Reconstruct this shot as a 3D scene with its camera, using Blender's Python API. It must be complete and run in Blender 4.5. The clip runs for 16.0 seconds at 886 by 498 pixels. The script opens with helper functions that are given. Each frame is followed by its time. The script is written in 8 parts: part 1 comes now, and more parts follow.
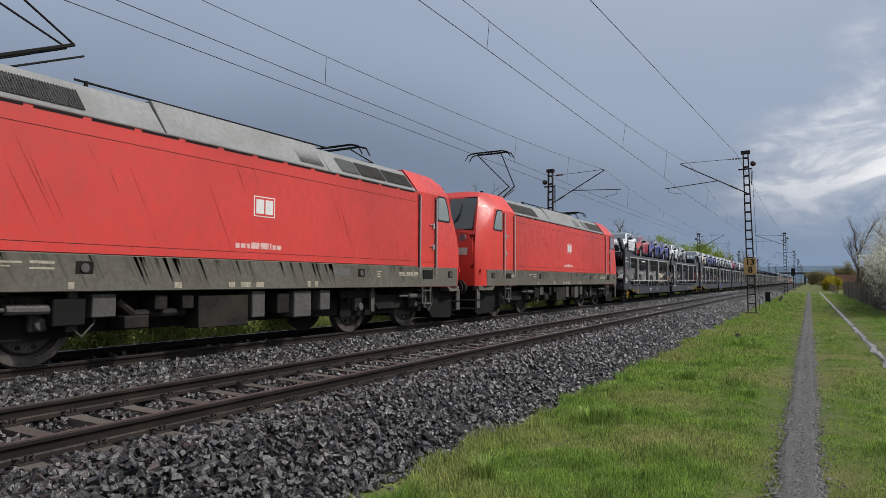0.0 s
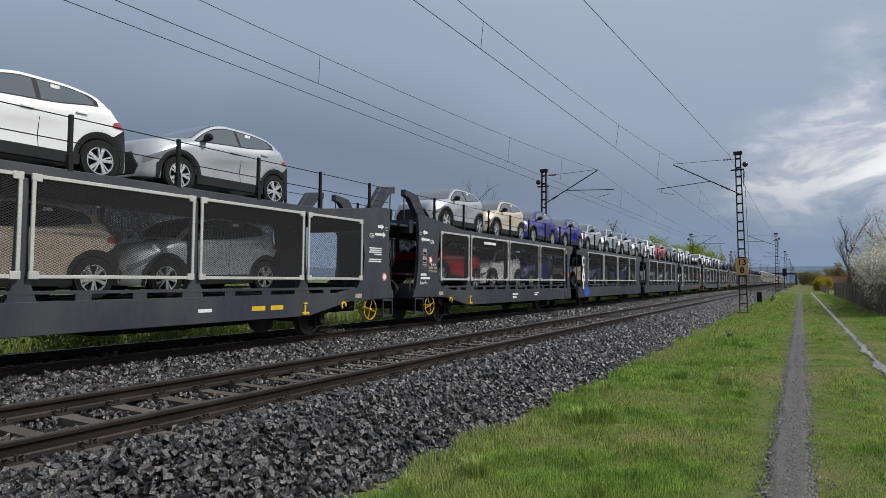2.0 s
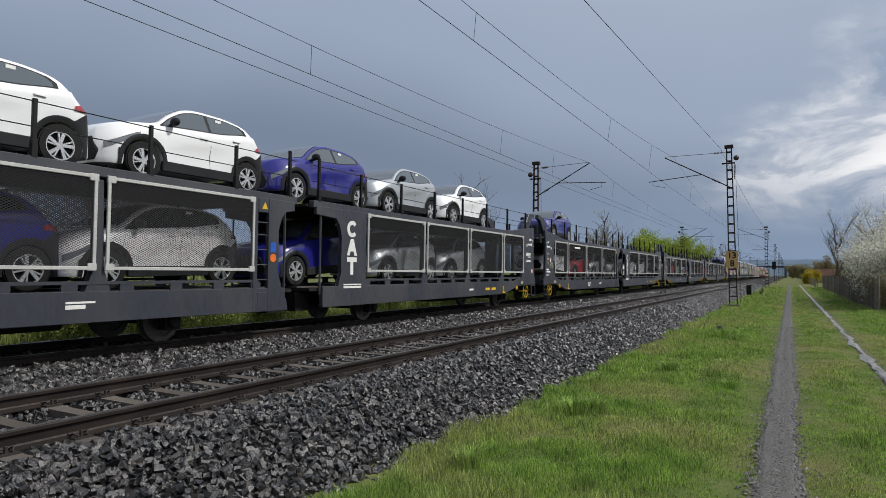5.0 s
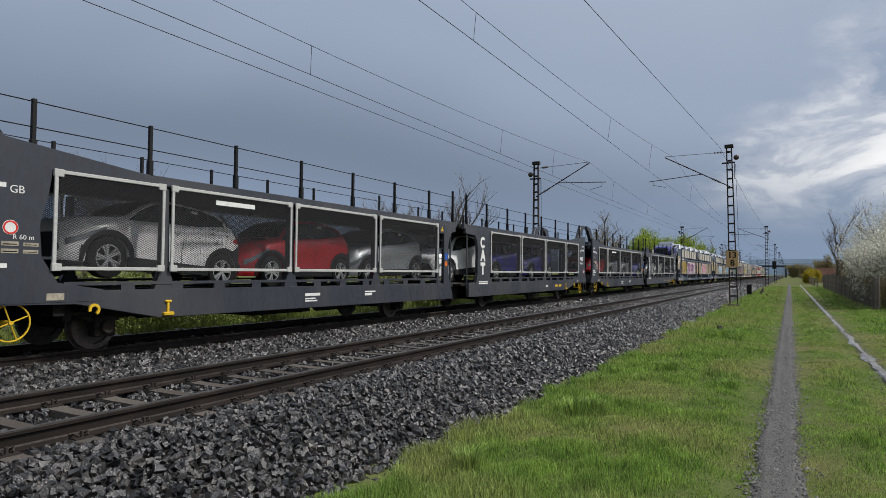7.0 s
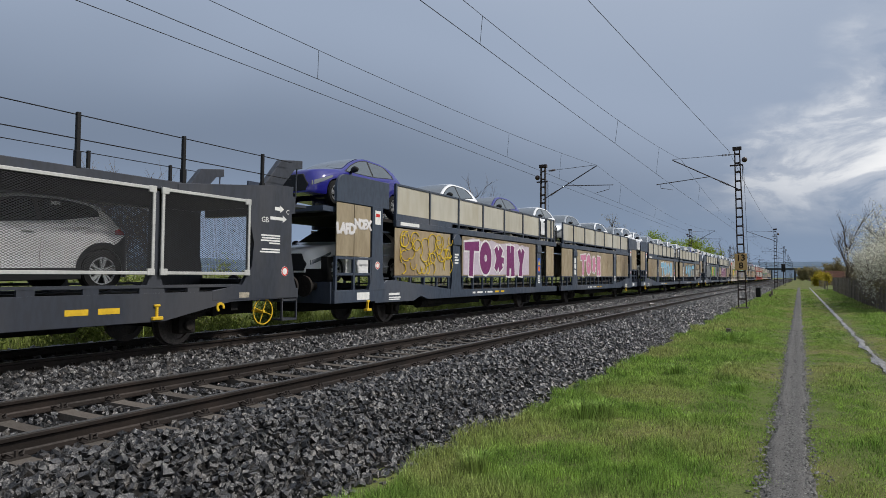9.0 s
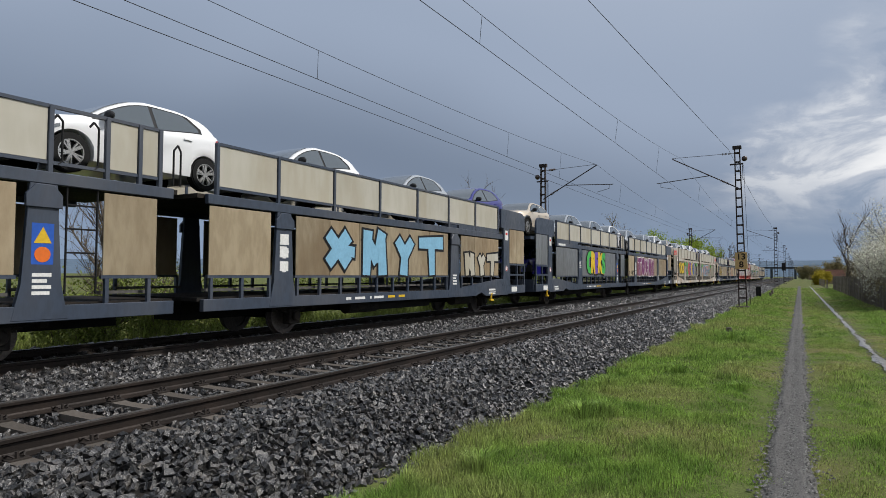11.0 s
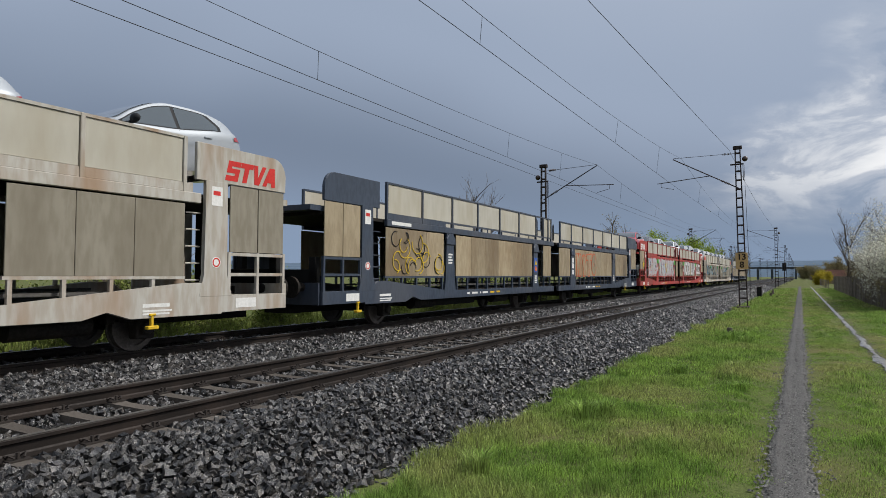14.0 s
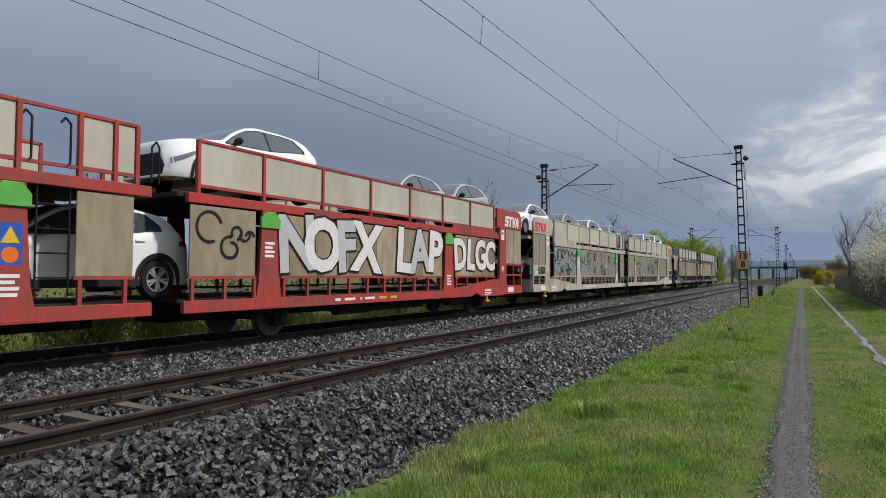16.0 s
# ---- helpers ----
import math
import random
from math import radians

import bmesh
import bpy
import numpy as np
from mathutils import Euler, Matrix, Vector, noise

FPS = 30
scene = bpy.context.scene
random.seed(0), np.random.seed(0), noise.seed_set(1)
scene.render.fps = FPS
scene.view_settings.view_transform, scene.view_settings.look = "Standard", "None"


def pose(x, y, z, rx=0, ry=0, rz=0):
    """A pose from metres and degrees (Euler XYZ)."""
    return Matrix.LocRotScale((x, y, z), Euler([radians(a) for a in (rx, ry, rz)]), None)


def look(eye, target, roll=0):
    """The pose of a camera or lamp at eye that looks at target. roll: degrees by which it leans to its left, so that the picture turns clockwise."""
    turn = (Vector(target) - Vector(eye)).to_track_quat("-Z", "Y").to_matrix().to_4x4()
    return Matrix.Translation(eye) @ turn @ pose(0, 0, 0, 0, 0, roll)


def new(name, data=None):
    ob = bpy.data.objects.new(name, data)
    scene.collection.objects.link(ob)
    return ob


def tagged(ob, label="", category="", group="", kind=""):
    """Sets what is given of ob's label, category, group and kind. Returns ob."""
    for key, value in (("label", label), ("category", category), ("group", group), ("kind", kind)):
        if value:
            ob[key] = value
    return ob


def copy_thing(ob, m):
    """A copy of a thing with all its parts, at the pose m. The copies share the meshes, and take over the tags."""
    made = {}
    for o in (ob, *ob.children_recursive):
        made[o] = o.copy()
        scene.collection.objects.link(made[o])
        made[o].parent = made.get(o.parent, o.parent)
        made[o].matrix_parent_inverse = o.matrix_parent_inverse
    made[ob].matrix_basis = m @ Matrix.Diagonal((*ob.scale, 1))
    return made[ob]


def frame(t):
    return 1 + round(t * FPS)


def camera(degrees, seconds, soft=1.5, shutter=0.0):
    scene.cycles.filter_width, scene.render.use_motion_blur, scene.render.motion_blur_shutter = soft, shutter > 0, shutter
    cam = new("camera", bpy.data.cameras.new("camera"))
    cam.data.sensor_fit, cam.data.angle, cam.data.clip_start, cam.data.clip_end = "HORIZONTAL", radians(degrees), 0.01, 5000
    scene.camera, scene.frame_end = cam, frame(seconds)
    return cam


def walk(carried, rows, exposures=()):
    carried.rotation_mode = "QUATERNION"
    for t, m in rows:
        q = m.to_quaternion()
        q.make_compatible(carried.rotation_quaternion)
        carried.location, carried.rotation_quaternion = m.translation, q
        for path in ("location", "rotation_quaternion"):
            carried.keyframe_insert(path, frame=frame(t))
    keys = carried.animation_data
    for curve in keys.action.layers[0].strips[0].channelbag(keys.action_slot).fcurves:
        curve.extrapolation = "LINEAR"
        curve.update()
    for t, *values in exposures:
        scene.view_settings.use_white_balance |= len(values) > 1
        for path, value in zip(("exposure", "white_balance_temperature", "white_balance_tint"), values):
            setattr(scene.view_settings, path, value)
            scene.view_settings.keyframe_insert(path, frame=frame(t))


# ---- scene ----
# the tracks run along +y; rail top is z = 0; the camera stands beside them
EYE = Vector((0.0, 0.0, 1.314))
TRACK_NEAR, TRACK_FAR = -6.25, -10.69
SPEED = 25.67
SECONDS = 16.0
CAMERA_TURN = [  # seconds, turn to the left of the track, tilt, lean
    (0.0, 30.19, 2.75, 0.34),
    (0.5, 30.08, 2.86, 0.32),
    (1.0, 29.98, 2.89, 0.40),
    (1.5, 29.80, 2.81, 0.42),
    (2.0, 29.59, 2.71, 0.46),
    (2.5, 29.36, 2.66, 0.48),
    (3.0, 29.22, 2.58, 0.57),
    (3.5, 29.15, 2.50, 0.63),
    (4.0, 29.05, 2.31, 0.61),
    (6.5, 28.70, 1.85, 0.70),
    (7.0, 28.87, 2.00, 0.55),
    (7.5, 29.06, 2.20, 0.48),
    (8.0, 29.27, 2.32, 0.52),
    (8.5, 29.43, 2.36, 0.44),
    (9.0, 29.51, 2.30, 0.45),
    (11.5, 29.56, 2.28, 0.24),
    (12.0, 29.67, 2.27, 0.23),
    (12.5, 29.77, 2.30, 0.17),
    (13.0, 29.75, 2.29, 0.20),
    (13.5, 29.67, 2.31, 0.21),
    (14.0, 29.57, 2.33, 0.22),
    (14.5, 29.56, 2.35, 0.27),
    (15.0, 29.61, 2.35, 0.28),
    (15.5, 29.64, 2.34, 0.22),
    (16.0, 29.64, 2.31, 0.17),
]


def heading(turn, tilt):
    a, p = radians(turn), radians(tilt)
    return Vector((-math.sin(a) * math.cos(p), math.cos(a) * math.cos(p), math.sin(p)))


cam = camera(70.26, SECONDS, soft=0.65)
walk(cam, [(t, look(EYE, EYE + 10 * heading(turn, tilt), lean)) for t, turn, tilt, lean in CAMERA_TURN])

# ---- world, sun, exposure ----
scene.view_settings.exposure = -0.06
SUN_FROM = Vector((0.62, 0.26, 0.74)).normalized()


def make_world():
    world = bpy.data.worlds.new("sky")
    world.use_nodes = True
    scene.world = world
    nt = world.node_tree
    nt.nodes.clear()
    N, L = nt.nodes.new, nt.links.new
    out, bg = N("ShaderNodeOutputWorld"), N("ShaderNodeBackground")
    L(bg.outputs[0], out.inputs[0])
    tc = N("ShaderNodeTexCoord")
    way = tc.outputs["Generated"]
    sep = N("ShaderNodeSeparateXYZ")
    L(way, sep.inputs[0])

    def math_node(op, a, b=None, c=None, clamp=False):
        n = N("ShaderNodeMath")
        n.operation, n.use_clamp = op, clamp
        for i, v in enumerate((a, b, c)):
            if v is None:
                continue
            if isinstance(v, (int, float)):
                n.inputs[i].default_value = v
            else:
                L(v, n.inputs[i])
        return n.outputs[0]

    def ramp(value, stops):
        n = N("ShaderNodeValToRGB")
        n.color_ramp.interpolation = "EASE"
        while len(n.color_ramp.elements) < len(stops):
            n.color_ramp.elements.new(0.5)
        for e, (p, c) in zip(n.color_ramp.elements, stops):
            e.position, e.color = p, (*c, 1)
        L(value, n.inputs[0])
        return n.outputs[0]

    def mix(fac, a, b):
        n = N("ShaderNodeMix")
        n.data_type = "RGBA"
        for socket, v in ((n.inputs["Factor"], fac), (n.inputs[6], a), (n.inputs[7], b)):
            if isinstance(v, (int, float)):
                socket.default_value = v
            elif isinstance(v, tuple):
                socket.default_value = (*v, 1)
            else:
                L(v, socket)
        return n.outputs[2]

    def clouds(scale, stretch, detail, rough, seed, warp=0.0):
        mp = N("ShaderNodeMapping")
        mp.inputs["Scale"].default_value = (scale, scale, scale * stretch)
        mp.inputs["Location"].default_value = (seed, seed * 0.7, seed * 1.3)
        L(way, mp.inputs[0])
        n = N("ShaderNodeTexNoise")
        n.inputs["Scale"].default_value = 1.0
        n.inputs["Detail"].default_value = detail
        n.inputs["Roughness"].default_value = rough
        n.inputs["Distortion"].default_value = warp
        L(mp.outputs[0], n.inputs["Vector"])
        return n.outputs["Fac"]

    sky = N("ShaderNodeTexSky")
    sky.sky_type, sky.sun_disc = "NISHITA", False
    sky.sun_elevation = math.asin(SUN_FROM.z)
    sky.sun_rotation = math.atan2(SUN_FROM.x, SUN_FROM.y)
    blue = N("ShaderNodeVectorMath")
    blue.operation = "SCALE"
    blue.inputs["Scale"].default_value = 0.1
    L(sky.outputs[0], blue.inputs[0])
    # storm cloud: slate, paler overhead and towards the horizon in the line of the track
    big = clouds(1.3, 1.8, 2.5, 0.4, 3.1, 0.2)
    height = math_node("MULTIPLY_ADD", big, 0.34, math_node("MULTIPLY_ADD", sep.outputs["X"], 0.20, math_node("ADD", sep.outputs["Z"], 0.15)))
    storm = ramp(height, [(0.10, (0.30, 0.39, 0.55)), (0.36, (0.20, 0.252, 0.345)), (0.60, (0.34, 0.41, 0.535)), (0.95, (0.50, 0.565, 0.685))])
    # paler haze low over the line, then the side of the sky where the cloud breaks up
    haze = ramp(sep.outputs["Z"], [(0.0, (1, 1, 1)), (0.17, (0, 0, 0))])
    storm = mix(math_node("MULTIPLY", haze, 0.85), storm, (0.25, 0.335, 0.475))
    wisps = clouds(5.0, 2.4, 6.0, 0.55, 7.7, 0.4)
    side = math_node("ADD", math_node("MULTIPLY_ADD", sep.outputs["Z"], -1.15, sep.outputs["X"]), 0.43)
    open_side = math_node("MULTIPLY_ADD", wisps, 0.34, side)
    rise = ramp(sep.outputs["Z"], [(0.05, (0, 0, 0)), (0.15, (1, 1, 1))])
    bright = math_node("MULTIPLY", ramp(open_side, [(0.28, (0, 0, 0)), (0.41, (0.5, 0.5, 0.5)), (0.56, (1, 1, 1))]), rise)
    puffs = ramp(clouds(7.5, 2.0, 9.0, 0.58, 2.6, 0.35), [(0.36, (0.30, 0.37, 0.49)), (0.47, (0.56, 0.60, 0.68)), (0.58, (1.02, 1.02, 1.02))])
    over = mix(bright, storm, puffs)
    gap = ramp(clouds(4.0, 3.0, 6.0, 0.55, 11.0), [(0.62, (0, 0, 0)), (0.74, (1, 1, 1))])
    gaps = math_node("MULTIPLY", gap, math_node("MULTIPLY", bright, 0.8))
    full = mix(gaps, over, blue.outputs[0])
    L(full, bg.inputs[0])
    bg.inputs[1].default_value = 1.0


make_world()
sun_lamp = bpy.data.lights.new("sun", "SUN")
sun_lamp.energy, sun_lamp.angle, sun_lamp.color = 4.1, radians(4), (1.0, 0.96, 0.91)
new("sun", sun_lamp).matrix_world = look(SUN_FROM * 50, (0, 0, 0))


# ---- materials ----
def material(name, base, second=None, rough=0.6, metal=0.0, grain=20.0, stain=1.2, mixing=0.5, bump=0.1, bump_scale=60.0, vary=0.0,
             coat=0.0, third=None, streak=1.0, island=0.0, through_light=0.0, spec=None):
    """Base colour mixed with a second at two scales, fine relief, and change from piece to piece."""
    m = bpy.data.materials.new(name)
    m.use_nodes = True
    nt = m.node_tree
    N, L = nt.nodes.new, nt.links.new
    p = nt.nodes["Principled BSDF"]
    p.inputs["Roughness"].default_value, p.inputs["Metallic"].default_value = rough, metal
    p.inputs["Coat Weight"].default_value = coat
    p.inputs["Coat Roughness"].default_value = 0.06
    p.inputs["Specular IOR Level"].default_value = spec if spec is not None else 0.5 if rough < 0.5 or coat else 0.15
    second = second or tuple(c * 0.75 for c in base)
    tc = N("ShaderNodeTexCoord")
    mp = N("ShaderNodeMapping")
    mp.inputs["Scale"].default_value = (1, 1, streak)
    L(tc.outputs["Object"], mp.inputs[0])

    def noise_at(scale, detail=4.0):
        n = N("ShaderNodeTexNoise")
        n.inputs["Scale"].default_value, n.inputs["Detail"].default_value = scale, detail
        L(mp.outputs[0], n.inputs["Vector"])
        return n.outputs["Fac"]

    def blend(fac, a, b, mode="MIX"):
        n = N("ShaderNodeMix")
        n.data_type, n.blend_type = "RGBA", mode
        for socket, v in ((n.inputs["Factor"], fac), (n.inputs[6], a), (n.inputs[7], b)):
            if isinstance(v, (int, float)):
                socket.default_value = v
            elif isinstance(v, tuple):
                socket.default_value = (*v, 1)
            else:
                L(v, socket)
        return n.outputs[2]

    def sharpen(v, low, high, top=1.0):
        n = N("ShaderNodeMapRange")
        n.interpolation_type = "SMOOTHSTEP"
        n.inputs["From Min"].default_value, n.inputs["From Max"].default_value, n.inputs["To Max"].default_value = low, high, top
        L(v, n.inputs["Value"])
        return n.outputs["Result"]

    fine, coarse = noise_at(grain, 6), noise_at(stain, 5)
    colour = blend(sharpen(fine, 0.35, 0.65, mixing), base, second)
    colour = blend(sharpen(coarse, 0.42, 0.68, mixing), colour, third or second)
    if vary or island:
        if island:
            info, amount = N("ShaderNodeNewGeometry").outputs["Random Per Island"], island
        else:
            info, amount = N("ShaderNodeObjectInfo").outputs["Random"], vary
        hsv = N("ShaderNodeHueSaturation")
        mr = N("ShaderNodeMapRange")
        mr.inputs["To Min"].default_value, mr.inputs["To Max"].default_value = 1 - amount, 1 + amount
        L(info, mr.inputs["Value"])
        L(mr.outputs["Result"], hsv.inputs["Value"])
        L(colour, hsv.inputs["Color"])
        colour = hsv.outputs[0]
    L(colour, p.inputs["Base Color"])
    L(sharpen(fine, 0.2, 0.8, 0.2), (r := N("ShaderNodeMath")).inputs[0])
    r.operation = "ADD"
    r.inputs[1].default_value = rough - 0.1
    L(r.outputs[0], p.inputs["Roughness"])
    if bump:
        b = N("ShaderNodeBump")
        b.inputs["Strength"].default_value, b.inputs["Distance"].default_value = bump, 0.02
        L(noise_at(bump_scale, 5), b.inputs["Height"])
        L(b.outputs[0], p.inputs["Normal"])
    if through_light:
        tr = N("ShaderNodeBsdfTranslucent")
        L(colour, tr.inputs[0])
        ms = N("ShaderNodeMixShader")
        ms.inputs[0].default_value = through_light
        L(p.outputs[0], ms.inputs[1])
        L(tr.outputs[0], ms.inputs[2])
        L(ms.outputs[0], nt.nodes["Material Output"].inputs[0])
    return m


def glass_material(name, tint, rough=0.03, ior=1.5):
    m = bpy.data.materials.new(name)
    m.use_nodes = True
    p = m.node_tree.nodes["Principled BSDF"]
    p.inputs["Base Color"].default_value = (*tint, 1)
    p.inputs["Roughness"].default_value = rough
    p.inputs["IOR"].default_value = ior
    p.inputs["Specular IOR Level"].default_value = 0.8
    p.inputs["Coat Weight"].default_value = 0.5
    return m


M = {}
# bed is near-black: the shade in the gaps between stones is painted in
M["ballast"] = material("ballast_bed_shaded_gaps", (0.007, 0.007, 0.007), (0.003, 0.003, 0.003), rough=0.75, grain=40, stain=3, mixing=0.6, bump=0.8, bump_scale=22, third=(0.035, 0.031, 0.027))
M["stone"] = material("basalt_stone", (0.037, 0.0365, 0.037), (0.004, 0.004, 0.005), rough=0.36, grain=55, stain=9, mixing=0.75, bump=0.6, bump_scale=70, island=0.95, third=(0.072, 0.064, 0.056), spec=0.8)
M["rail"] = material("rusty_rail_steel", (0.022, 0.018, 0.016), (0.012, 0.010, 0.009), rough=0.5, metal=0.2, grain=30, stain=2, bump=0.15, third=(0.04, 0.03, 0.025))
M["rail_top"] = material("polished_rail_head", (0.22, 0.21, 0.20), (0.12, 0.115, 0.11), rough=0.42, metal=0.9, grain=60, stain=3, bump=0.03)
M["sleeper"] = material("weathered_concrete", (0.10, 0.087, 0.075), (0.05, 0.044, 0.038), rough=0.85, grain=40, stain=4, bump=0.3, vary=0.2, third=(0.07, 0.06, 0.052))
M["clip"] = material("rail_clip_steel", (0.045, 0.038, 0.034), rough=0.6, metal=0.3, bump=0.1)
M["soil"] = material("grassy_soil", (0.10, 0.125, 0.033), (0.05, 0.062, 0.02), rough=0.95, grain=30, stain=0.5, mixing=0.7, bump=0.6, bump_scale=40, third=(0.14, 0.12, 0.05))
M["grass"] = material("spring_grass", (0.25, 0.375, 0.075), (0.115, 0.21, 0.038), rough=0.55, grain=2.2, stain=0.5, mixing=0.8, bump=0, island=0.75, third=(0.33, 0.34, 0.13), through_light=0.35, spec=0.2)
M["gravel"] = material("wet_gravel_path", (0.12, 0.116, 0.11), (0.042, 0.040, 0.038), rough=0.85, grain=55, stain=1.5, mixing=0.7, bump=0.6, bump_scale=120, third=(0.12, 0.115, 0.11))
M["pebble"] = material("grey_pebble", (0.17, 0.165, 0.155), (0.08, 0.078, 0.075), rough=0.75, grain=40, stain=3, bump=0.1, island=0.6)
# pale base colour paints the shine of puddles over dark mud
M["wet"] = material("wet_rut_painted_shine", (0.36, 0.35, 0.34), (0.07, 0.066, 0.06), rough=0.34, grain=7, stain=2.2, mixing=0.95, bump=0.15, bump_scale=40)
M["mast"] = material("dark_painted_lattice_steel", (0.032, 0.027, 0.027), (0.05, 0.035, 0.03), rough=0.65, metal=0.2, grain=25, stain=2, bump=0.1)
M["wire"] = material("copper_wire", (0.03, 0.03, 0.032), rough=0.5, metal=0.4, bump=0)
M["sign"] = material("weathered_sign_board", (0.55, 0.37, 0.17), (0.46, 0.29, 0.12), rough=0.6, grain=20, stain=4, bump=0.05)
M["sign_ink"] = material("sign_ink", (0.015, 0.013, 0.012), rough=0.6, bump=0)
M["bark"] = material("grey_bark", (0.12, 0.097, 0.078), (0.06, 0.05, 0.04), rough=0.9, grain=25, stain=2, bump=0.4)
M["leaf"] = material("young_leaves", (0.27, 0.34, 0.045), (0.17, 0.25, 0.03), rough=0.6, grain=4, stain=0.6, bump=0, island=0.4, through_light=0.35)
M["leaf_olive"] = material("olive_buds", (0.27, 0.23, 0.11), (0.17, 0.145, 0.075), rough=0.7, grain=4, stain=0.6, bump=0, island=0.4, through_light=0.25)
M["leaf_yellow"] = material("yellow_blossom", (0.42, 0.33, 0.03), (0.25, 0.22, 0.03), rough=0.6, grain=4, stain=0.6, bump=0, island=0.3, through_light=0.3)
M["blossom"] = material("white_blossom", (0.78, 0.76, 0.66), (0.48, 0.48, 0.36), rough=0.7, grain=4, stain=0.8, bump=0, island=0.35, through_light=0.25)
M["scrub"] = material("green_scrub", (0.19, 0.235, 0.05), (0.10, 0.135, 0.03), rough=0.7, grain=4, stain=0.5, bump=0, island=0.45, through_light=0.3, third=(0.14, 0.12, 0.05))
M["board"] = material("grey_weathered_board", (0.19, 0.165, 0.14), (0.10, 0.085, 0.07), rough=0.85, grain=25, stain=2, bump=0.3, vary=0.3, streak=0.15)
M["roof"] = material("red_brown_tiles", (0.17, 0.085, 0.06), (0.10, 0.055, 0.045), rough=0.8, grain=12, stain=1, bump=0.3, bump_scale=15)
M["plaster"] = material("pale_barn_wall", (0.30, 0.24, 0.18), rough=0.85, grain=10, stain=1)
# the blue haze of distance is painted into the hill colour
M["hill"] = material("wooded_hill_painted_haze", (0.10, 0.14, 0.19), (0.075, 0.11, 0.15), rough=1.0, grain=0.05, stain=0.01, bump=0)
M["bridge"] = material("dark_bridge_girder", (0.06, 0.07, 0.08), rough=0.7)
M["signal"] = material("black_signal_board", (0.015, 0.015, 0.016), rough=0.5)
M["insulator"] = material("brown_insulator", (0.05, 0.028, 0.02), rough=0.3, bump=0)


def lamp_material(name, colour, power):
    m = bpy.data.materials.new(name)
    m.use_nodes = True
    p = m.node_tree.nodes["Principled BSDF"]
    p.inputs["Base Color"].default_value = (*colour, 1)
    p.inputs["Emission Color"].default_value = (*colour, 1)
    p.inputs["Emission Strength"].default_value = power
    return m


M["red_lamp"] = lamp_material("red_signal_lamp", (1.0, 0.12, 0.05), 3.0)


# ---- mesh tools ----
def box(bm, x0, x1, y0, y1, z0, z1, m=None):
    c = Matrix.Translation(((x0 + x1) / 2, (y0 + y1) / 2, (z0 + z1) / 2)) @ Matrix.Diagonal((abs(x1 - x0), abs(y1 - y0), abs(z1 - z0), 1))
    return bmesh.ops.create_cube(bm, size=1, matrix=(m or Matrix.Identity(4)) @ c)["verts"]


def rod(bm, a, b, r, r2=None, sides=6, caps=True):
    a, b = Vector(a), Vector(b)
    d = b - a
    m = Matrix.Translation((a + b) / 2) @ d.to_track_quat("Z", "Y").to_matrix().to_4x4()
    return bmesh.ops.create_cone(bm, cap_ends=caps, segments=sides, radius1=r, radius2=r if r2 is None else r2, depth=d.length, matrix=m)["verts"]


def disc_x(bm, x0, x1, y, z, r, sides=24, r2=None):
    return rod(bm, (x0, y, z), (x1, y, z), r, r2, sides)


def plate(bm, outline, x0, x1):
    """A flat plate from an outline in (y, z), from x0 to x1."""
    a = [bm.verts.new((x0, y, z)) for y, z in outline]
    b = [bm.verts.new((x1, y, z)) for y, z in outline]
    n = len(outline)
    bm.faces.new(a)
    bm.faces.new(b[::-1])
    for i in range(n):
        bm.faces.new((a[i], b[i], b[(i + 1) % n], a[(i + 1) % n]))


def ring_x(bm, x0, x1, y, z, r0, r1, sides=28, start=0.0, end=360.0):
    """A flat ring or arc round an axis along x."""
    full = abs(end - start) >= 359.9
    n = sides if full else sides + 1
    rows = []
    for i in range(n):
        a = radians(start + (end - start) * i / sides)
        c, s = math.cos(a), math.sin(a)
        rows.append([bm.verts.new((x, y + r * c, z + r * s)) for x, r in ((x0, r0), (x1, r0), (x1, r1), (x0, r1))])
    for i in range(sides):
        p, q = rows[i], rows[(i + 1) % n]
        for k in range(4):
            bm.faces.new((p[k], p[(k + 1) % 4], q[(k + 1) % 4], q[k]))
    if not full:
        bm.faces.new(rows[0])
        bm.faces.new(rows[-1][::-1])


def finish(bm, name, mat, smooth=None, bevel=0.0):
    if bevel:
        bmesh.ops.bevel(bm, geom=[e for e in bm.edges], offset=bevel, segments=1, affect="EDGES", clamp_overlap=True)
    bmesh.ops.recalc_face_normals(bm, faces=bm.faces)
    me = bpy.data.meshes.new(name)
    bm.to_mesh(me)
    bm.free()
    me.materials.append(mat)
    if smooth is not None:
        me.shade_smooth() if smooth >= 180 else me.set_sharp_from_angle(angle=radians(smooth))
        if smooth < 180:
            for p in me.polygons:
                p.use_smooth = True
            me.set_sharp_from_angle(angle=radians(smooth))
    return me


def part(name, bm, mat, parent, label="", smooth=None, bevel=0.0):
    me = bm if isinstance(bm, bpy.types.Mesh) else finish(bm, name, mat, smooth, bevel)
    ob = new(name, me)
    ob.parent = parent
    if label:
        ob["label"] = label
    return ob


def same_part(name, mesh, parent, m):
    ob = new(name, mesh)
    ob.parent = parent
    ob.matrix_basis = m
    return ob


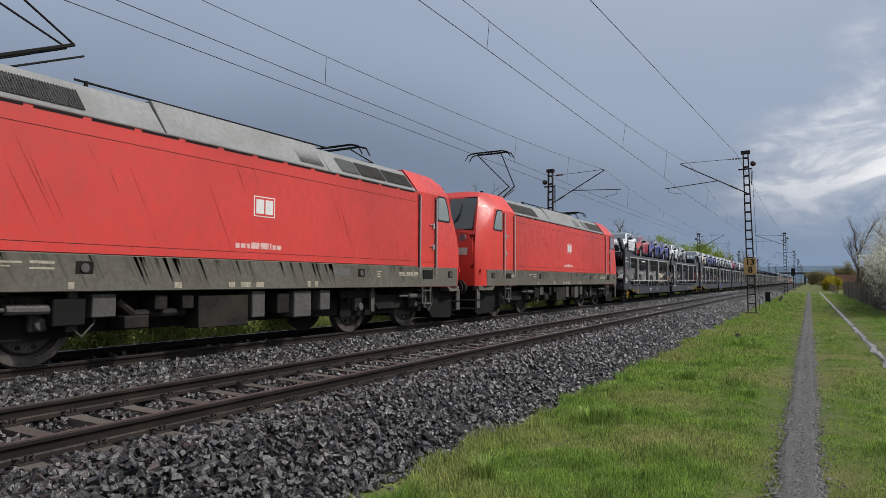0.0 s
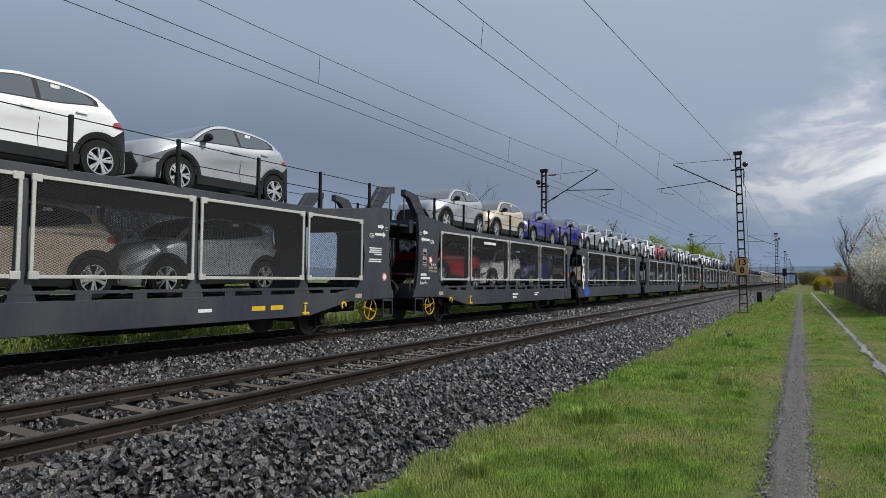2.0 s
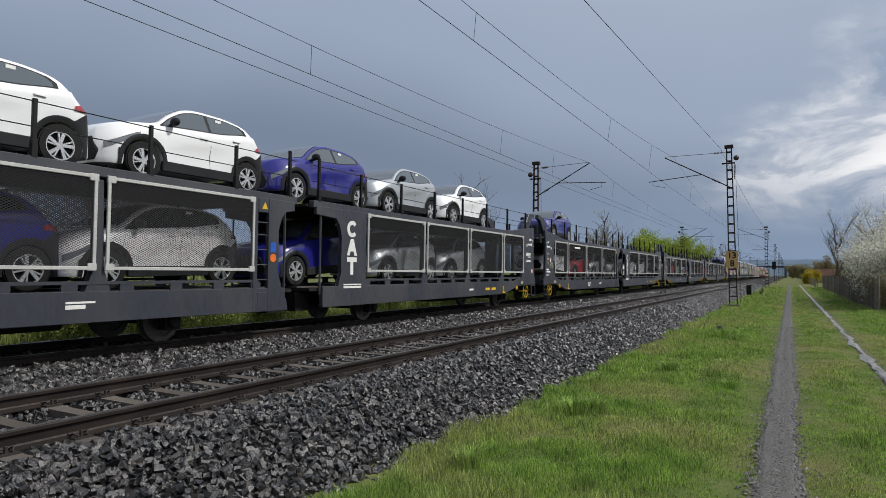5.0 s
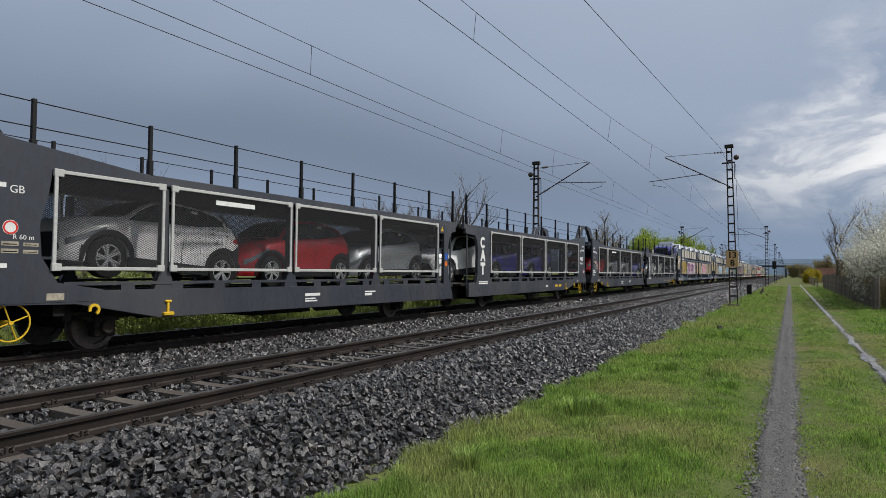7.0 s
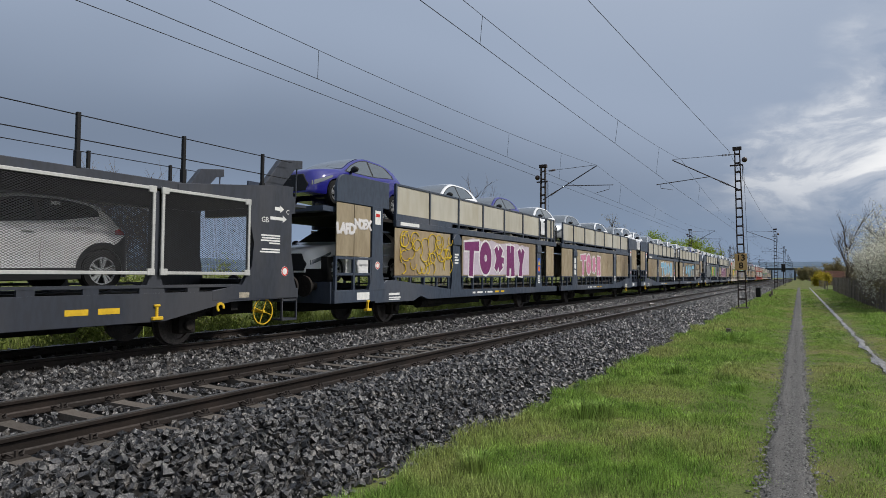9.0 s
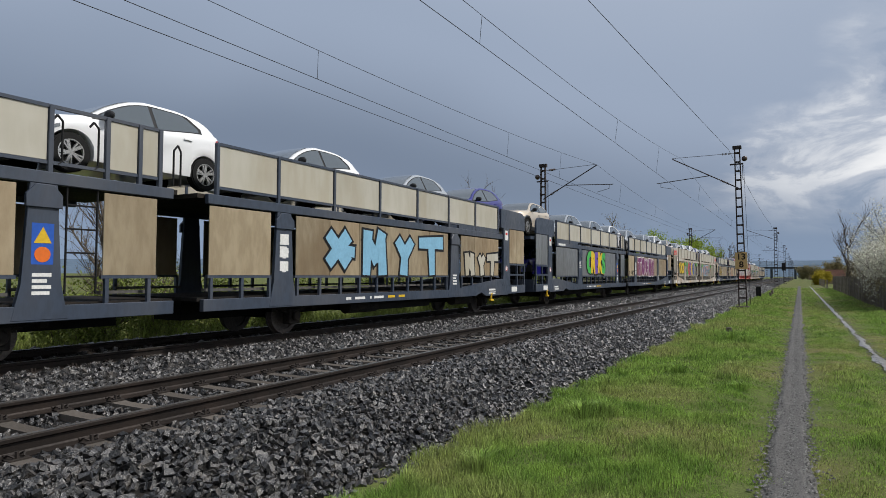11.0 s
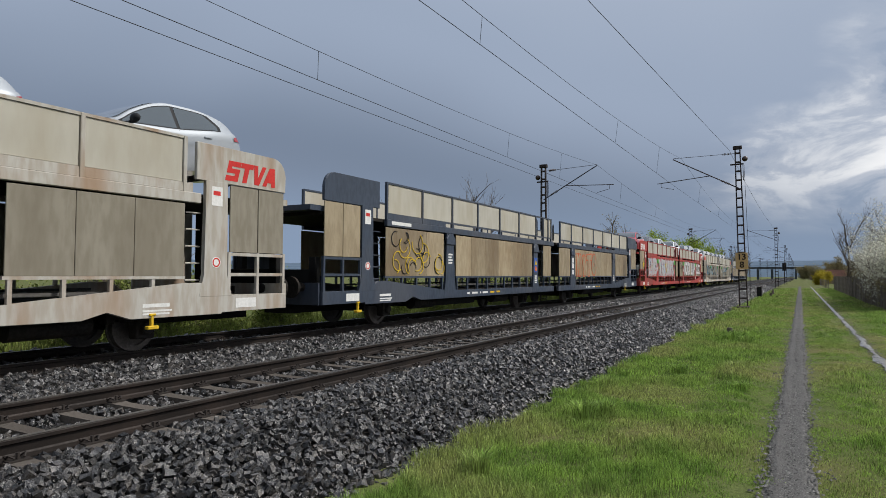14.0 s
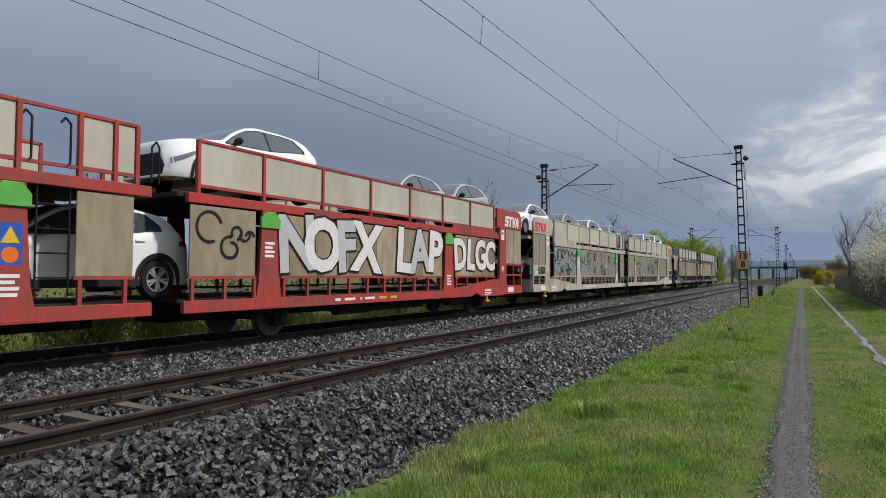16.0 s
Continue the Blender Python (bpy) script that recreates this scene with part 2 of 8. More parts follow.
def fast_mesh(name, verts, faces, mat):
    me = bpy.data.meshes.new(name)
    verts = np.asarray(verts, dtype=np.float32).reshape(-1, 3)
    faces = np.asarray(faces, dtype=np.int32)
    n = faces.shape[1]
    me.vertices.add(len(verts))
    me.vertices.foreach_set("co", verts.ravel())
    me.loops.add(faces.size)
    me.loops.foreach_set("vertex_index", faces.ravel())
    me.polygons.add(len(faces))
    me.polygons.foreach_set("loop_start", np.arange(0, faces.size, n, dtype=np.int32))
    me.update(calc_edges=True)
    me.validate()
    me.shade_flat()
    me.materials.append(mat)
    return me


def writing(name, text, height, mat, parent, m, label="", fat=0.0, depth=0.002):
    """Letters of the built-in font as a thin mesh, centred at m, facing +x of the parent by the turn in m."""
    cu = bpy.data.curves.new(name, "FONT")
    cu.body, cu.size, cu.align_x, cu.align_y = text, height * 1.38, "CENTER", "CENTER"
    cu.offset, cu.extrude, cu.resolution_u = fat, depth, 3
    tmp = bpy.data.objects.new(name, cu)
    me = bpy.data.meshes.new_from_object(tmp)
    bpy.data.objects.remove(tmp)
    bpy.data.curves.remove(cu)
    me.materials.clear()
    me.materials.append(mat)
    return same_part(name, me, parent, m) if not label else tagged(same_part(name, me, parent, m), label)


# ---- ground, tracks ----
def ground_height(x, y):
    """Height of the earth under ballast, grass and path."""
    pts = [(-400, -1.0), (-60, -1.0), (-20, -0.95), (-15.0, -0.9), (-13.6, -0.7), (-13.0, -0.45), (-4.35, -0.42), (-3.45, -0.62), (-2.6, -0.60), (-0.9, -0.57), (-0.4, -0.60), (0.1, -0.60),
           (0.5, -0.56), (1.3, -0.58), (1.65, -0.61), (2.0, -0.57), (4.5, -0.5), (9.0, -0.5), (400, -0.5)]
    for (x0, z0), (x1, z1) in zip(pts, pts[1:]):
        if x <= x1:
            k = min(max((x - x0) / (x1 - x0), 0), 1)
            return z0 + (z1 - z0) * k
    return -0.5


def bumpy(x, y):
    if x < -13.2 or x > -3.6:
        return 0.035 * noise.noise((x * 0.9, y * 0.6, 0)) + 0.02 * noise.noise((x * 2.7, y * 2.1, 5))
    return 0.0


def make_ground():
    xs = sorted(set([-2500, -900, -400, -150, -80, -50, -35] + [round(-28 + 0.8 * i, 2) for i in range(18)] + [round(-13.6 + 0.5 * i, 2) for i in range(18)]
                    + [round(-4.6 + 0.2 * i, 2) for i in range(50)] + [6, 7.5, 9, 12, 16, 25, 50, 120, 400, 900, 2500]))
    ys = [-300, -120, -50, -20, -8, -3] + [0.4 * i for i in range(100)] + [40 + 1.5 * i for i in range(60)] + [135, 150, 180, 230, 300, 420, 600, 900, 1500, 2600]
    verts = [(x, y, ground_height(x, y) + (bumpy(x, y) if abs(x) < 40 and -3 < y < 130 else 0)) for y in ys for x in xs]
    n = len(xs)
    faces = [(j * n + i, j * n + i + 1, (j + 1) * n + i + 1, (j + 1) * n + i) for j in range(len(ys) - 1) for i in range(n - 1)]
    ob = new("ground", fast_mesh("ground", verts, faces, M["soil"]))
    tagged(ob, "grassy ground beside the railway reaching the horizon", "ground", kind="structure")


make_ground()


def strip(name, profile, y0, y1, step, mat, label, wobble=0.0, seed=1.0, lift=0.0):
    """A long sheet along the track with an uneven edge: profile is rows of (x, z)."""
    ys = np.arange(y0, y1 + step, step)
    verts, n = [], len(profile)
    for y in ys:
        for i, (x, z) in enumerate(profile):
            edge = wobble * (noise.noise((y * 0.55, seed + i * 3, 0)) + 0.5 * noise.noise((y * 2.3, seed + i * 5, 2)))
            verts.append((x + edge, y, (ground_height(x, y) if z is None else z) + lift))
    faces = [(j * n + i, j * n + i + 1, (j + 1) * n + i + 1, (j + 1) * n + i) for j in range(len(ys) - 1) for i in range(n - 1)]
    ob = new(name, fast_mesh(name, verts, faces, mat))
    return tagged(ob, label, "path" if "path" in name or "rut" in name else "track bed", kind="structure")


strip("path", [(-0.31, -0.60), (-0.235, -0.575), (-0.12, -0.582), (-0.01, -0.575), (0.08, -0.60)], -6, 130, 0.3, M["gravel"], "narrow grey gravel footpath worn into the grass", 0.09, 1.0, 0.012)
strip("rut_path", [(1.47, -0.60), (1.505, -0.578), (1.58, -0.582), (1.62, -0.60)], -6, 130, 0.2, M["wet"], "wet wheel rut in the grass, its pale shine painted on", 0.13, 9.0, 0.02)

BED = [(-13.4, -0.62), (-12.7, -0.19), (-12.0, -0.15), (-11.6, -0.185), (-9.8, -0.185), (-9.3, -0.15), (-8.5, -0.23), (-7.6, -0.15), (-7.1, -0.215), (-5.4, -0.215), (-4.95, -0.155), (-4.55, -0.17), (-4.0, -0.38),
       (-3.5, -0.60), (-3.3, -0.68)]
strip("ballast_bed", BED, -40, 700, 0.8, M["ballast"], "crushed basalt ballast bed under both tracks, near-black for shaded gaps", 0.04, 4.0, -0.025)


def bed_height(x):
    for (x0, z0), (x1, z1) in zip(BED, BED[1:]):
        if x <= x1:
            return z0 + (z1 - z0) * (x - x0) / (x1 - x0)
    return -0.68


def scatter_stones(name, x0, x1, y0, y1, per_m2, size, rng, label):
    """Broken stones, each a dented block of eight corners and facets."""
    n = int((x1 - x0) * (y1 - y0) * per_m2)
    base = np.array([(-1, -1, -1), (1, -1, -1), (1, 1, -1), (-1, 1, -1), (-1, -1, 1), (1, -1, 1), (1, 1, 1), (-1, 1, 1)], dtype=float) * 0.5
    tri = np.array([(0, 2, 1), (0, 3, 2), (4, 5, 6), (4, 6, 7), (0, 1, 5), (0, 5, 4), (1, 2, 6), (1, 6, 5), (2, 3, 7), (2, 7, 6), (3, 0, 4), (3, 4, 7)])
    c = np.stack([rng.uniform(x0, x1, n), rng.uniform(y0, y1, n), np.zeros(n)], 1)
    c[:, 2] = [bed_height(x) for x in c[:, 0]]
    c[:, 2] += rng.uniform(-0.07, 0.042, n)
    keep = np.ones(n, bool)
    for track in (TRACK_NEAR, TRACK_FAR):
        for side in (-0.753, 0.753):
            keep &= np.abs(c[:, 0] - (track + side)) > 0.1
        k = (c[:, 1] - 2.716 + 0.3) % 0.6 - 0.3
        keep &= ~((np.abs(c[:, 0] - track) < 1.17) & (np.abs(k) < 0.13))
    c = c[keep]
    n = len(c)
    v = base[None] * (1 + rng.uniform(-0.48, 0.15, (n, 8, 3)))
    v *= (size * rng.uniform(0.6, 1.35, (n, 1, 1))) * rng.uniform((0.85, 0.75, 0.55), (1.4, 1.15, 0.9), (n, 3))[:, None]
    q = rng.normal(size=(n, 4))
    q /= np.linalg.norm(q, axis=1)[:, None]
    w, x, y, z = q.T
    R = np.stack([1 - 2 * (y * y + z * z), 2 * (x * y - z * w), 2 * (x * z + y * w), 2 * (x * y + z * w), 1 - 2 * (x * x + z * z), 2 * (y * z - x * w), 2 * (x * z - y * w), 2 * (y * z + x * w), 1 - 2 * (x * x + y * y)], 1).reshape(n, 3, 3)
    v = np.einsum("nij,nkj->nki", R, v) + c[:, None]
    faces = (tri[None] + 8 * np.arange(n)[:, None, None]).reshape(-1, 3)
    ob = new(name, fast_mesh(name, v.reshape(-1, 3), faces, M["stone"]))
    return tagged(ob, label, "ballast", kind="stuff")


rng = np.random.default_rng(3)
STONES = "loose dark basalt ballast stones between and beside the rails"
scatter_stones("ballast_stones", -5.42, -3.35, 1.5, 9, 820, 0.054, rng, STONES)
scatter_stones("ballast_stones", -5.42, -3.3, 9, 22, 520, 0.060, rng, STONES)
scatter_stones("ballast_stones", -5.42, -3.3, 22, 60, 230, 0.088, rng, STONES)
scatter_stones("ballast_stones", -7.0, -5.42, 1.5, 20, 420, 0.05, rng, STONES)
scatter_stones("ballast_stones", -9.9, -7.0, 3, 16, 480, 0.066, rng, STONES)
scatter_stones("ballast_stones", -9.9, -7.0, 16, 50, 230, 0.088, rng, STONES)
scatter_stones("ballast_stones", -7.0, -5.42, 20, 50, 130, 0.085, rng, STONES)
scatter_stones("ballast_stones", -13.2, -9.9, 3, 30, 160, 0.075, rng, STONES)
scatter_stones("ballast_stones", -9.9, -3.35, 50, 110, 60, 0.13, rng, STONES)



def scatter_pebbles(x0, x1, y0, y1, n, size, rng, mat, name, label):
    """Small stones lying on the footpath."""
    tri = np.array([(0, 1, 4), (1, 2, 4), (2, 3, 4), (3, 0, 4)])
    c = np.stack([rng.normal((x0 + x1) / 2, (x1 - x0) / 3.2, n), y0 + (y1 - y0) * rng.uniform(0, 1, n) ** 1.8, np.full(n, -0.572)], 1)
    s = size * rng.uniform(0.4, 1.4, (n, 1, 1))
    a = rng.uniform(0, 2 * np.pi, n)
    k = np.array([(-1, -0.7, -0.2), (0.9, -1, -0.2), (1, 0.8, -0.2), (-0.8, 1, -0.2), (0.1, 0.1, 0.75)]) * 0.5
    v = k[None] * (1 + rng.uniform(-0.35, 0.35, (n, 5, 3))) * s
    x, y = v[..., 0] * np.cos(a)[:, None] - v[..., 1] * np.sin(a)[:, None], v[..., 0] * np.sin(a)[:, None] + v[..., 1] * np.cos(a)[:, None]
    v = np.stack([x, y, v[..., 2]], -1) + c[:, None]
    tagged(new(name, fast_mesh(name, v.reshape(-1, 3), (tri[None] + 5 * np.arange(n)[:, None, None]).reshape(-1, 3), mat)), label, "gravel", kind="stuff")


scatter_pebbles(-0.30, 0.07, 2.5, 26, 16000, 0.027, rng, M["pebble"], "path_gravel", "loose grey gravel on the footpath")
scatter_pebbles(1.4, 1.7, 6, 40, 2500, 0.03, rng, M["pebble"], "rut_gravel", "loose wet gravel in the wheel rut")

RAIL = [(-0.075, -0.172), (0.075, -0.172), (0.075, -0.160), (0.02, -0.14), (0.0085, -0.125), (0.0085, -0.055), (0.036, -0.04), (0.036, -0.012), (0.026, -0.002), (-0.026, -0.002), (-0.036, -0.012), (-0.036, -0.04), (-0.0085, -0.055),
        (-0.0085, -0.125), (-0.02, -0.14), (-0.075, -0.160)]


def make_rail(x):
    rail = new("rail")
    rail.location = (x, 0, 0)
    tagged(rail, "brown rusty steel rail with a worn shiny head", "rail", "rails of both tracks")
    bm = bmesh.new()
    a = [bm.verts.new((px, -40, pz)) for px, pz in RAIL]
    b = [bm.verts.new((px, 700, pz)) for px, pz in RAIL]
    bm.faces.new(a)
    bm.faces.new(b[::-1])
    for i in range(len(RAIL)):
        j = (i + 1) % len(RAIL)
        bm.faces.new((a[i], a[j], b[j], b[i]))
    part("rail_web", bm, M["rail"], rail)
    bm = bmesh.new()
    box(bm, -0.029, 0.029, -40, 700, -0.002, 0.0)
    part("running_surface", bm, M["rail_top"], rail, "narrow polished running surface")
    return rail


for track in (TRACK_NEAR, TRACK_FAR):
    for side in (-0.7535, 0.7535):
        make_rail(track + side)


def make_sleepers():
    bm = bmesh.new()
    prof = [(-1.3, 0.115, -0.165), (-1.05, 0.115, -0.158), (-0.62, 0.115, -0.165), (-0.5, 0.10, -0.172), (0.5, 0.10, -0.172), (0.62, 0.115, -0.165), (1.05, 0.115, -0.158), (1.3, 0.115, -0.165)]
    rows = [[bm.verts.new((x, y, z)) for y, z in ((-w, -0.33), (-w * 0.82, top), (w * 0.82, top), (w, -0.33))] for x, w, top in prof]
    for p, q in zip(rows, rows[1:]):
        for k in range(4):
            bm.faces.new((p[k], p[(k + 1) % 4], q[(k + 1) % 4], q[k]))
    bm.faces.new(rows[0])
    bm.faces.new(rows[-1][::-1])
    body = finish(bm, "sleeper_body", M["sleeper"])
    bm = bmesh.new()
    for side in (-1, 1):  # bent wire clip with its bolt on a plate
        for dy in (-0.05, 0.05):
            rod(bm, (0.005, dy, -0.14), (0.055 * side + 0.0, dy * 1.3, -0.112), 0.009, sides=5)
            rod(bm, (0.055 * side, dy * 1.3, -0.112), (0.10 * side, dy * 0.7, -0.135), 0.009, sides=5)
        rod(bm, (0.07 * side, 0, -0.17), (0.07 * side, 0, -0.095), 0.018, sides=6)
        box(bm, 0.02 * side, 0.125 * side, -0.085, 0.085, -0.165, -0.148)
    for v in bm.verts:
        v.co.x += 0.045 if v.co.x > 0 else -0.045
    clips = finish(bm, "rail_clip", M["clip"])
    bm = bmesh.new()
    for side in (-1, 1):
        box(bm, 0.06 * side, 0.13 * side, -0.08, 0.08, -0.165, -0.13)
    simple = finish(bm, "rail_clip_far", M["clip"])
    first = None
    for track in (TRACK_NEAR, TRACK_FAR):
        for k in range(-1, 42):
            s = new("sleeper", body)
            s.location = (track, 2.716 + 0.6 * k, 0)
            tagged(s, "weathered grey concrete sleeper half buried in ballast", "sleeper", "sleepers of both tracks")
            for side in (-0.7535, 0.7535):
                same_part("rail_clip", clips if k < 38 else simple, s, Matrix.Translation((side, 0, 0)))
    # the rest of the line, out of reach of a count
    bm = bmesh.new()
    for track in (TRACK_NEAR, TRACK_FAR):
        for k in range(42, 420):
            y = 2.716 + 0.6 * k
            box(bm, track - 1.28, track + 1.28, y - 0.12, y + 0.12, -0.3, -0.165)
    tagged(part("distant_sleepers", bm, M["sleeper"], None), "distant weathered concrete sleepers along the line", "sleepers", kind="stuff")


make_sleepers()


# ---- overhead line ----
def make_mast(x, y, base, top, lean, arm_to, wire_z, mess_z, sign=False, detail=True):
    """Lattice mast: two channels joined by flats, cantilever to the track, tie, insulators."""
    mast = new("catenary_mast")
    mast.location = (x, y, base)
    mast.rotation_euler = (0, radians(lean), 0)
    tagged(mast, "dark steel lattice mast carrying overhead wire" + (" and a kilometre board" if sign else ""), "catenary mast", "catenary masts")
    h = top - base
    for s in (-1, 1):
        bm = bmesh.new()
        w0, w1 = 0.21, 0.13
        for k in range(1):
            vs = box(bm, -0.03, 0.03, -0.09, 0.09, -0.3, h)
            for v in vs:
                f = max(v.co.z, 0) / h
                v.co.x += s * (w0 + (w1 - w0) * f)
        part("channel", bm, M["mast"], mast)
    n = 17 if y < 110 else 9
    for k in range(n):
        z = 0.35 + (h - 0.6) * k / (n - 1)
        w = 0.21 - 0.08 * z / h
        bm = bmesh.new()
        box(bm, -w, w, -0.075, 0.075, z - 0.045, z + 0.045)
        part("batten", bm, M["mast"], mast)
    bm = bmesh.new()
    box(bm, -0.24, 0.24, -0.12, 0.12, h - 0.02, h + 0.18)
    part("mast_cap", bm, M["mast"], mast, bevel=0.01)
    d = 1 if arm_to > x else -1
    reach = abs(arm_to - x)
    # cantilever tube, tie rod, steady arm, insulators
    low = wire_z - base - 0.25
    attach = low + 0.0
    bm = bmesh.new()
    rod(bm, (0, 0, attach), (d * (reach + 0.0), 0, mess_z - base), 0.032, sides=6)
    part("cantilever", bm, M["mast"], mast)
    bm = bmesh.new()
    rod(bm, (0, 0, h - 0.25), (d * reach, 0, mess_z - base + 0.05), 0.014, sides=5)
    part("tie_rod", bm, M["mast"], mast)
    bm = bmesh.new()
    k = 0.5
    rod(bm, (d * reach * 0.42, 0, attach + (mess_z - base - attach) * 0.42), (d * (reach + 1.0), 0, wire_z - base + 0.42), 0.025, sides=5)
    rod(bm, (d * (reach + 0.75), 0, wire_z - base + 0.4), (d * (reach + 0.75), 0, wire_z - base + 0.18), 0.012, sides=5)
    rod(bm, (d * (reach + 0.75), 0, wire_z - base + 0.18), (d * reach, 0, wire_z - base), 0.014, sides=5)
    part("registration_arm", bm, M["mast"], mast)
    for a, b in (((d * 0.35, 0.09), "lower_insulator"), ((d * 0.4, 0.92), "tie_insulator")):
        bm = bmesh.new()
        fx = abs(a[0]) / reach
        for i in range(6):
            f = fx + i * 0.022
            if b == "lower_insulator":
                p = Vector((d * reach * (f + 0.05), 0, attach + (mess_z - base - attach) * (f + 0.05)))
                q = Vector((d * reach, 0, mess_z - base - attach)).normalized()
            else:
                p = Vector((d * reach * f, 0, h - 0.25 + (mess_z - base + 0.3 - h) * f))
                q = Vector((d * reach, 0, mess_z - base + 0.3 - h)).normalized()
            rod(bm, p - q * 0.018, p + q * 0.018, 0.075 if i % 1 == 0 else 0.04, 0.05, sides=10)
        part(b, bm, M["insulator"], mast, "brown ribbed insulator")
    # cross piece with the bell insulator of the feeder
    bm = bmesh.new()
    box(bm, -0.42, 0.30, -0.05, 0.05, h - 0.95, h - 0.87)
    rod(bm, (0.26, 0, h - 0.9), (0.26, 0, h - 1.9), 0.02, sides=5)
    part("cross_bar", bm, M["mast"], mast)
    bm = bmesh.new()
    bmesh.ops.create_uvsphere(bm, u_segments=12, v_segments=8, radius=0.16, matrix=Matrix.Translation((-d * -0.0 - 0.38 * (1 if d < 0 else -1) * -1, 0, h - 0.62)))
    part("feeder_insulator", bm, M["insulator"], mast, "dark bell-shaped insulator", smooth=180)
    bm = bmesh.new()
    rod(bm, (0.32, 0.02, h - 1.0), (0.40, 0.02, 0.0), 0.01, sides=4)
    part("earth_cable", bm, M["wire"], mast)
    bm = bmesh.new()
    box(bm, -0.34, 0.34, -0.34, 0.34, -0.6, -0.12)
    part("footing", bm, M["sleeper"], mast, "grey concrete footing", bevel=0.03)
    if sign:
        bm = bmesh.new()
        box(bm, -0.33, 0.33, -0.135, -0.105, 2.05, 3.02)
        board = part("kilometre_board", bm, M["sign"], mast, "weathered yellow-brown kilometre board", bevel=0.008)
        writing("upper_number", "13", 0.36, M["sign_ink"], board, Matrix.Translation((0, -0.14, 2.76)) @ pose(0, 0, 0, 90, 0, 0), "black numerals 13", 0.012)
        writing("lower_number", "8", 0.36, M["sign_ink"], board, Matrix.Translation((0, -0.14, 2.30)) @ pose(0, 0, 0, 90, 0, 0), "black numeral 8", 0.012)
    return mast


SPAN = 61.5
NEAR_Y = [41.0 + SPAN * k for k in range(-1, 6)]
FAR_Y = [37.5 + SPAN * k for k in range(-1, 6)]
for i, y in enumerate(NEAR_Y):
    if i == 0:
        continue
    make_mast(-2.93, y, -0.35, 8.85 if i <= 1 else 8.1, -1.3 if i <= 1 else -0.4, -6.6, 6.75, 8.62 if i <= 1 else 8.0, sign=i == 1)
for i, y in enumerate(FAR_Y):
    if i == 0:
        continue
    make_mast(-14.0, y, -0.5, 8.1, 0.0, TRACK_FAR + 0.1, 6.3, 7.95)


def make_wire(name, pts, r, label, group=""):
    cu = bpy.data.curves.new(name, "CURVE")
    cu.dimensions, cu.bevel_depth, cu.bevel_resolution = "3D", r, 1
    sp = cu.splines.new("POLY")
    sp.points.add(len(pts) - 1)
    for p, c in zip(sp.points, pts):
        p.co = (*c, 1)
    cu.materials.append(M["wire"])
    tmp = bpy.data.objects.new(name, cu)
    me = bpy.data.meshes.new_from_object(tmp)
    bpy.data.objects.remove(tmp)
    return tagged(new(name, me), label, "wire", group)


def catenary(track, ys, wire_z, mess_z, sag, drop_at, stagger):
    low, high = [], []
    for i, y in enumerate(ys):
        low.append((track + stagger * (-1) ** i, y, wire_z))
    make_wire("contact_wire", low, 0.008, "dark contact wire over the track", "overhead wires")
    for i, (y0, y1) in enumerate(zip(ys, ys[1:])):
        for k in range(20):
            f = k / 20
            high.append((track + 0.1, y0 + (y1 - y0) * f, mess_z - sag * 4 * f * (1 - f)))
        if i > 3:
            continue
        for d in drop_at:  # droppers
            f = (d - (ys[1] - SPAN)) / SPAN
            y = y0 + (y1 - y0) * f
            z = mess_z - sag * 4 * f * (1 - f)
            xw = track + stagger * (-1) ** i * (1 - 2 * f)
            make_wire("dropper", [(track + 0.1, y, z), (xw, y + 0.1, wire_z)], 0.006, "thin dropper between contact and carrying wire", "droppers")
    make_wire("messenger_wire", high, 0.007, "dark carrying wire sagging between masts", "overhead wires")


catenary(-6.4, NEAR_Y, 6.68, 8.55, 1.27, (-12, 0.5, 12.9, 25.4, 34), 0.1)
catenary(TRACK_FAR, FAR_Y, 6.30, 7.98, 1.02, (-18, -6, 12.2, 24.3, 31), 0.06)


def feeder(x, ys, z, sag):
    pts = []
    for y0, y1 in zip(ys, ys[1:]):
        pts += [(x, y0 + (y1 - y0) * k / 16, z - sag * 4 * (k / 16) * (1 - k / 16)) for k in range(16)]
    make_wire("feeder_wire", pts, 0.010, "feeder wire along the mast tops", "overhead wires")


make_wire("feeder_wire", [(-3.6, 41.0, 8.85), (-6.8, -20.5, 8.6)], 0.010, "feeder wire along the mast tops", "overhead wires")
feeder(-3.6, NEAR_Y[1:], 8.85, 0.4)
feeder(-14.4, FAR_Y, 7.55, 0.0)


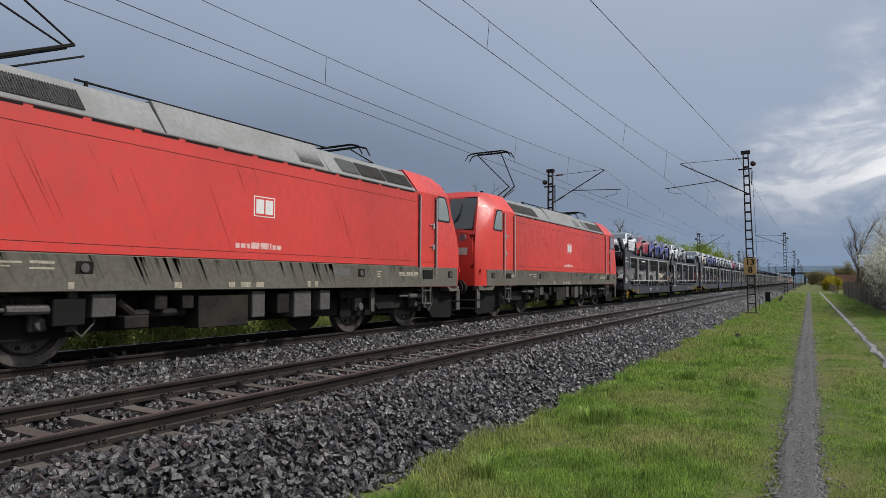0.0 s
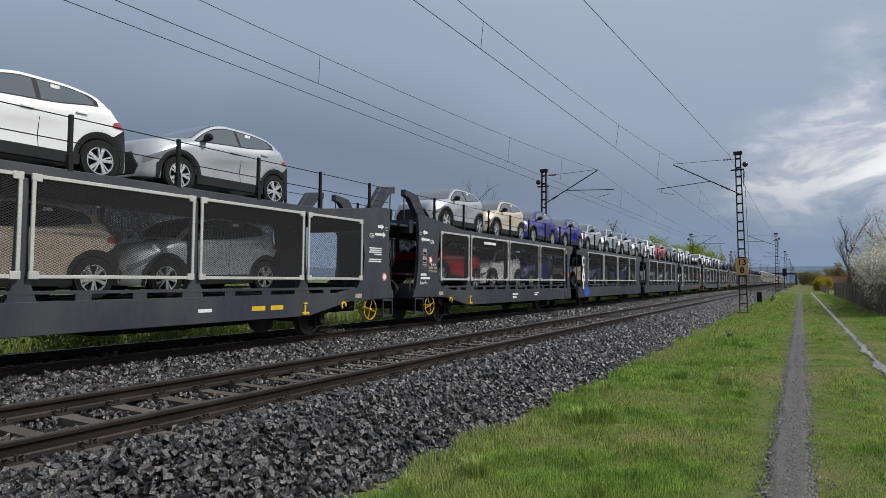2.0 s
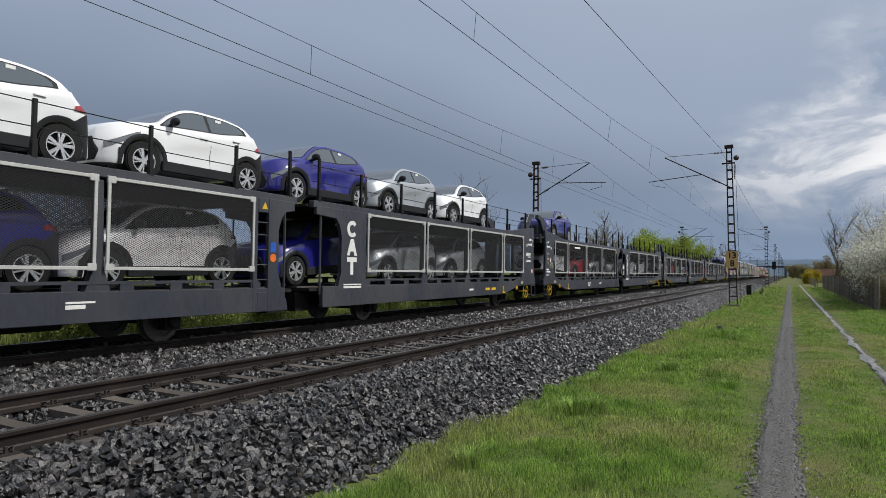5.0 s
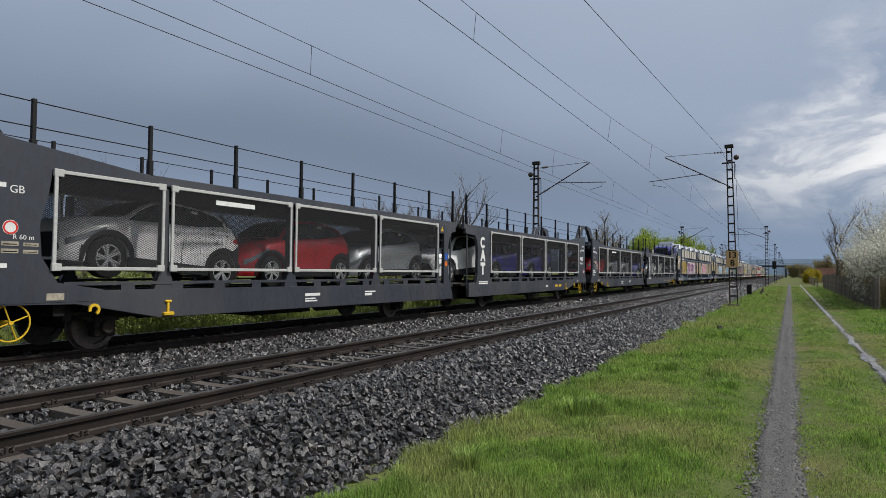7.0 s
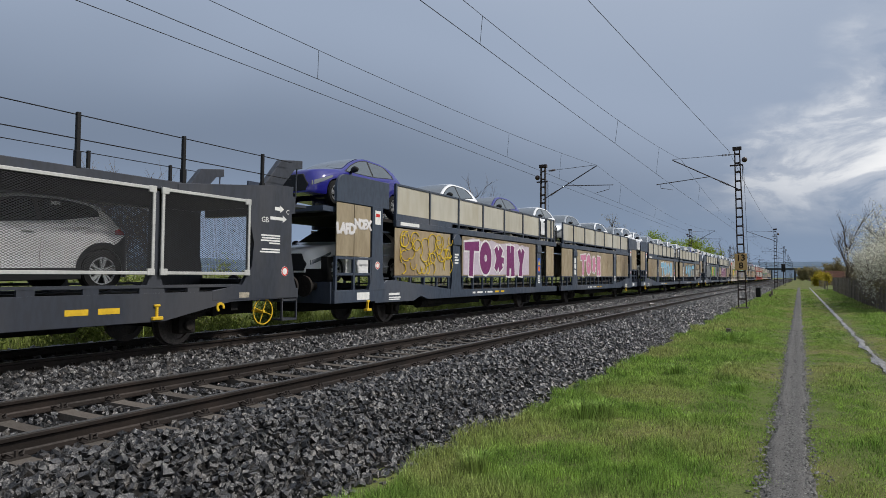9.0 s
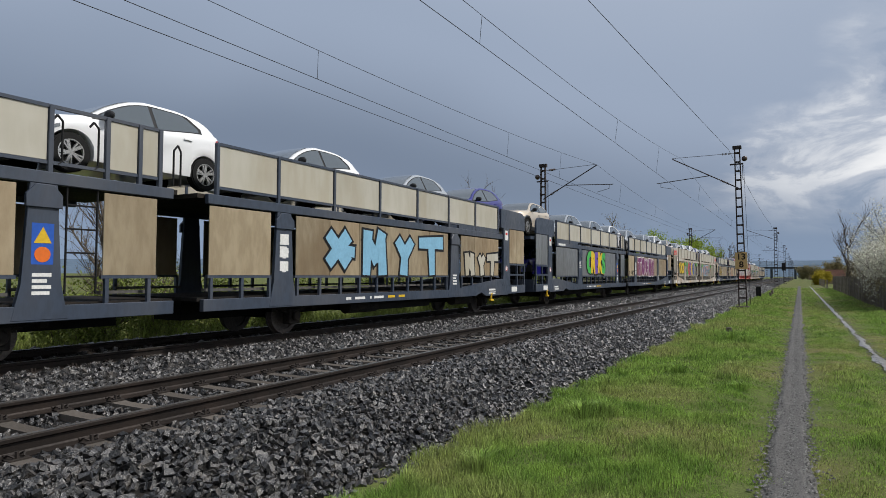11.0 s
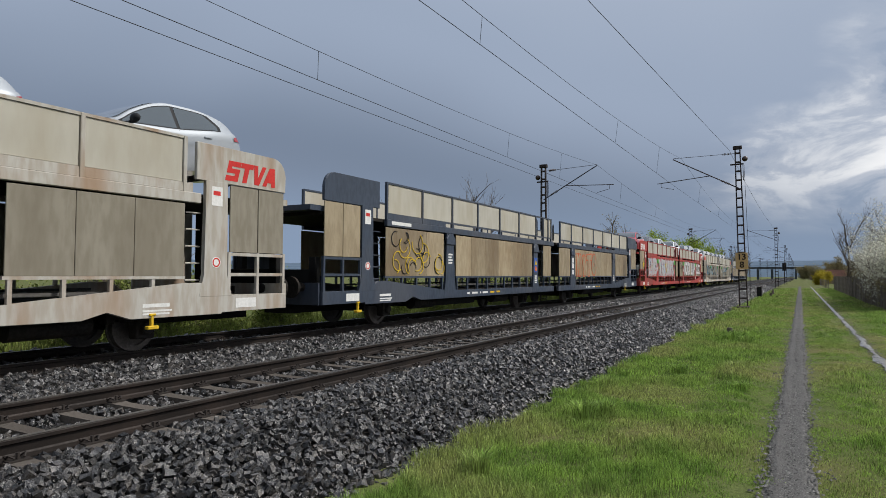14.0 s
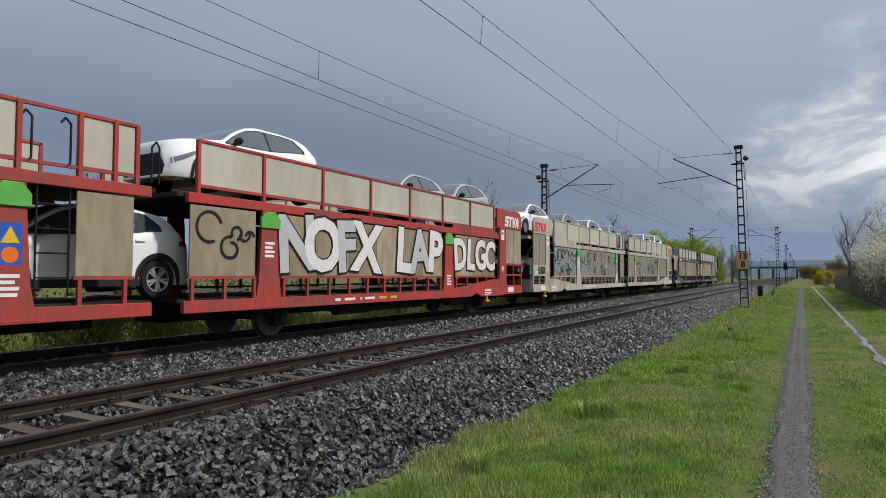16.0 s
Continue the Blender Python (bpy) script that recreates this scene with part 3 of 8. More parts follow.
# ---- vegetation ----
def scatter_grass(name, areas, rng, mat, label):
    """Blades: bent strips of three triangles."""
    allv, allf, off = [], [], 0
    for x0, x1, y0, y1, per_m2, height, width in areas:
        n = int((x1 - x0) * (y1 - y0) * per_m2)
        x, y = rng.uniform(x0, x1, n), rng.uniform(y0, y1, n)
        keep = np.ones(n, bool)
        rag = 0.05 * np.sin(y * 3.1) + 0.03 * np.sin(y * 7.7) + rng.normal(0, 0.055, n)
        keep &= ~((x > -0.29 + rag) & (x < 0.08 + 0.7 * rag))
        keep &= ~((x > 1.49 + rag) & (x < 1.61 - 0.6 * rag) & (rng.uniform(0, 1, n) < 0.9))
        keep &= rng.uniform(0, 1, n) > 0.5 * np.clip(np.sin(x * 2.3 + 1.7 * np.sin(y * 0.9)) * np.sin(y * 1.9 + x) - 0.25, 0, 1)
        if x0 > -10:
            keep &= x > -3.4 + 0.12 * np.sin(y * 1.7) + 0.08 * np.sin(y * 4.3)
        x, y = x[keep], y[keep]
        n = len(x)
        patch = np.array([noise.noise((a * 0.8, b * 0.5, 1.5)) + 0.95 * noise.noise((a * 3.2, b * 2.6, 4.5)) for a, b in zip(x, y)])
        z = np.array([ground_height(a, b) + bumpy(a, b) for a, b in zip(x, y)])
        trod = np.clip((np.minimum(np.abs(x + 0.12), np.abs(x - 1.55)) - 0.15) / 0.9, 0.25, 1.0)
        lean = np.clip(1 + 1.1 * patch, 0.35, 2.0)
        h = height * rng.uniform(0.45, 1.4, n) * lean * trod * (1 + 0.2 * np.clip((-x - 0.7) / 1.5, 0, 1))
        w = width * rng.uniform(0.7, 1.3, n)
        a, b = rng.uniform(0, 2 * np.pi, n), rng.uniform(0, 2 * np.pi, n)
        bend = h * rng.uniform(0.1, 0.75, n)
        dx, dy = np.cos(a) * w / 2, np.sin(a) * w / 2
        bx, by = np.cos(b) * bend, np.sin(b) * bend
        v = np.stack([np.stack([x - dx, y - dy, z - 0.02], 1), np.stack([x + dx, y + dy, z - 0.02], 1), np.stack([x - dx * 0.7 + bx * 0.35, y - dy * 0.7 + by * 0.35, z + h * 0.6], 1),
                      np.stack([x + dx * 0.7 + bx * 0.35, y + dy * 0.7 + by * 0.35, z + h * 0.6], 1), np.stack([x + bx, y + by, z + h], 1)], 1)
        f = np.array([(0, 1, 3), (0, 3, 2), (2, 3, 4)])[None] + 5 * np.arange(n)[:, None, None] + off
        allv.append(v.reshape(-1, 3))
        allf.append(f.reshape(-1, 3))
        off += 5 * n
    ob = new(name, fast_mesh(name, np.concatenate(allv), np.concatenate(allf), mat))
    return tagged(ob, label, "grass", kind="stuff")


rng = np.random.default_rng(11)
scatter_grass("grass", [(-3.5, 1.45, 2.8, 7, 5200, 0.066, 0.0055), (-3.5, 2.5, 7, 12, 3300, 0.066, 0.007), (-3.5, 3.6, 12, 22, 1500, 0.066, 0.0105), (-3.5, 5.5, 22, 45, 420, 0.07, 0.019), (-3.6, 8.0, 45, 110, 80, 0.08, 0.045)],
              rng, M["grass"], "short fresh spring grass with yellowish patches")
scatter_grass("far_side_grass", [(-20, -13.1, 2, 40, 110, 0.42, 0.02), (-18, -13.1, 40, 110, 40, 0.4, 0.04)], rng, M["scrub"], "tall rough green grass beyond the tracks")


def make_tufts():
    r = np.random.default_rng(5)
    for x, y, h in ((-2.55, 8.3, 0.26), (-2.35, 8.6, 0.22), (-1.75, 20.4, 0.3), (-1.35, 19.4, 0.25), (-2.1, 13.0, 0.2), (-2.9, 10.8, 0.2), (-2.75, 5.6, 0.2), (-0.9, 11.5, 0.14), (-1.2, 14.2, 0.14)):
        n = 200
        a, rad = r.uniform(0, 2 * np.pi, n), r.uniform(0.02, 0.3, n)
        z0 = ground_height(x, y)
        hh = h * r.uniform(0.6, 1.15, n)
        out = r.uniform(0.3, 0.9, n) * hh
        c, s = np.cos(a), np.sin(a)
        bx, by = x + c * rad * 0.6, y + s * rad * 0.6
        w = 0.0035
        v = np.stack([np.stack([bx - s * w, by + c * w, np.full(n, z0 - 0.02)], 1), np.stack([bx + s * w, by - c * w, np.full(n, z0 - 0.02)], 1), np.stack([bx + c * out * 0.4 - s * w, by + s * out * 0.4 + c * w, z0 + hh * 0.75], 1),
                      np.stack([bx + c * out * 0.4 + s * w, by + s * out * 0.4 - c * w, z0 + hh * 0.75], 1), np.stack([bx + c * out, by + s * out, z0 + hh * 0.95], 1)], 1)
        f = (np.array([(0, 1, 3), (0, 3, 2), (2, 3, 4)])[None] + 5 * np.arange(n)[:, None, None]).reshape(-1, 3)
        tagged(new("grass_tuft", fast_mesh("grass_tuft", v.reshape(-1, 3), f, M["grass"])), "dense tall tuft of green grass in the verge", "grass tuft", "grass tufts")


make_tufts()


def tube_rows(verts, faces, a, b, ra, rb, sides=5):
    d = (b - a).normalized()
    u = d.orthogonal().normalized()
    w = d.cross(u)
    o = len(verts)
    for p, r in ((a, ra), (b, rb)):
        for k in range(sides):
            t = 2 * math.pi * k / sides
            verts.append(p + u * (r * math.cos(t)) + w * (r * math.sin(t)))
    for k in range(sides):
        faces.append((o + k, o + (k + 1) % sides, o + sides + (k + 1) % sides, o + sides + k))


def grow(rnd, base, height, spread, levels, twigs, lean=0.0, stems=1, start=0.25):
    """Limbs as tapered tubes; returns their mesh data and the tips on which leaves sit."""
    verts, faces, tips = [], [], []

    def limb(a, d, length, r, level):
        n = 3
        p = a
        for i in range(n):
            q = p + d * (length / n)
            r2 = r * (1 - 0.28 * (i + 1) / n * 1.6)
            tube_rows(verts, faces, p, q, r * (1 - 0.28 * i / n * 1.6), max(r2, 0.004), 6 if level == 0 else 4 if level == 1 else 3)
            if level < levels and (level > 0 or (i + 1) / n > start):
                for _ in range(twigs[min(level, len(twigs) - 1)]):
                    f = rnd.uniform(0.1, 1.0)
                    side = Vector((rnd.uniform(-1, 1), rnd.uniform(-1, 1), rnd.uniform(0.0, 0.9))).normalized()
                    limb(p.lerp(q, f), (d * 0.55 + side * spread).normalized(), length * rnd.uniform(0.38, 0.62), max(r * 0.42, 0.005), level + 1)
            if level >= levels - 1:
                tips.append(q.copy())
            d = (d + Vector((rnd.uniform(-0.2, 0.2), rnd.uniform(-0.2, 0.2), rnd.uniform(-0.02, 0.16)))).normalized()
            p = q

    for s in range(stems):
        d = Vector((rnd.uniform(-0.25, 0.25) * (stems > 1) * 2 + lean, rnd.uniform(-0.25, 0.25) * (stems > 1) * 2, 1)).normalized()
        limb(Vector(base) + Vector((rnd.uniform(-0.3, 0.3) * (stems > 1), rnd.uniform(-0.3, 0.3) * (stems > 1), -0.15)), d, height * rnd.uniform(0.8, 1.0), height * 0.022 / math.sqrt(stems), 0)
    return verts, faces, tips


def make_tree(seed, x, y, z, height, spread, twigs, leaf, per_tip, leaf_size, scatter, label, category="tree", stems=1, levels=3, start=0.25):
    rnd = random.Random(seed)
    verts, faces, tips = grow(rnd, (0, 0, 0), height, spread, levels, twigs, 0, stems, start)
    tree = new("tree" if category == "tree" else "bush")
    tree.location = (x, y, z)
    tagged(tree, label, category)
    part("trunk", fast_mesh("trunk", [tuple(v) for v in verts], faces, M["bark"]), None, tree)
    if leaf:
        r = np.random.default_rng(seed)
        t = np.repeat(np.array([tuple(p) for p in tips]), per_tip, axis=0)
        n = len(t)
        c = t + r.normal(scale=scatter, size=(n, 3))
        u = r.normal(size=(n, 3))
        u /= np.linalg.norm(u, axis=1)[:, None]
        w = np.cross(u, r.normal(size=(n, 3)))
        w /= np.linalg.norm(w, axis=1)[:, None]
        s = leaf_size * r.uniform(0.5, 1.2, (n, 1))
        v = np.stack([c - u * s, c + w * s * 0.6, c + u * s, c - w * s * 0.6], 1)
        f = np.arange(4 * n).reshape(n, 4)
        part("crown", fast_mesh("crown", v.reshape(-1, 3), f, leaf), None, tree)
    return tree


def make_vegetation():
    # fenced garden edge: bare tree and blossoming blackthorn
    make_tree(23, 3.95, 72, -0.5, 5.6, 0.42, (3, 3, 2), M["leaf_olive"], 1, 0.035, 0.05, "slender bare tree with first buds behind the fence", levels=3)
    for i, (x, y, h) in enumerate(((5.4, 58, 3.6), (6.0, 54, 4.2), (6.6, 60, 4.6), (7.3, 52, 5.2), (7.0, 66, 4.4), (5.6, 64, 3.2), (8.2, 57, 5.4), (6.6, 47, 4.4), (7.6, 44, 5.2), (5.0, 45, 3.4), (4.9, 50, 3.3), (5.3, 41, 3.4))):
        make_tree(40 + i, x, y, -0.5, h, 0.9, (4, 3, 3), M["blossom"], 8, 0.055, 0.16, "dense blackthorn bush in white blossom", "bush", stems=4, levels=2, start=0.0)
    for i, (x, y, h) in enumerate(((4.8, 56, 2.1), (5.0, 61, 2.2), (5.0, 51, 2.4), (4.6, 68, 1.8), (5.4, 47, 2.6), (4.5, 43, 1.5), (4.9, 40, 1.6), (4.4, 63, 1.7), (4.5, 53, 1.6), (4.5, 48, 1.6))):
        make_tree(60 + i, x, y, -0.5, h, 1.0, (4, 3, 2), M["leaf_olive"], 3, 0.04, 0.12, "tangled brown undergrowth at the fence", "bush", stems=5, levels=2, start=0.0)
    # distance behind the garden
    for i, (x, y, h, leaf) in enumerate(((3.4, 150, 2.0, "leaf_yellow"), (4.6, 158, 2.6, "leaf_yellow"), (8.0, 175, 5.0, "leaf_olive"), (10.5, 165, 4.6, "leaf_olive"), (13, 150, 5.0, "leaf_olive"), (5, 240, 5, "leaf_olive"), (9, 230, 6, "leaf_olive"),
                                         (1.0, 360, 6, "leaf_olive"), (15, 130, 5.5, "leaf_olive"), (3, 330, 6, "leaf_olive"))):
        make_tree(80 + i, x, y, -0.6, h * 0.8, 0.9, (4, 3, 2), M[leaf], 12, 0.16, 0.3, "yellow flowering shrub in the distance" if leaf == "leaf_yellow" else "budding tree in the distance", "tree", stems=2, levels=2, start=0.0)
    # far side of the line: fresh green trees, bare tops, low scrub
    for i, (x, y, h) in enumerate(((-21, 104, 6.0), (-22, 112, 6.6), (-21.5, 120, 6.9), (-22, 129, 7.0), (-21, 138, 7.0), (-20, 149, 6.8), (-19.5, 160, 6.6), (-19, 175, 6.8), (-20.5, 97, 5.2))):
        make_tree(110 + i, x, y, -1.0, h, 0.8, (5, 3, 2), M["leaf"], 22, 0.15, 0.42, "tree in fresh yellow-green leaf beyond the line", levels=2, start=0.0)
    for i, (x, y, h) in enumerate(((-24, 88, 6.8), (-24.5, 93, 7.4), (-23, 150, 8.0), (-19, 190, 8.5), (-17, 215, 8), (-16.5, 240, 8), (-24, 99, 6.6), (-15.8, 182, 7))):
        make_tree(140 + i, x, y, -1.0, h, 0.8, (5, 4, 2), M["leaf_olive"], 3, 0.10, 0.25, "tall tree with bare branches and brown buds", levels=2, start=0.1)
    for i, (x, y, h) in enumerate(((-22, 13.7, 4.9), (-22.3, 14.6, 4.2), (-22, 15.8, 3.9), (-22, 32.3, 4.9), (-22.3, 34.6, 5.5), (-22, 38.4, 5.6), (-22.5, 42.4, 6.2), (-22.2, 43.8, 5.8))):
        make_tree(170 + i, x, y, -1.0, h, 0.55, (3, 3, 2), M["leaf_olive"], 1, 0.025, 0.05, "bare thin tree beyond the tracks", levels=3, start=0.1)
    rnd = random.Random(9)
    for i in range(26):
        y = 3 + i * 2.6 + rnd.uniform(-1, 1)
        make_tree(200 + i, -14.9 - rnd.uniform(0, 2.0), y, -0.95, rnd.uniform(1.3, 2.1), 1.0, (3, 3, 2), M["scrub"], 5, 0.055, 0.14, "low green scrub with brown stems beside the track", "bush", stems=4, levels=2, start=0.0)


make_vegetation()


# ---- fence, barn, signals, bridge, hills, small things ----
def make_fence():
    fence = new("board_fence")
    fence.location = (0, 0, 0)
    tagged(fence, "grey weathered upright board fence round a garden", "fence")
    bm = bmesh.new()
    box(bm, -0.012, 0.012, -0.055, 0.055, 0, 1.75)
    board = finish(bm, "board", M["board"])
    rnd = random.Random(4)
    y = 39.0
    while y < 100:
        same_part("board", board, fence, pose(3.88 + rnd.uniform(-0.02, 0.02), y, -0.52 + rnd.uniform(-0.08, 0.05), rnd.uniform(-1.5, 1.5), 0, rnd.uniform(-4, 4)))
        y += 0.25
    for z in (0.0, 0.75):
        bm = bmesh.new()
        box(bm, 3.895, 3.94, 38.9, 100, z - 0.04, z + 0.04)
        part("fence_rail", bm, M["board"], fence)
    for k in range(16):
        bm = bmesh.new()
        rod(bm, (3.98, 39.2 + 4.0 * k, -0.6), (3.98, 39.2 + 4.0 * k, 1.35), 0.06, sides=8)
        part("fence_post", bm, M["board"], fence)
    low = new("pasture_fence")
    tagged(low, "low wire fence of round wooden posts in the distance", "fence")
    for k in range(9):
        bm = bmesh.new()
        rod(bm, (3.4, 104 + 6 * k, -0.6), (3.4, 104 + 6 * k, 0.75), 0.07, sides=6)
        part("fence_post", bm, M["board"], low)
    for z in (0.1, 0.55):
        bm = bmesh.new()
        rod(bm, (3.4, 104, z), (3.4, 152, z), 0.02, sides=4)
        part("fence_wire", bm, M["board"], low)


make_fence()


def make_barn(x, y, w, d, eaves, ridge, label):
    barn = new("barn")
    barn.location = (x, y, -0.6)
    tagged(barn, label, "barn")
    bm = bmesh.new()
    box(bm, 0, w, 0, d, 0, eaves)
    part("wall", bm, M["plaster"], barn)
    bm = bmesh.new()
    a = [bm.verts.new(p) for p in ((-0.4, -0.4, eaves), (w + 0.4, -0.4, eaves), (w + 0.4, d / 2, ridge), (-0.4, d / 2, ridge), (-0.4, d + 0.4, eaves), (w + 0.4, d + 0.4, eaves))]
    bm.faces.new((a[0], a[1], a[2], a[3]))
    bm.faces.new((a[3], a[2], a[5], a[4]))
    bm.faces.new((a[0], a[3], a[4]))
    bm.faces.new((a[1], a[5], a[2]))
    bmesh.ops.solidify(bm, geom=bm.faces[:], thickness=0.15)
    part("roof", bm, M["roof"], barn, "red-brown tiled roof")
    bm = bmesh.new()
    box(bm, w * 0.35, w * 0.6, -0.06, 0.05, 0, eaves * 0.75)
    part("barn_door", bm, M["board"], barn, "dark boarded door")


make_barn(5.6, 168, 7, 6, 1.7, 3.4, "low barn with a red-brown tiled roof behind gardens")
make_barn(3.6, 330, 9, 7, 2.5, 5.0, "distant pale house with a tiled roof")


def make_signal(x, y, top, lit):
    s = new("railway_signal")
    s.location = (x, y, -0.3)
    tagged(s, "black railway signal on a post" + (" showing red" if lit else ""), "railway signal", "railway signals")
    bm = bmesh.new()
    rod(bm, (0, 0, 0), (0, 0, top), 0.09, sides=8)
    part("post", bm, M["mast"], s)
    bm = bmesh.new()
    box(bm, -0.45, 0.45, -0.12, 0.12, top - 1.7, top + 0.2)
    part("signal_board", bm, M["signal"], s, bevel=0.05)
    bm = bmesh.new()
    rod(bm, (0, -0.13, top - 0.5), (0, -0.2, top - 0.5), 0.16, sides=12)
    part("signal_lamp", bm, M["red_lamp"] if lit else M["signal"], s, "glowing red lamp" if lit else "")


make_signal(-14.3, 131, 4.6, True)
make_signal(-3.4, 176, 4.6, False)
make_signal(-13.8, 118, 3.6, False)


def make_bridge():
    b = new("road_bridge")
    b.location = (0, 420, 0)
    tagged(b, "dark girder road bridge crossing the line far away", "bridge")
    bm = bmesh.new()
    box(bm, -30, 3, -3, 3, 5.4, 6.5)
    part("girder", bm, M["bridge"], b)
    for x in (-22, -14.5, -2.2):
        bm = bmesh.new()
        box(bm, x - 0.6, x + 0.6, -2.5, 2.5, -1, 5.2)
        part("pier", bm, M["bridge"], b)


make_bridge()


def make_hills():
    for name, dist, hgt, seed, label in (("backdrop", 2300, 62, 2, "long wooded hills on the horizon, haze painted into their blue-grey"), ("backdrop", 1500, 26, 8, "low hills behind the line, haze painted into their colour")):
        verts, n = [], 160
        for i in range(n + 1):
            a = radians(-80 + 130 * i / n)
            x, y = dist * math.sin(a), dist * math.cos(a)
            h = hgt * (0.75 + 0.35 * noise.noise((i * 0.045, seed, 0)) + 0.08 * noise.noise((i * 0.5, seed, 3)))
            verts += [(x, y, -2), (x * 1.04, y * 1.04, h * 0.7), (x * 1.1, y * 1.1, h)]
        faces = [(3 * i + k, 3 * i + 3 + k, 3 * i + 4 + k, 3 * i + 1 + k) for i in range(n) for k in range(2)]
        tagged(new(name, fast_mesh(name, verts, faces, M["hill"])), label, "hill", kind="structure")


make_hills()


def make_small_things():
    stump = new("marker_stump")
    stump.location = (-2.05, 22.6, -0.62)
    tagged(stump, "short dark weathered marker stump in the grass", "stump")
    bm = bmesh.new()
    rod(bm, (0, 0, -0.1), (0.01, 0, 0.24), 0.09, 0.085, sides=8)
    part("post", bm, M["board"], stump, bevel=0.01)
    for x, y, h in ((-2.4, 66, 0.35), (-2.5, 73, 0.4), (-2.7, 80, 0.4)):
        s = new("marker_post")
        s.location = (x, y, -0.6)
        tagged(s, "short dark post in the grass verge", "post", "marker posts")
        bm = bmesh.new()
        rod(bm, (0, 0, -0.1), (0, 0, h), 0.12, 0.11, sides=8)
        part("post", bm, M["board"], s, bevel=0.01)
    cab = new("relay_cabinet")
    cab.location = (-3.2, 62.5, -0.4)
    tagged(cab, "small dark relay cabinet beside the ballast", "cabinet")
    bm = bmesh.new()
    box(bm, -0.2, 0.2, -0.2, 0.2, -0.1, 0.7)
    part("body", bm, M["signal"], cab, bevel=0.02)
    bm = bmesh.new()
    box(bm, -0.24, 0.24, -0.24, 0.24, 0.7, 0.76)
    part("roof_cap", bm, M["mast"], cab)


make_small_things()


# ---- train: materials ----
def paint(name, colour, metal=0.0, flake=0.85):
    return material(name, colour, tuple(c * flake for c in colour), rough=0.42, metal=metal, grain=300, stain=0.8, mixing=0.25, bump=0.0, coat=1.0, spec=0.15)


M["car_white"] = paint("white_car_paint", (0.74, 0.75, 0.76))
M["car_silver"] = paint("silver_car_paint", (0.36, 0.385, 0.41), 0.4)
M["car_red"] = paint("red_car_paint", (0.40, 0.012, 0.018), 0.0)
M["car_blue"] = paint("violet_blue_car_paint", (0.012, 0.012, 0.17), 0.0)
M["car_beige"] = paint("champagne_car_paint", (0.50, 0.43, 0.34), 0.15)
M["car_grey"] = paint("dark_grey_car_paint", (0.10, 0.11, 0.115), 0.2)
M["car_glass"] = glass_material("car_window_glass", (0.05, 0.062, 0.066), 0.03, 1.85)
M["lamp_glass"] = glass_material("clear_lamp_glass", (0.12, 0.135, 0.15), 0.08)
M["tail_glass"] = glass_material("red_lamp_glass", (0.30, 0.012, 0.015), 0.1)
M["plastic"] = material("black_plastic_cladding", (0.022, 0.023, 0.025), rough=0.6, grain=200, bump=0.05)
M["tyre"] = material("tyre_rubber", (0.018, 0.018, 0.018), rough=0.8, grain=60, bump=0.1)
M["alloy"] = material("silver_alloy_rim", (0.62, 0.63, 0.64), rough=0.3, metal=0.7, grain=100, bump=0)
M["sticker"] = material("white_sticker", (0.75, 0.75, 0.75), rough=0.5, bump=0)

M["loco_red"] = material("faded_traffic_red_paint", (0.56, 0.042, 0.035), (0.46, 0.043, 0.035), rough=0.45, grain=7, stain=0.38, mixing=0.45, bump=0.03, coat=0.0, streak=0.6, third=(0.28, 0.03, 0.026))
M["loco_front_red"] = material("traffic_red_cab_paint", (0.60, 0.04, 0.03), (0.48, 0.04, 0.03), rough=0.42, grain=9, stain=0.8, mixing=0.4, bump=0.02, coat=0.0, streak=0.5, third=(0.30, 0.035, 0.03))
# cab red darkened for the shade on the nose, besides its grime
M["nose_red"] = material("grimy_shaded_nose_paint", (0.20, 0.022, 0.02), (0.13, 0.02, 0.018), rough=0.5, grain=12, stain=1.5, mixing=0.5, bump=0.02)
M["loco_grey"] = material("dusty_grey_skirt_paint", (0.125, 0.118, 0.10), (0.085, 0.079, 0.066), rough=0.65, grain=14, stain=0.7, mixing=0.6, bump=0.04, third=(0.085, 0.075, 0.06))
M["soot_streak"] = material("brown_soot_on_red", (0.33, 0.038, 0.032), (0.43, 0.042, 0.035), rough=0.6, grain=20, stain=3, mixing=0.6, bump=0.0)
M["grime_streak"] = material("grime_on_grey", (0.075, 0.07, 0.06), (0.09, 0.084, 0.072), rough=0.7, grain=20, stain=3, mixing=0.6, bump=0.0)
M["worn_white"] = material("worn_white_lettering", (0.62, 0.50, 0.48), (0.55, 0.25, 0.22), rough=0.6, grain=50, stain=8, mixing=0.7, bump=0.0)
M["worn_cream"] = material("worn_cream_marking", (0.40, 0.36, 0.28), (0.22, 0.20, 0.16), rough=0.7, grain=30, stain=8, mixing=0.7, bump=0.0)
M["loco_roof"] = material("light_grey_roof_cover", (0.24, 0.243, 0.24), (0.18, 0.182, 0.18), rough=0.55, grain=12, stain=0.9, mixing=0.5, bump=0.03, third=(0.15, 0.145, 0.135))
M["grille"] = material("ventilation_grille", (0.13, 0.13, 0.13), (0.06, 0.06, 0.06), rough=0.6, grain=40, bump=0.1)
M["bogie"] = material("grimy_bogie_steel", (0.020, 0.018, 0.017), (0.010, 0.009, 0.008), rough=0.75, metal=0.1, grain=20, stain=2, mixing=0.7, bump=0.15, third=(0.034, 0.028, 0.022))
M["bogie_light"] = material("dusty_grey_equipment", (0.10, 0.096, 0.09), (0.055, 0.052, 0.05), rough=0.7, grain=20, stain=2, mixing=0.6, bump=0.1)
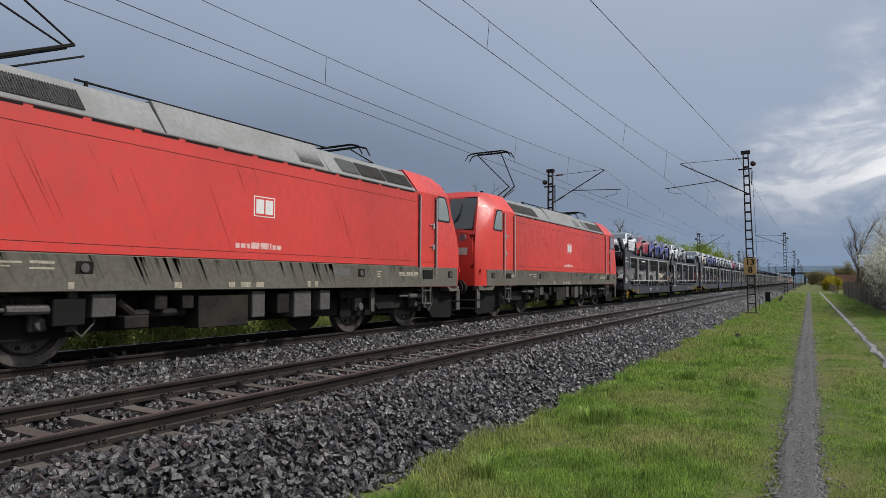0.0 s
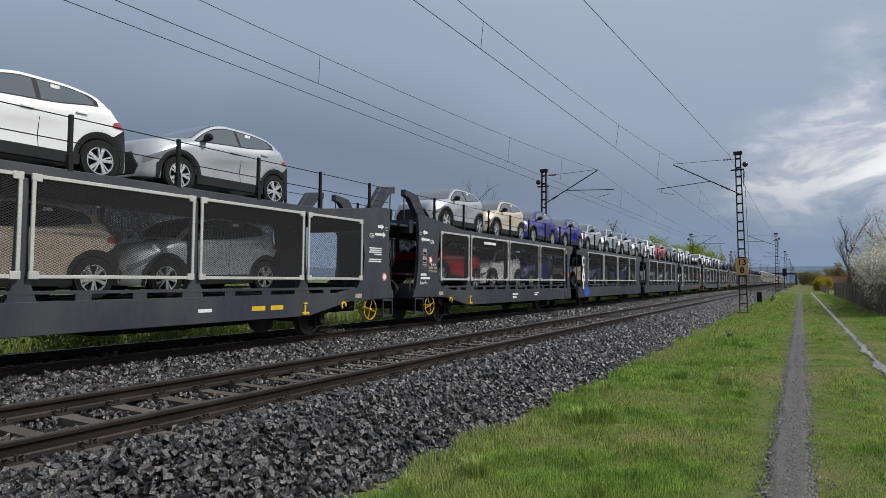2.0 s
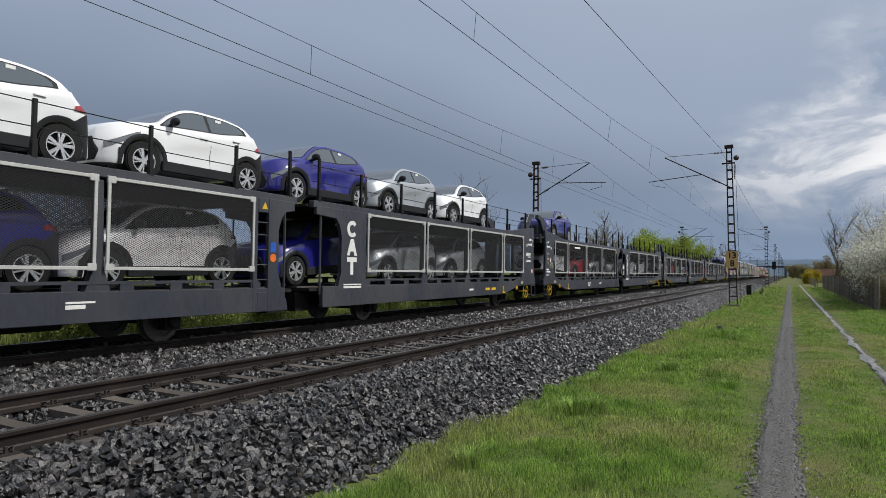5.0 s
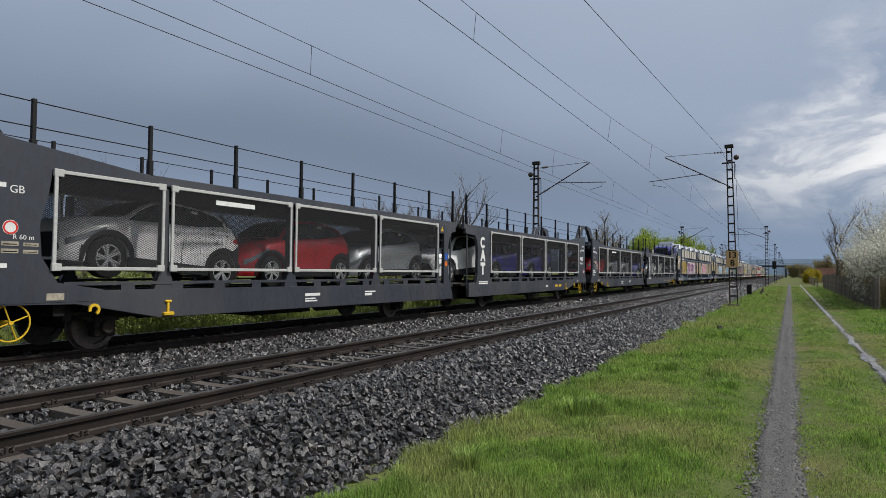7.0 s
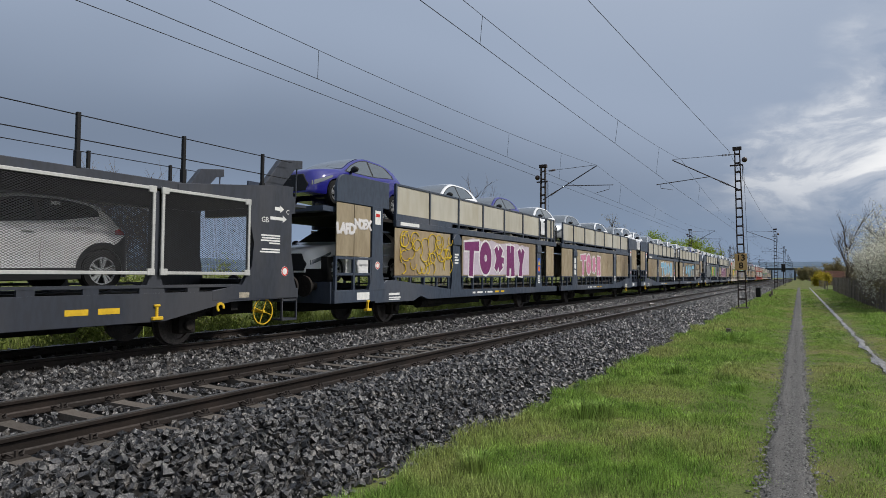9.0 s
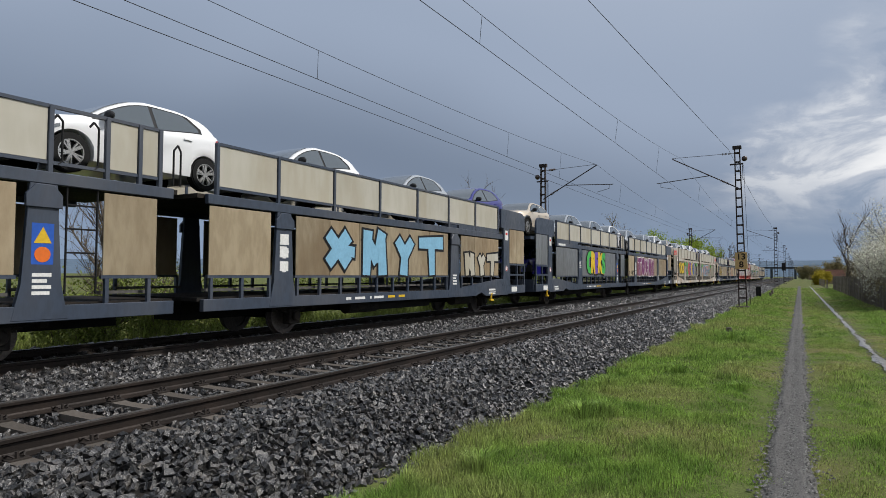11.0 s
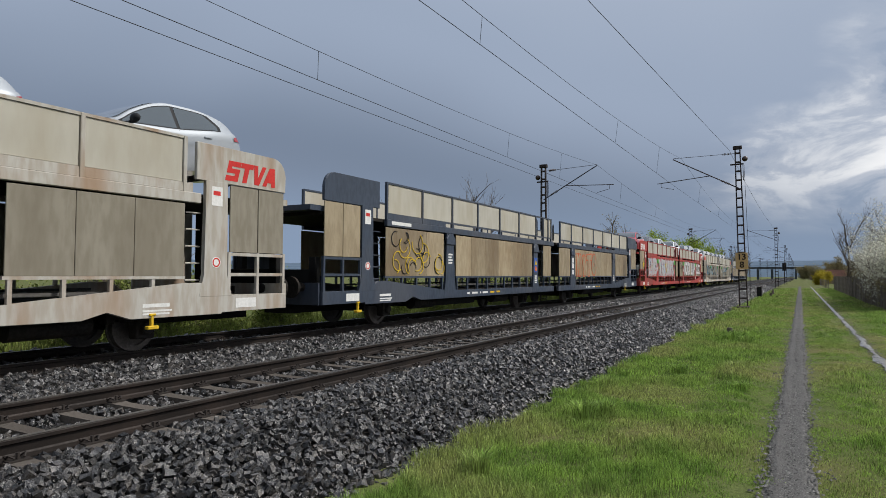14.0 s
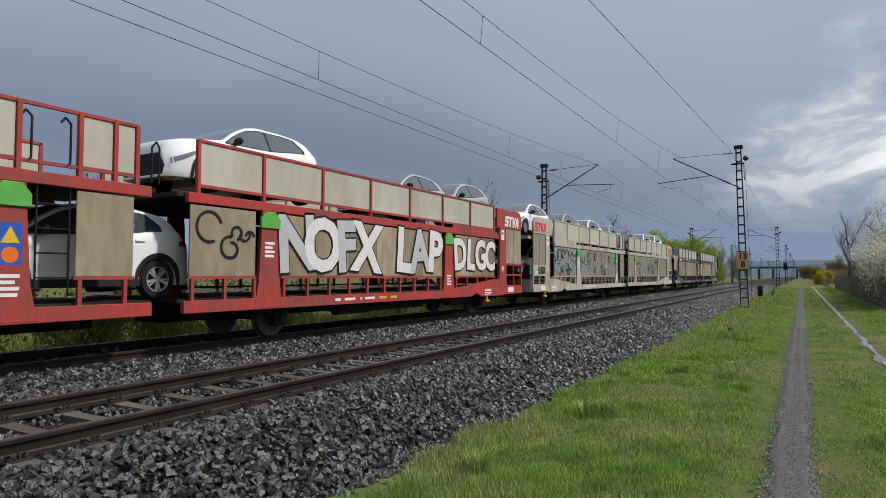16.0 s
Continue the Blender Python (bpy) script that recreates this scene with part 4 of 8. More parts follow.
M["wheel"] = material("worn_wheel_steel", (0.125, 0.11, 0.10), (0.06, 0.054, 0.05), rough=0.55, metal=0.5, grain=30, stain=4, bump=0.1)
M["black"] = material("black_underframe", (0.008, 0.008, 0.008), (0.013, 0.012, 0.011), rough=0.8, grain=15, stain=2, bump=0.1)
M["loco_glass"] = glass_material("cab_window_glass", (0.16, 0.19, 0.19), 0.05)
M["white_paint"] = material("white_lettering", (0.68, 0.68, 0.66), (0.5, 0.5, 0.48), rough=0.6, grain=30, stain=6, mixing=0.4, bump=0)
M["soot"] = material("dark_soot_panel_line", (0.05, 0.02, 0.02), rough=0.8, bump=0)

M["wag_black"] = material("anthracite_wagon_paint", (0.030, 0.034, 0.046), (0.020, 0.023, 0.031), rough=0.42, grain=14, stain=0.9, mixing=0.8, bump=0.35, bump_scale=3.5, third=(0.052, 0.052, 0.058), streak=0.35)
M["wag_blue"] = material("dark_blue_grey_wagon_paint", (0.034, 0.047, 0.072), (0.024, 0.033, 0.052), rough=0.45, grain=12, stain=0.9, mixing=0.75, bump=0.25, bump_scale=3.5, third=(0.065, 0.07, 0.085), streak=0.4)
M["wag_white"] = material("dirty_white_wagon_paint", (0.41, 0.395, 0.36), (0.31, 0.28, 0.23), rough=0.6, grain=9, stain=1.3, mixing=0.75, bump=0.2, bump_scale=4, third=(0.27, 0.17, 0.10), streak=0.22)
M["wag_red"] = material("worn_red_wagon_paint", (0.37, 0.048, 0.040), (0.27, 0.045, 0.038), rough=0.55, grain=10, stain=0.8, mixing=0.75, bump=0.05, third=(0.15, 0.06, 0.05), streak=0.4)
M["frame_grey"] = material("galvanised_panel_frame", (0.50, 0.50, 0.48), (0.36, 0.36, 0.35), rough=0.5, metal=0.3, grain=30, stain=3, bump=0.05)
M["net"] = material("dark_expanded_metal", (0.045, 0.045, 0.048), rough=0.6, metal=0.2, bump=0)
M["tan"] = material("tan_fibreglass_panel", (0.30, 0.245, 0.16), (0.22, 0.172, 0.105), rough=0.45, grain=6, stain=0.9, mixing=0.75, bump=0.6, bump_scale=7, third=(0.17, 0.115, 0.06), streak=0.4, vary=0.22)
M["cream"] = material("cream_fibreglass_panel", (0.42, 0.40, 0.34), (0.36, 0.335, 0.27), rough=0.45, grain=5, stain=0.7, mixing=0.5, bump=0.1, bump_scale=6, third=(0.28, 0.235, 0.15), streak=0.3, vary=0.06)
M["zinc"] = material("galvanised_sheet_panel", (0.26, 0.27, 0.28), (0.19, 0.195, 0.2), rough=0.38, metal=0.6, grain=7, stain=0.8, mixing=0.6, bump=0.06, bump_scale=5, streak=0.3)
M["dull_panel"] = material("grey_green_side_panel", (0.24, 0.22, 0.175), (0.16, 0.14, 0.105), rough=0.5, grain=7, stain=1.2, mixing=0.6, bump=0.08, bump_scale=6, streak=0.3)
M["yellow"] = material("yellow_handle_paint", (0.62, 0.40, 0.03), rough=0.5, grain=20, stain=5, bump=0.02)
M["orange"] = material("orange_warning_label", (0.70, 0.16, 0.03), rough=0.5, bump=0)
M["sign_blue"] = material("blue_label", (0.03, 0.10, 0.42), rough=0.5, bump=0)
M["sign_red"] = material("red_sign_paint", (0.55, 0.04, 0.035), rough=0.55, bump=0)
M["sign_green"] = material("green_bracket_paint", (0.10, 0.36, 0.07), rough=0.55, grain=15, stain=3, bump=0.02)
for _n, _c in (("g_purple", (0.16, 0.035, 0.12)), ("g_white", (0.62, 0.60, 0.60)), ("g_green", (0.06, 0.36, 0.08)), ("g_yellow", (0.60, 0.42, 0.03)), ("g_violet", (0.13, 0.07, 0.33)), ("g_red", (0.52, 0.045, 0.05)), ("g_blue", (0.03, 0.10, 0.42)),
               ("g_black", (0.014, 0.014, 0.016)), ("g_sky", (0.20, 0.40, 0.55)), ("g_orange", (0.50, 0.13, 0.06)), ("g_silver", (0.42, 0.43, 0.44)), ("g_pink", (0.50, 0.20, 0.30)), ("g_lilac", (0.46, 0.40, 0.46)), ("g_mauve", (0.17, 0.055, 0.075)), ("g_rust", (0.36, 0.17, 0.15))):
    M[_n] = material("spray_" + _n[2:], _c, tuple(c * 0.8 for c in _c), rough=0.5, grain=14, stain=2.2, mixing=0.5, bump=0.02)


# ---- cars ----
def along(table, y):
    """A smooth curve through the rows of a table, with no overshoot."""
    if y <= table[0][0]:
        return table[0][1]
    if y >= table[-1][0]:
        return table[-1][1]
    i = max(k for k in range(len(table) - 1) if table[k][0] <= y)

    def slope(k):
        if k == 0 or k == len(table) - 1:
            p, q = (table[0], table[1]) if k == 0 else (table[-2], table[-1])
            return (q[1] - p[1]) / (q[0] - p[0])
        a = (table[k][1] - table[k - 1][1]) / (table[k][0] - table[k - 1][0])
        b = (table[k + 1][1] - table[k][1]) / (table[k + 1][0] - table[k][0])
        return 0.0 if a * b <= 0 else 2 * a * b / (a + b)

    (x0, a), (x1, b) = table[i], table[i + 1]
    h = x1 - x0
    f = (y - x0) / h
    return (2 * f ** 3 - 3 * f * f + 1) * a + (f ** 3 - 2 * f * f + f) * h * slope(i) + (3 * f * f - 2 * f ** 3) * b + (f ** 3 - f * f) * h * slope(i + 1)


KINDS = {
    "crossover": dict(  # tall, with dark cladding
        L=4.18, front=0.85, base=2.56, r=0.335, clad=True, pillar=2.42, rear_glass=3.42, cowl=1.16, wind=1.98, back=(3.58, 4.02),
        top=[(0, 0.66), (0.05, 0.84), (0.16, 0.93), (0.45, 1.00), (1.14, 1.09), (1.55, 1.33), (1.95, 1.51), (2.35, 1.575), (2.9, 1.57), (3.5, 1.49), (3.66, 1.42), (3.98, 1.08), (4.12, 0.96), (4.18, 0.70)],
        belt=[(0, 0.6), (1.14, 1.0), (2.4, 1.05), (3.4, 1.16), (4.18, 1.2)], half=[(0, 0.60), (0.12, 0.74), (0.4, 0.85), (0.9, 0.88), (3.2, 0.88), (3.8, 0.85), (4.05, 0.78), (4.18, 0.64)]),
    "city": dict(  # short and tall, with dark arches and a dark rear corner
        L=3.66, front=0.71, base=2.39, r=0.338, clad=True, pillar=2.14, rear_glass=2.98, cowl=0.98, wind=1.74, back=(3.10, 3.44),
        top=[(0, 0.62), (0.04, 0.80), (0.14, 0.90), (0.4, 0.985), (0.96, 1.075), (1.32, 1.31), (1.66, 1.475), (2.0, 1.535), (2.5, 1.525), (2.95, 1.45), (3.10, 1.39), (3.40, 1.10), (3.52, 1.02), (3.59, 0.94), (3.66, 0.66)],
        belt=[(0, 0.6), (0.96, 1.0), (1.6, 1.06), (2.4, 1.115), (3.0, 1.20), (3.7, 1.24)], half=[(0, 0.56), (0.06, 0.66), (0.2, 0.79), (0.45, 0.855), (0.85, 0.87), (2.0, 0.865), (2.9, 0.87), (3.3, 0.85), (3.52, 0.78), (3.66, 0.64)]),
    "hatchback": dict(  # low, plain
        L=3.94, front=0.80, base=2.56, r=0.315, clad=False, pillar=2.30, rear_glass=3.2, cowl=1.08, wind=1.98, back=(3.36, 3.76),
        top=[(0, 0.58), (0.05, 0.72), (0.16, 0.80), (0.45, 0.87), (1.06, 0.98), (1.5, 1.23), (1.95, 1.42), (2.3, 1.485), (2.8, 1.47), (3.3, 1.37), (3.45, 1.30), (3.74, 1.02), (3.88, 0.92), (3.94, 0.64)],
        belt=[(0, 0.55), (1.06, 0.90), (2.3, 0.96), (3.2, 1.06), (3.94, 1.1)], half=[(0, 0.58), (0.12, 0.72), (0.4, 0.83), (0.9, 0.865), (2.9, 0.865), (3.5, 0.84), (3.8, 0.76), (3.94, 0.62)]),
}


class Shell:
    """The surface of a car body of one kind."""

    def __init__(self, k):
        self.k = k
        self.axles = (k["front"], k["front"] + k["base"])
        self.arch = k["r"] + 0.04

    def low(self, y):
        z = 0.23
        for a in self.axles:
            if abs(y - a) < self.arch:
                z = max(z, k_arch(self.arch, y - a) + self.k["r"])
        return z

    def top(self, y):
        return along(self.k["top"], y)

    def belt(self, y):
        return min(along(self.k["belt"], y), self.top(y) - 0.03)

    def half(self, y):
        return along(self.k["half"], y)

    def roof_half(self, y):
        return self.half(y) * 0.95 - (self.top(y) - self.belt(y)) * 0.46

    def side(self, y, z):
        pts = self.ring(y)[2:10]
        if z <= pts[0][1]:
            return pts[0][0]
        for (x0, z0), (x1, z1) in zip(pts, pts[1:]):
            if z <= z1:
                return x0 + (x1 - x0) * (z - z0) / max(z1 - z0, 0.001)
        return pts[-1][0]

    def ring(self, y):
        w, b, t, lo, wr = self.half(y), self.belt(y), self.top(y), self.low(y), self.roof_half(y)
        a0, a1 = self.axles[0] + self.arch, self.axles[1] - self.arch
        f = min(max((y - a0) / (a1 - a0), 0), 1)
        tuck = 0.065 * math.sin(math.pi * f) ** 0.7 if 0 < f < 1 else 0.0  # hollow door, its crease rising to the rear
        shoulder = max(b - 0.13, lo + 0.02)
        h = shoulder - lo
        base = min(lo, 0.3)
        return [(0, base), (w * 0.70, base if lo < 0.3 else lo), (w * 0.975, lo), (w * (1 - 0.2 * tuck), lo + 0.16 * h), (w * (1 - tuck), lo + (0.36 + 0.22 * f) * h), (w * (1.0 - 0.3 * tuck), lo + (0.62 + 0.2 * f) * h), (w * 1.003, lo + h),
                (w * 0.985, max(b - 0.045, lo + h + 0.005)), (w * 0.955, max(b, lo + h + 0.01)), (wr, max(t - 0.05, b + 0.005)), (wr * 0.97, max(t - 0.02, b + 0.008)), (wr * 0.87, t), (wr * 0.45, t + 0.012), (0, t + 0.016)]


def k_arch(r, d):
    return math.sqrt(max(r * r - d * d, 0))


def car_body(sh):
    L = sh.k["L"]
    ys = [0, 0.02, 0.05, 0.1, 0.16, 0.24]
    y = 0.32
    while y < L - 0.25:
        ys.append(y)
        near = min(abs(y - a) for a in sh.axles)
        y += 0.045 if near < sh.arch + 0.05 else 0.1
    for a in sh.axles:
        ys += [a - sh.arch - 0.001, a - sh.arch + 0.004, a + sh.arch - 0.004, a + sh.arch + 0.001]
    ys += [L - 0.22, L - 0.15, L - 0.08, L - 0.03, L]
    ys = sorted(ys)
    bm = bmesh.new()
    rows = []
    for y in ys:
        half = sh.ring(y)
        pts = half + [(-x, z) for x, z in half[-2:0:-1]]
        rows.append([bm.verts.new((x, y, z)) for x, z in pts])
    n = len(rows[0])
    for p, q in zip(rows, rows[1:]):
        for i in range(n):
            bm.faces.new((p[i], p[(i + 1) % n], q[(i + 1) % n], q[i]))
    bm.faces.new(rows[0])
    bm.faces.new(rows[-1][::-1])
    return bm


def side_patch(sh, y0, y1, low, high, side, lift, n=10):
    bm = bmesh.new()
    rows = []
    for i in range(n + 1):
        y = y0 + (y1 - y0) * i / n
        zl, zh = low(y), max(high(y), low(y) + 0.004)
        rows.append([bm.verts.new((side * (sh.side(y, zl + (zh - zl) * j / 3) + lift), y, zl + (zh - zl) * j / 3)) for j in range(4)])
    for p, q in zip(rows, rows[1:]):
        for j in range(3):
            bm.faces.new((p[j], p[j + 1], q[j + 1], q[j]))
    return bm


def top_patch(sh, y0, y1, share, lift, n=8):
    bm = bmesh.new()
    rows = []
    for i in range(n + 1):
        y = y0 + (y1 - y0) * i / n
        row = []
        for j in range(-4, 5):
            f = j / 4 * share
            wr = sh.roof_half(y)
            x = wr * f
            z = sh.top(y) + 0.016 - 0.0 * f - (0.016 * max(0, (abs(f) - 0.45) / 0.42) if abs(f) > 0.45 else 0.004 * abs(f) / 0.45)
            row.append(bm.verts.new((x, y, z + lift)))
        rows.append(row)
    for p, q in zip(rows, rows[1:]):
        for j in range(8):
            bm.faces.new((p[j], p[j + 1], q[j + 1], q[j]))
    return bm


CAR_TEMPLATE = {}
WHEELS = {}


def wheel_meshes(r):
    if r in WHEELS:
        return WHEELS[r]
    bm = bmesh.new()
    ring_x(bm, -0.09, 0.09, 0, 0, r * 0.66, r - 0.02, 28)
    ring_x(bm, -0.07, 0.07, 0, 0, r * 0.7, r, 28)
    disc_x(bm, -0.02, 0.02, 0, 0, r * 0.67, 24)
    tyre = finish(bm, "tyre", M["tyre"], 50)
    bm = bmesh.new()
    ring_x(bm, 0.04, 0.088, 0, 0, r * 0.61, r * 0.68, 28)
    disc_x(bm, 0.03, 0.08, 0, 0, r * 0.17, 12)
    for k in range(5):
        for d, w in ((-14, 0.019), (8, 0.009)):
            m = Matrix.Rotation(radians(72 * k + 18), 4, "X") @ Matrix.Rotation(radians(d), 4, "X")
            for v in box(bm, 0.045, 0.083, -w, w, r * 0.1, r * 0.64, m):
                q = m.inverted() @ v.co
                if q.z > r * 0.4:
                    v.co = m @ Vector((q.x, q.y * 1.6 + 0.03, q.z))
    rim = finish(bm, "rim", M["alloy"])
    WHEELS[r] = (tyre, rim)
    return WHEELS[r]


COLOUR_WORDS = {"white": "white", "silver": "silver", "red": "red", "blue": "violet-blue", "beige": "champagne beige", "grey": "dark grey"}


def car_template(kind, colour):
    if (kind, colour) in CAR_TEMPLATE:
        return CAR_TEMPLATE[kind, colour]
    k = KINDS[kind]
    sh = Shell(k)
    car = new("car")
    words = {"crossover": "crossover car with black wheel arches", "city": "small crossover car with black wheel arches", "hatchback": "small hatchback car"}[kind]
    tagged(car, "new %s %s" % (COLOUR_WORDS[colour], words), "car", "new cars on the train")
    part("body", car_body(sh), M["car_" + colour], car, smooth=38)
    belt_lo = lambda y: sh.belt(y) + 0.025
    hi = lambda y: sh.top(y) - 0.085
    y_start = k["cowl"] + 0.12
    for side in (1, -1):
        part("headlight", side_patch(sh, 0.07, 0.62, lambda y: sh.belt(y) - 0.17 + 0.10 * y, lambda y: sh.belt(y) - 0.055, side, 0.008, 6), M["lamp_glass"], car, "clear slanted headlight", smooth=180)
        bm = bmesh.new()
        bmesh.ops.create_uvsphere(bm, u_segments=12, v_segments=8, radius=1, matrix=Matrix.Translation((side * (sh.half(1.5) + 0.085), k["cowl"] + 0.26, sh.belt(1.4) + 0.075)) @ Matrix.Diagonal((0.12, 0.065, 0.08, 1)))
        box(bm, side * (sh.half(1.5) - 0.08), side * (sh.half(1.5) + 0.03), k["cowl"] + 0.25, k["cowl"] + 0.31, sh.belt(1.4) + 0.0, sh.belt(1.4) + 0.05)
        part("wing_mirror", bm, M["plastic"], car, smooth=50)
        if side < 0:
            continue
        rear_hi = lambda y: min(hi(y), sh.belt(y) + 0.05 + max(0, (k["rear_glass"] + 0.05 - y)) * 0.95)
        part("window_surround", side_patch(sh, y_start - 0.06, k["rear_glass"] + 0.08, lambda y: sh.belt(y) + 0.008, lambda y: min(hi(y) + 0.02, sh.belt(y) + 0.06 + max(0, (k["rear_glass"] + 0.13 - y)) * 0.95), side, 0.003, 20), M["plastic"], car, "black window surround", smooth=180)
        part("front_side_window", side_patch(sh, y_start, k["pillar"] - 0.035, belt_lo, hi, side, 0.008), M["car_glass"], car, "dark side window", smooth=180)
        part("rear_side_window", side_patch(sh, k["pillar"] + 0.035, k["rear_glass"], belt_lo, rear_hi, side, 0.008), M["car_glass"], car, "dark side window", smooth=180)
        part("tail_light", side_patch(sh, k["L"] - 0.36, k["L"] - 0.10, lambda y: 0.93, lambda y: min(1.0 + 0.35 * (y - k["L"] + 0.36), sh.belt(y) - 0.02), side, 0.016, 6), M["tail_glass"], car, "red tail light", smooth=180)
        for y in (k["pillar"] - 0.18, k["pillar"] + 0.62):
            bm = bmesh.new()
            x = side * (sh.side(y, sh.belt(y) - 0.13) + 0.012)
            box(bm, x - 0.012, x + 0.012, y - 0.09, y + 0.09, sh.belt(y) - 0.145, sh.belt(y) - 0.115)
            part("door_handle", bm, M["car_" + colour], car, bevel=0.005)
        part("door_gap", side_patch(sh, k["pillar"] - 0.005, k["pillar"] + 0.005, lambda q: 0.34, lambda q: sh.belt(q) - 0.01, side, 0.003, 1), M["black"], car)
        if k["clad"]:
            for i, a in enumerate(sh.axles):
                reach = sh.arch + 0.085

                def rim_low(y, a=a):
                    return max(0.225, sh.low(y) - 0.01)

                def rim_high(y, a=a, i=i, reach=reach):
                    z = k["r"] + k_arch(reach, y - a)
                    if i == 1 and y > a and kind == "city":  # the dark rear corner
                        z = max(z, 0.62 + 0.30 * min((y - a) / 0.42, 1))
                    if i == 0 and y < a and kind == "city":
                        z = max(z, 0.50)
                    return max(min(z, sh.belt(y) - 0.03), rim_low(y) + 0.01)
                y0 = max(a - reach, 0.06)
                y1 = k["L"] - 0.05 if i == 1 and kind == "city" else a + reach
                part("wheel_arch", side_patch(sh, y0, y1, rim_low, rim_high, side, 0.014, 32), M["plastic"], car, "black plastic wheel arch", smooth=60)
        if k["clad"]:
            bm = bmesh.new()
            box(bm, side * (sh.half(2) - 0.05), side * (sh.half(2) + 0.012), sh.axles[0] + sh.arch - 0.02, sh.axles[1] - sh.arch + 0.02, 0.21, 0.395 if kind == "city" else 0.345)
            part("sill_cladding", bm, M["plastic"], car, "black plastic sill", bevel=0.012)
    part("windscreen", top_patch(sh, k["cowl"] + 0.02, k["wind"] - 0.02, 0.9, 0.007), M["car_glass"], car, "sloping windscreen", smooth=180)
    part("rear_window", top_patch(sh, k["back"][0], k["back"][1], 0.86, 0.007), M["car_glass"], car, "dark rear window", smooth=180)
    bm = bmesh.new()
    plate(bm, [(-0.56, 0.27), (-0.62, 0.44), (-0.46, 0.68), (0.46, 0.68), (0.62, 0.44), (0.56, 0.27)], -0.05, 0.035)
    bm.transform(pose(0, 0, 0, 0, 0, -90) @ Matrix.Diagonal((1, 1, 1, 1)))
    for v in bm.verts:
        v.co.y = 0.10 if v.co.y > 0.0 else -0.012
    part("grille", bm, M["plastic"], car, "black radiator grille", bevel=0.015)
    if kind == "city":
        bm = bmesh.new()
        y = k["pillar"] + 0.22
        z = sh.top(y) - 0.16
        x = sh.side(y, z) + 0.011
        box(bm, x - 0.002, x + 0.002, y, y + 0.14, z, z + 0.055)
        part("window_sticker", bm, M["sticker"], car, "white paper sticker")
    tyre, rim = wheel_meshes(k["r"])
    for a in sh.axles:
        for side in (1, -1):
            wh = same_part("wheel", tyre, car, pose(side * (sh.half(a) - 0.10), a, k["r"], 0, 0, 0 if side > 0 else 180))
            if side < 0:
                continue
            same_part("rim", rim, wh, pose(0, 0, 0, 11 * len(CAR_TEMPLATE) + 20 * a))
    CAR_TEMPLATE[kind, colour] = [car, False]
    return CAR_TEMPLATE[kind, colour]


TRAIN = []  # thing, offset across, place along the train, height, turn, pitch


def spaced(s):
    """Place along the coupled train, the play at the couplings added."""
    return s + 0.02 * (s - 10.0)


def put_car(kind, colour, s, z, rise=0.0):
    """rise: how much higher the rear wheels stand than the front ones."""
    entry = car_template(kind, colour)
    if entry[1]:
        ob = copy_thing(entry[0], Matrix.Identity(4))
    else:
        ob, entry[1] = entry[0], True
    TRAIN.append((ob, 0.0, spaced(s), z, 0, math.degrees(math.atan2(rise, KINDS[kind]["base"]))))


# ---- locomotives ----
def wheelset(parent, y, r, gauge, name="wheelset"):
    ws = new(name)
    ws.parent = parent
    ws.matrix_basis = pose(0, y, r)
    return ws


LOCO_WHEELS = []


LOCO_LENGTH = 0.955


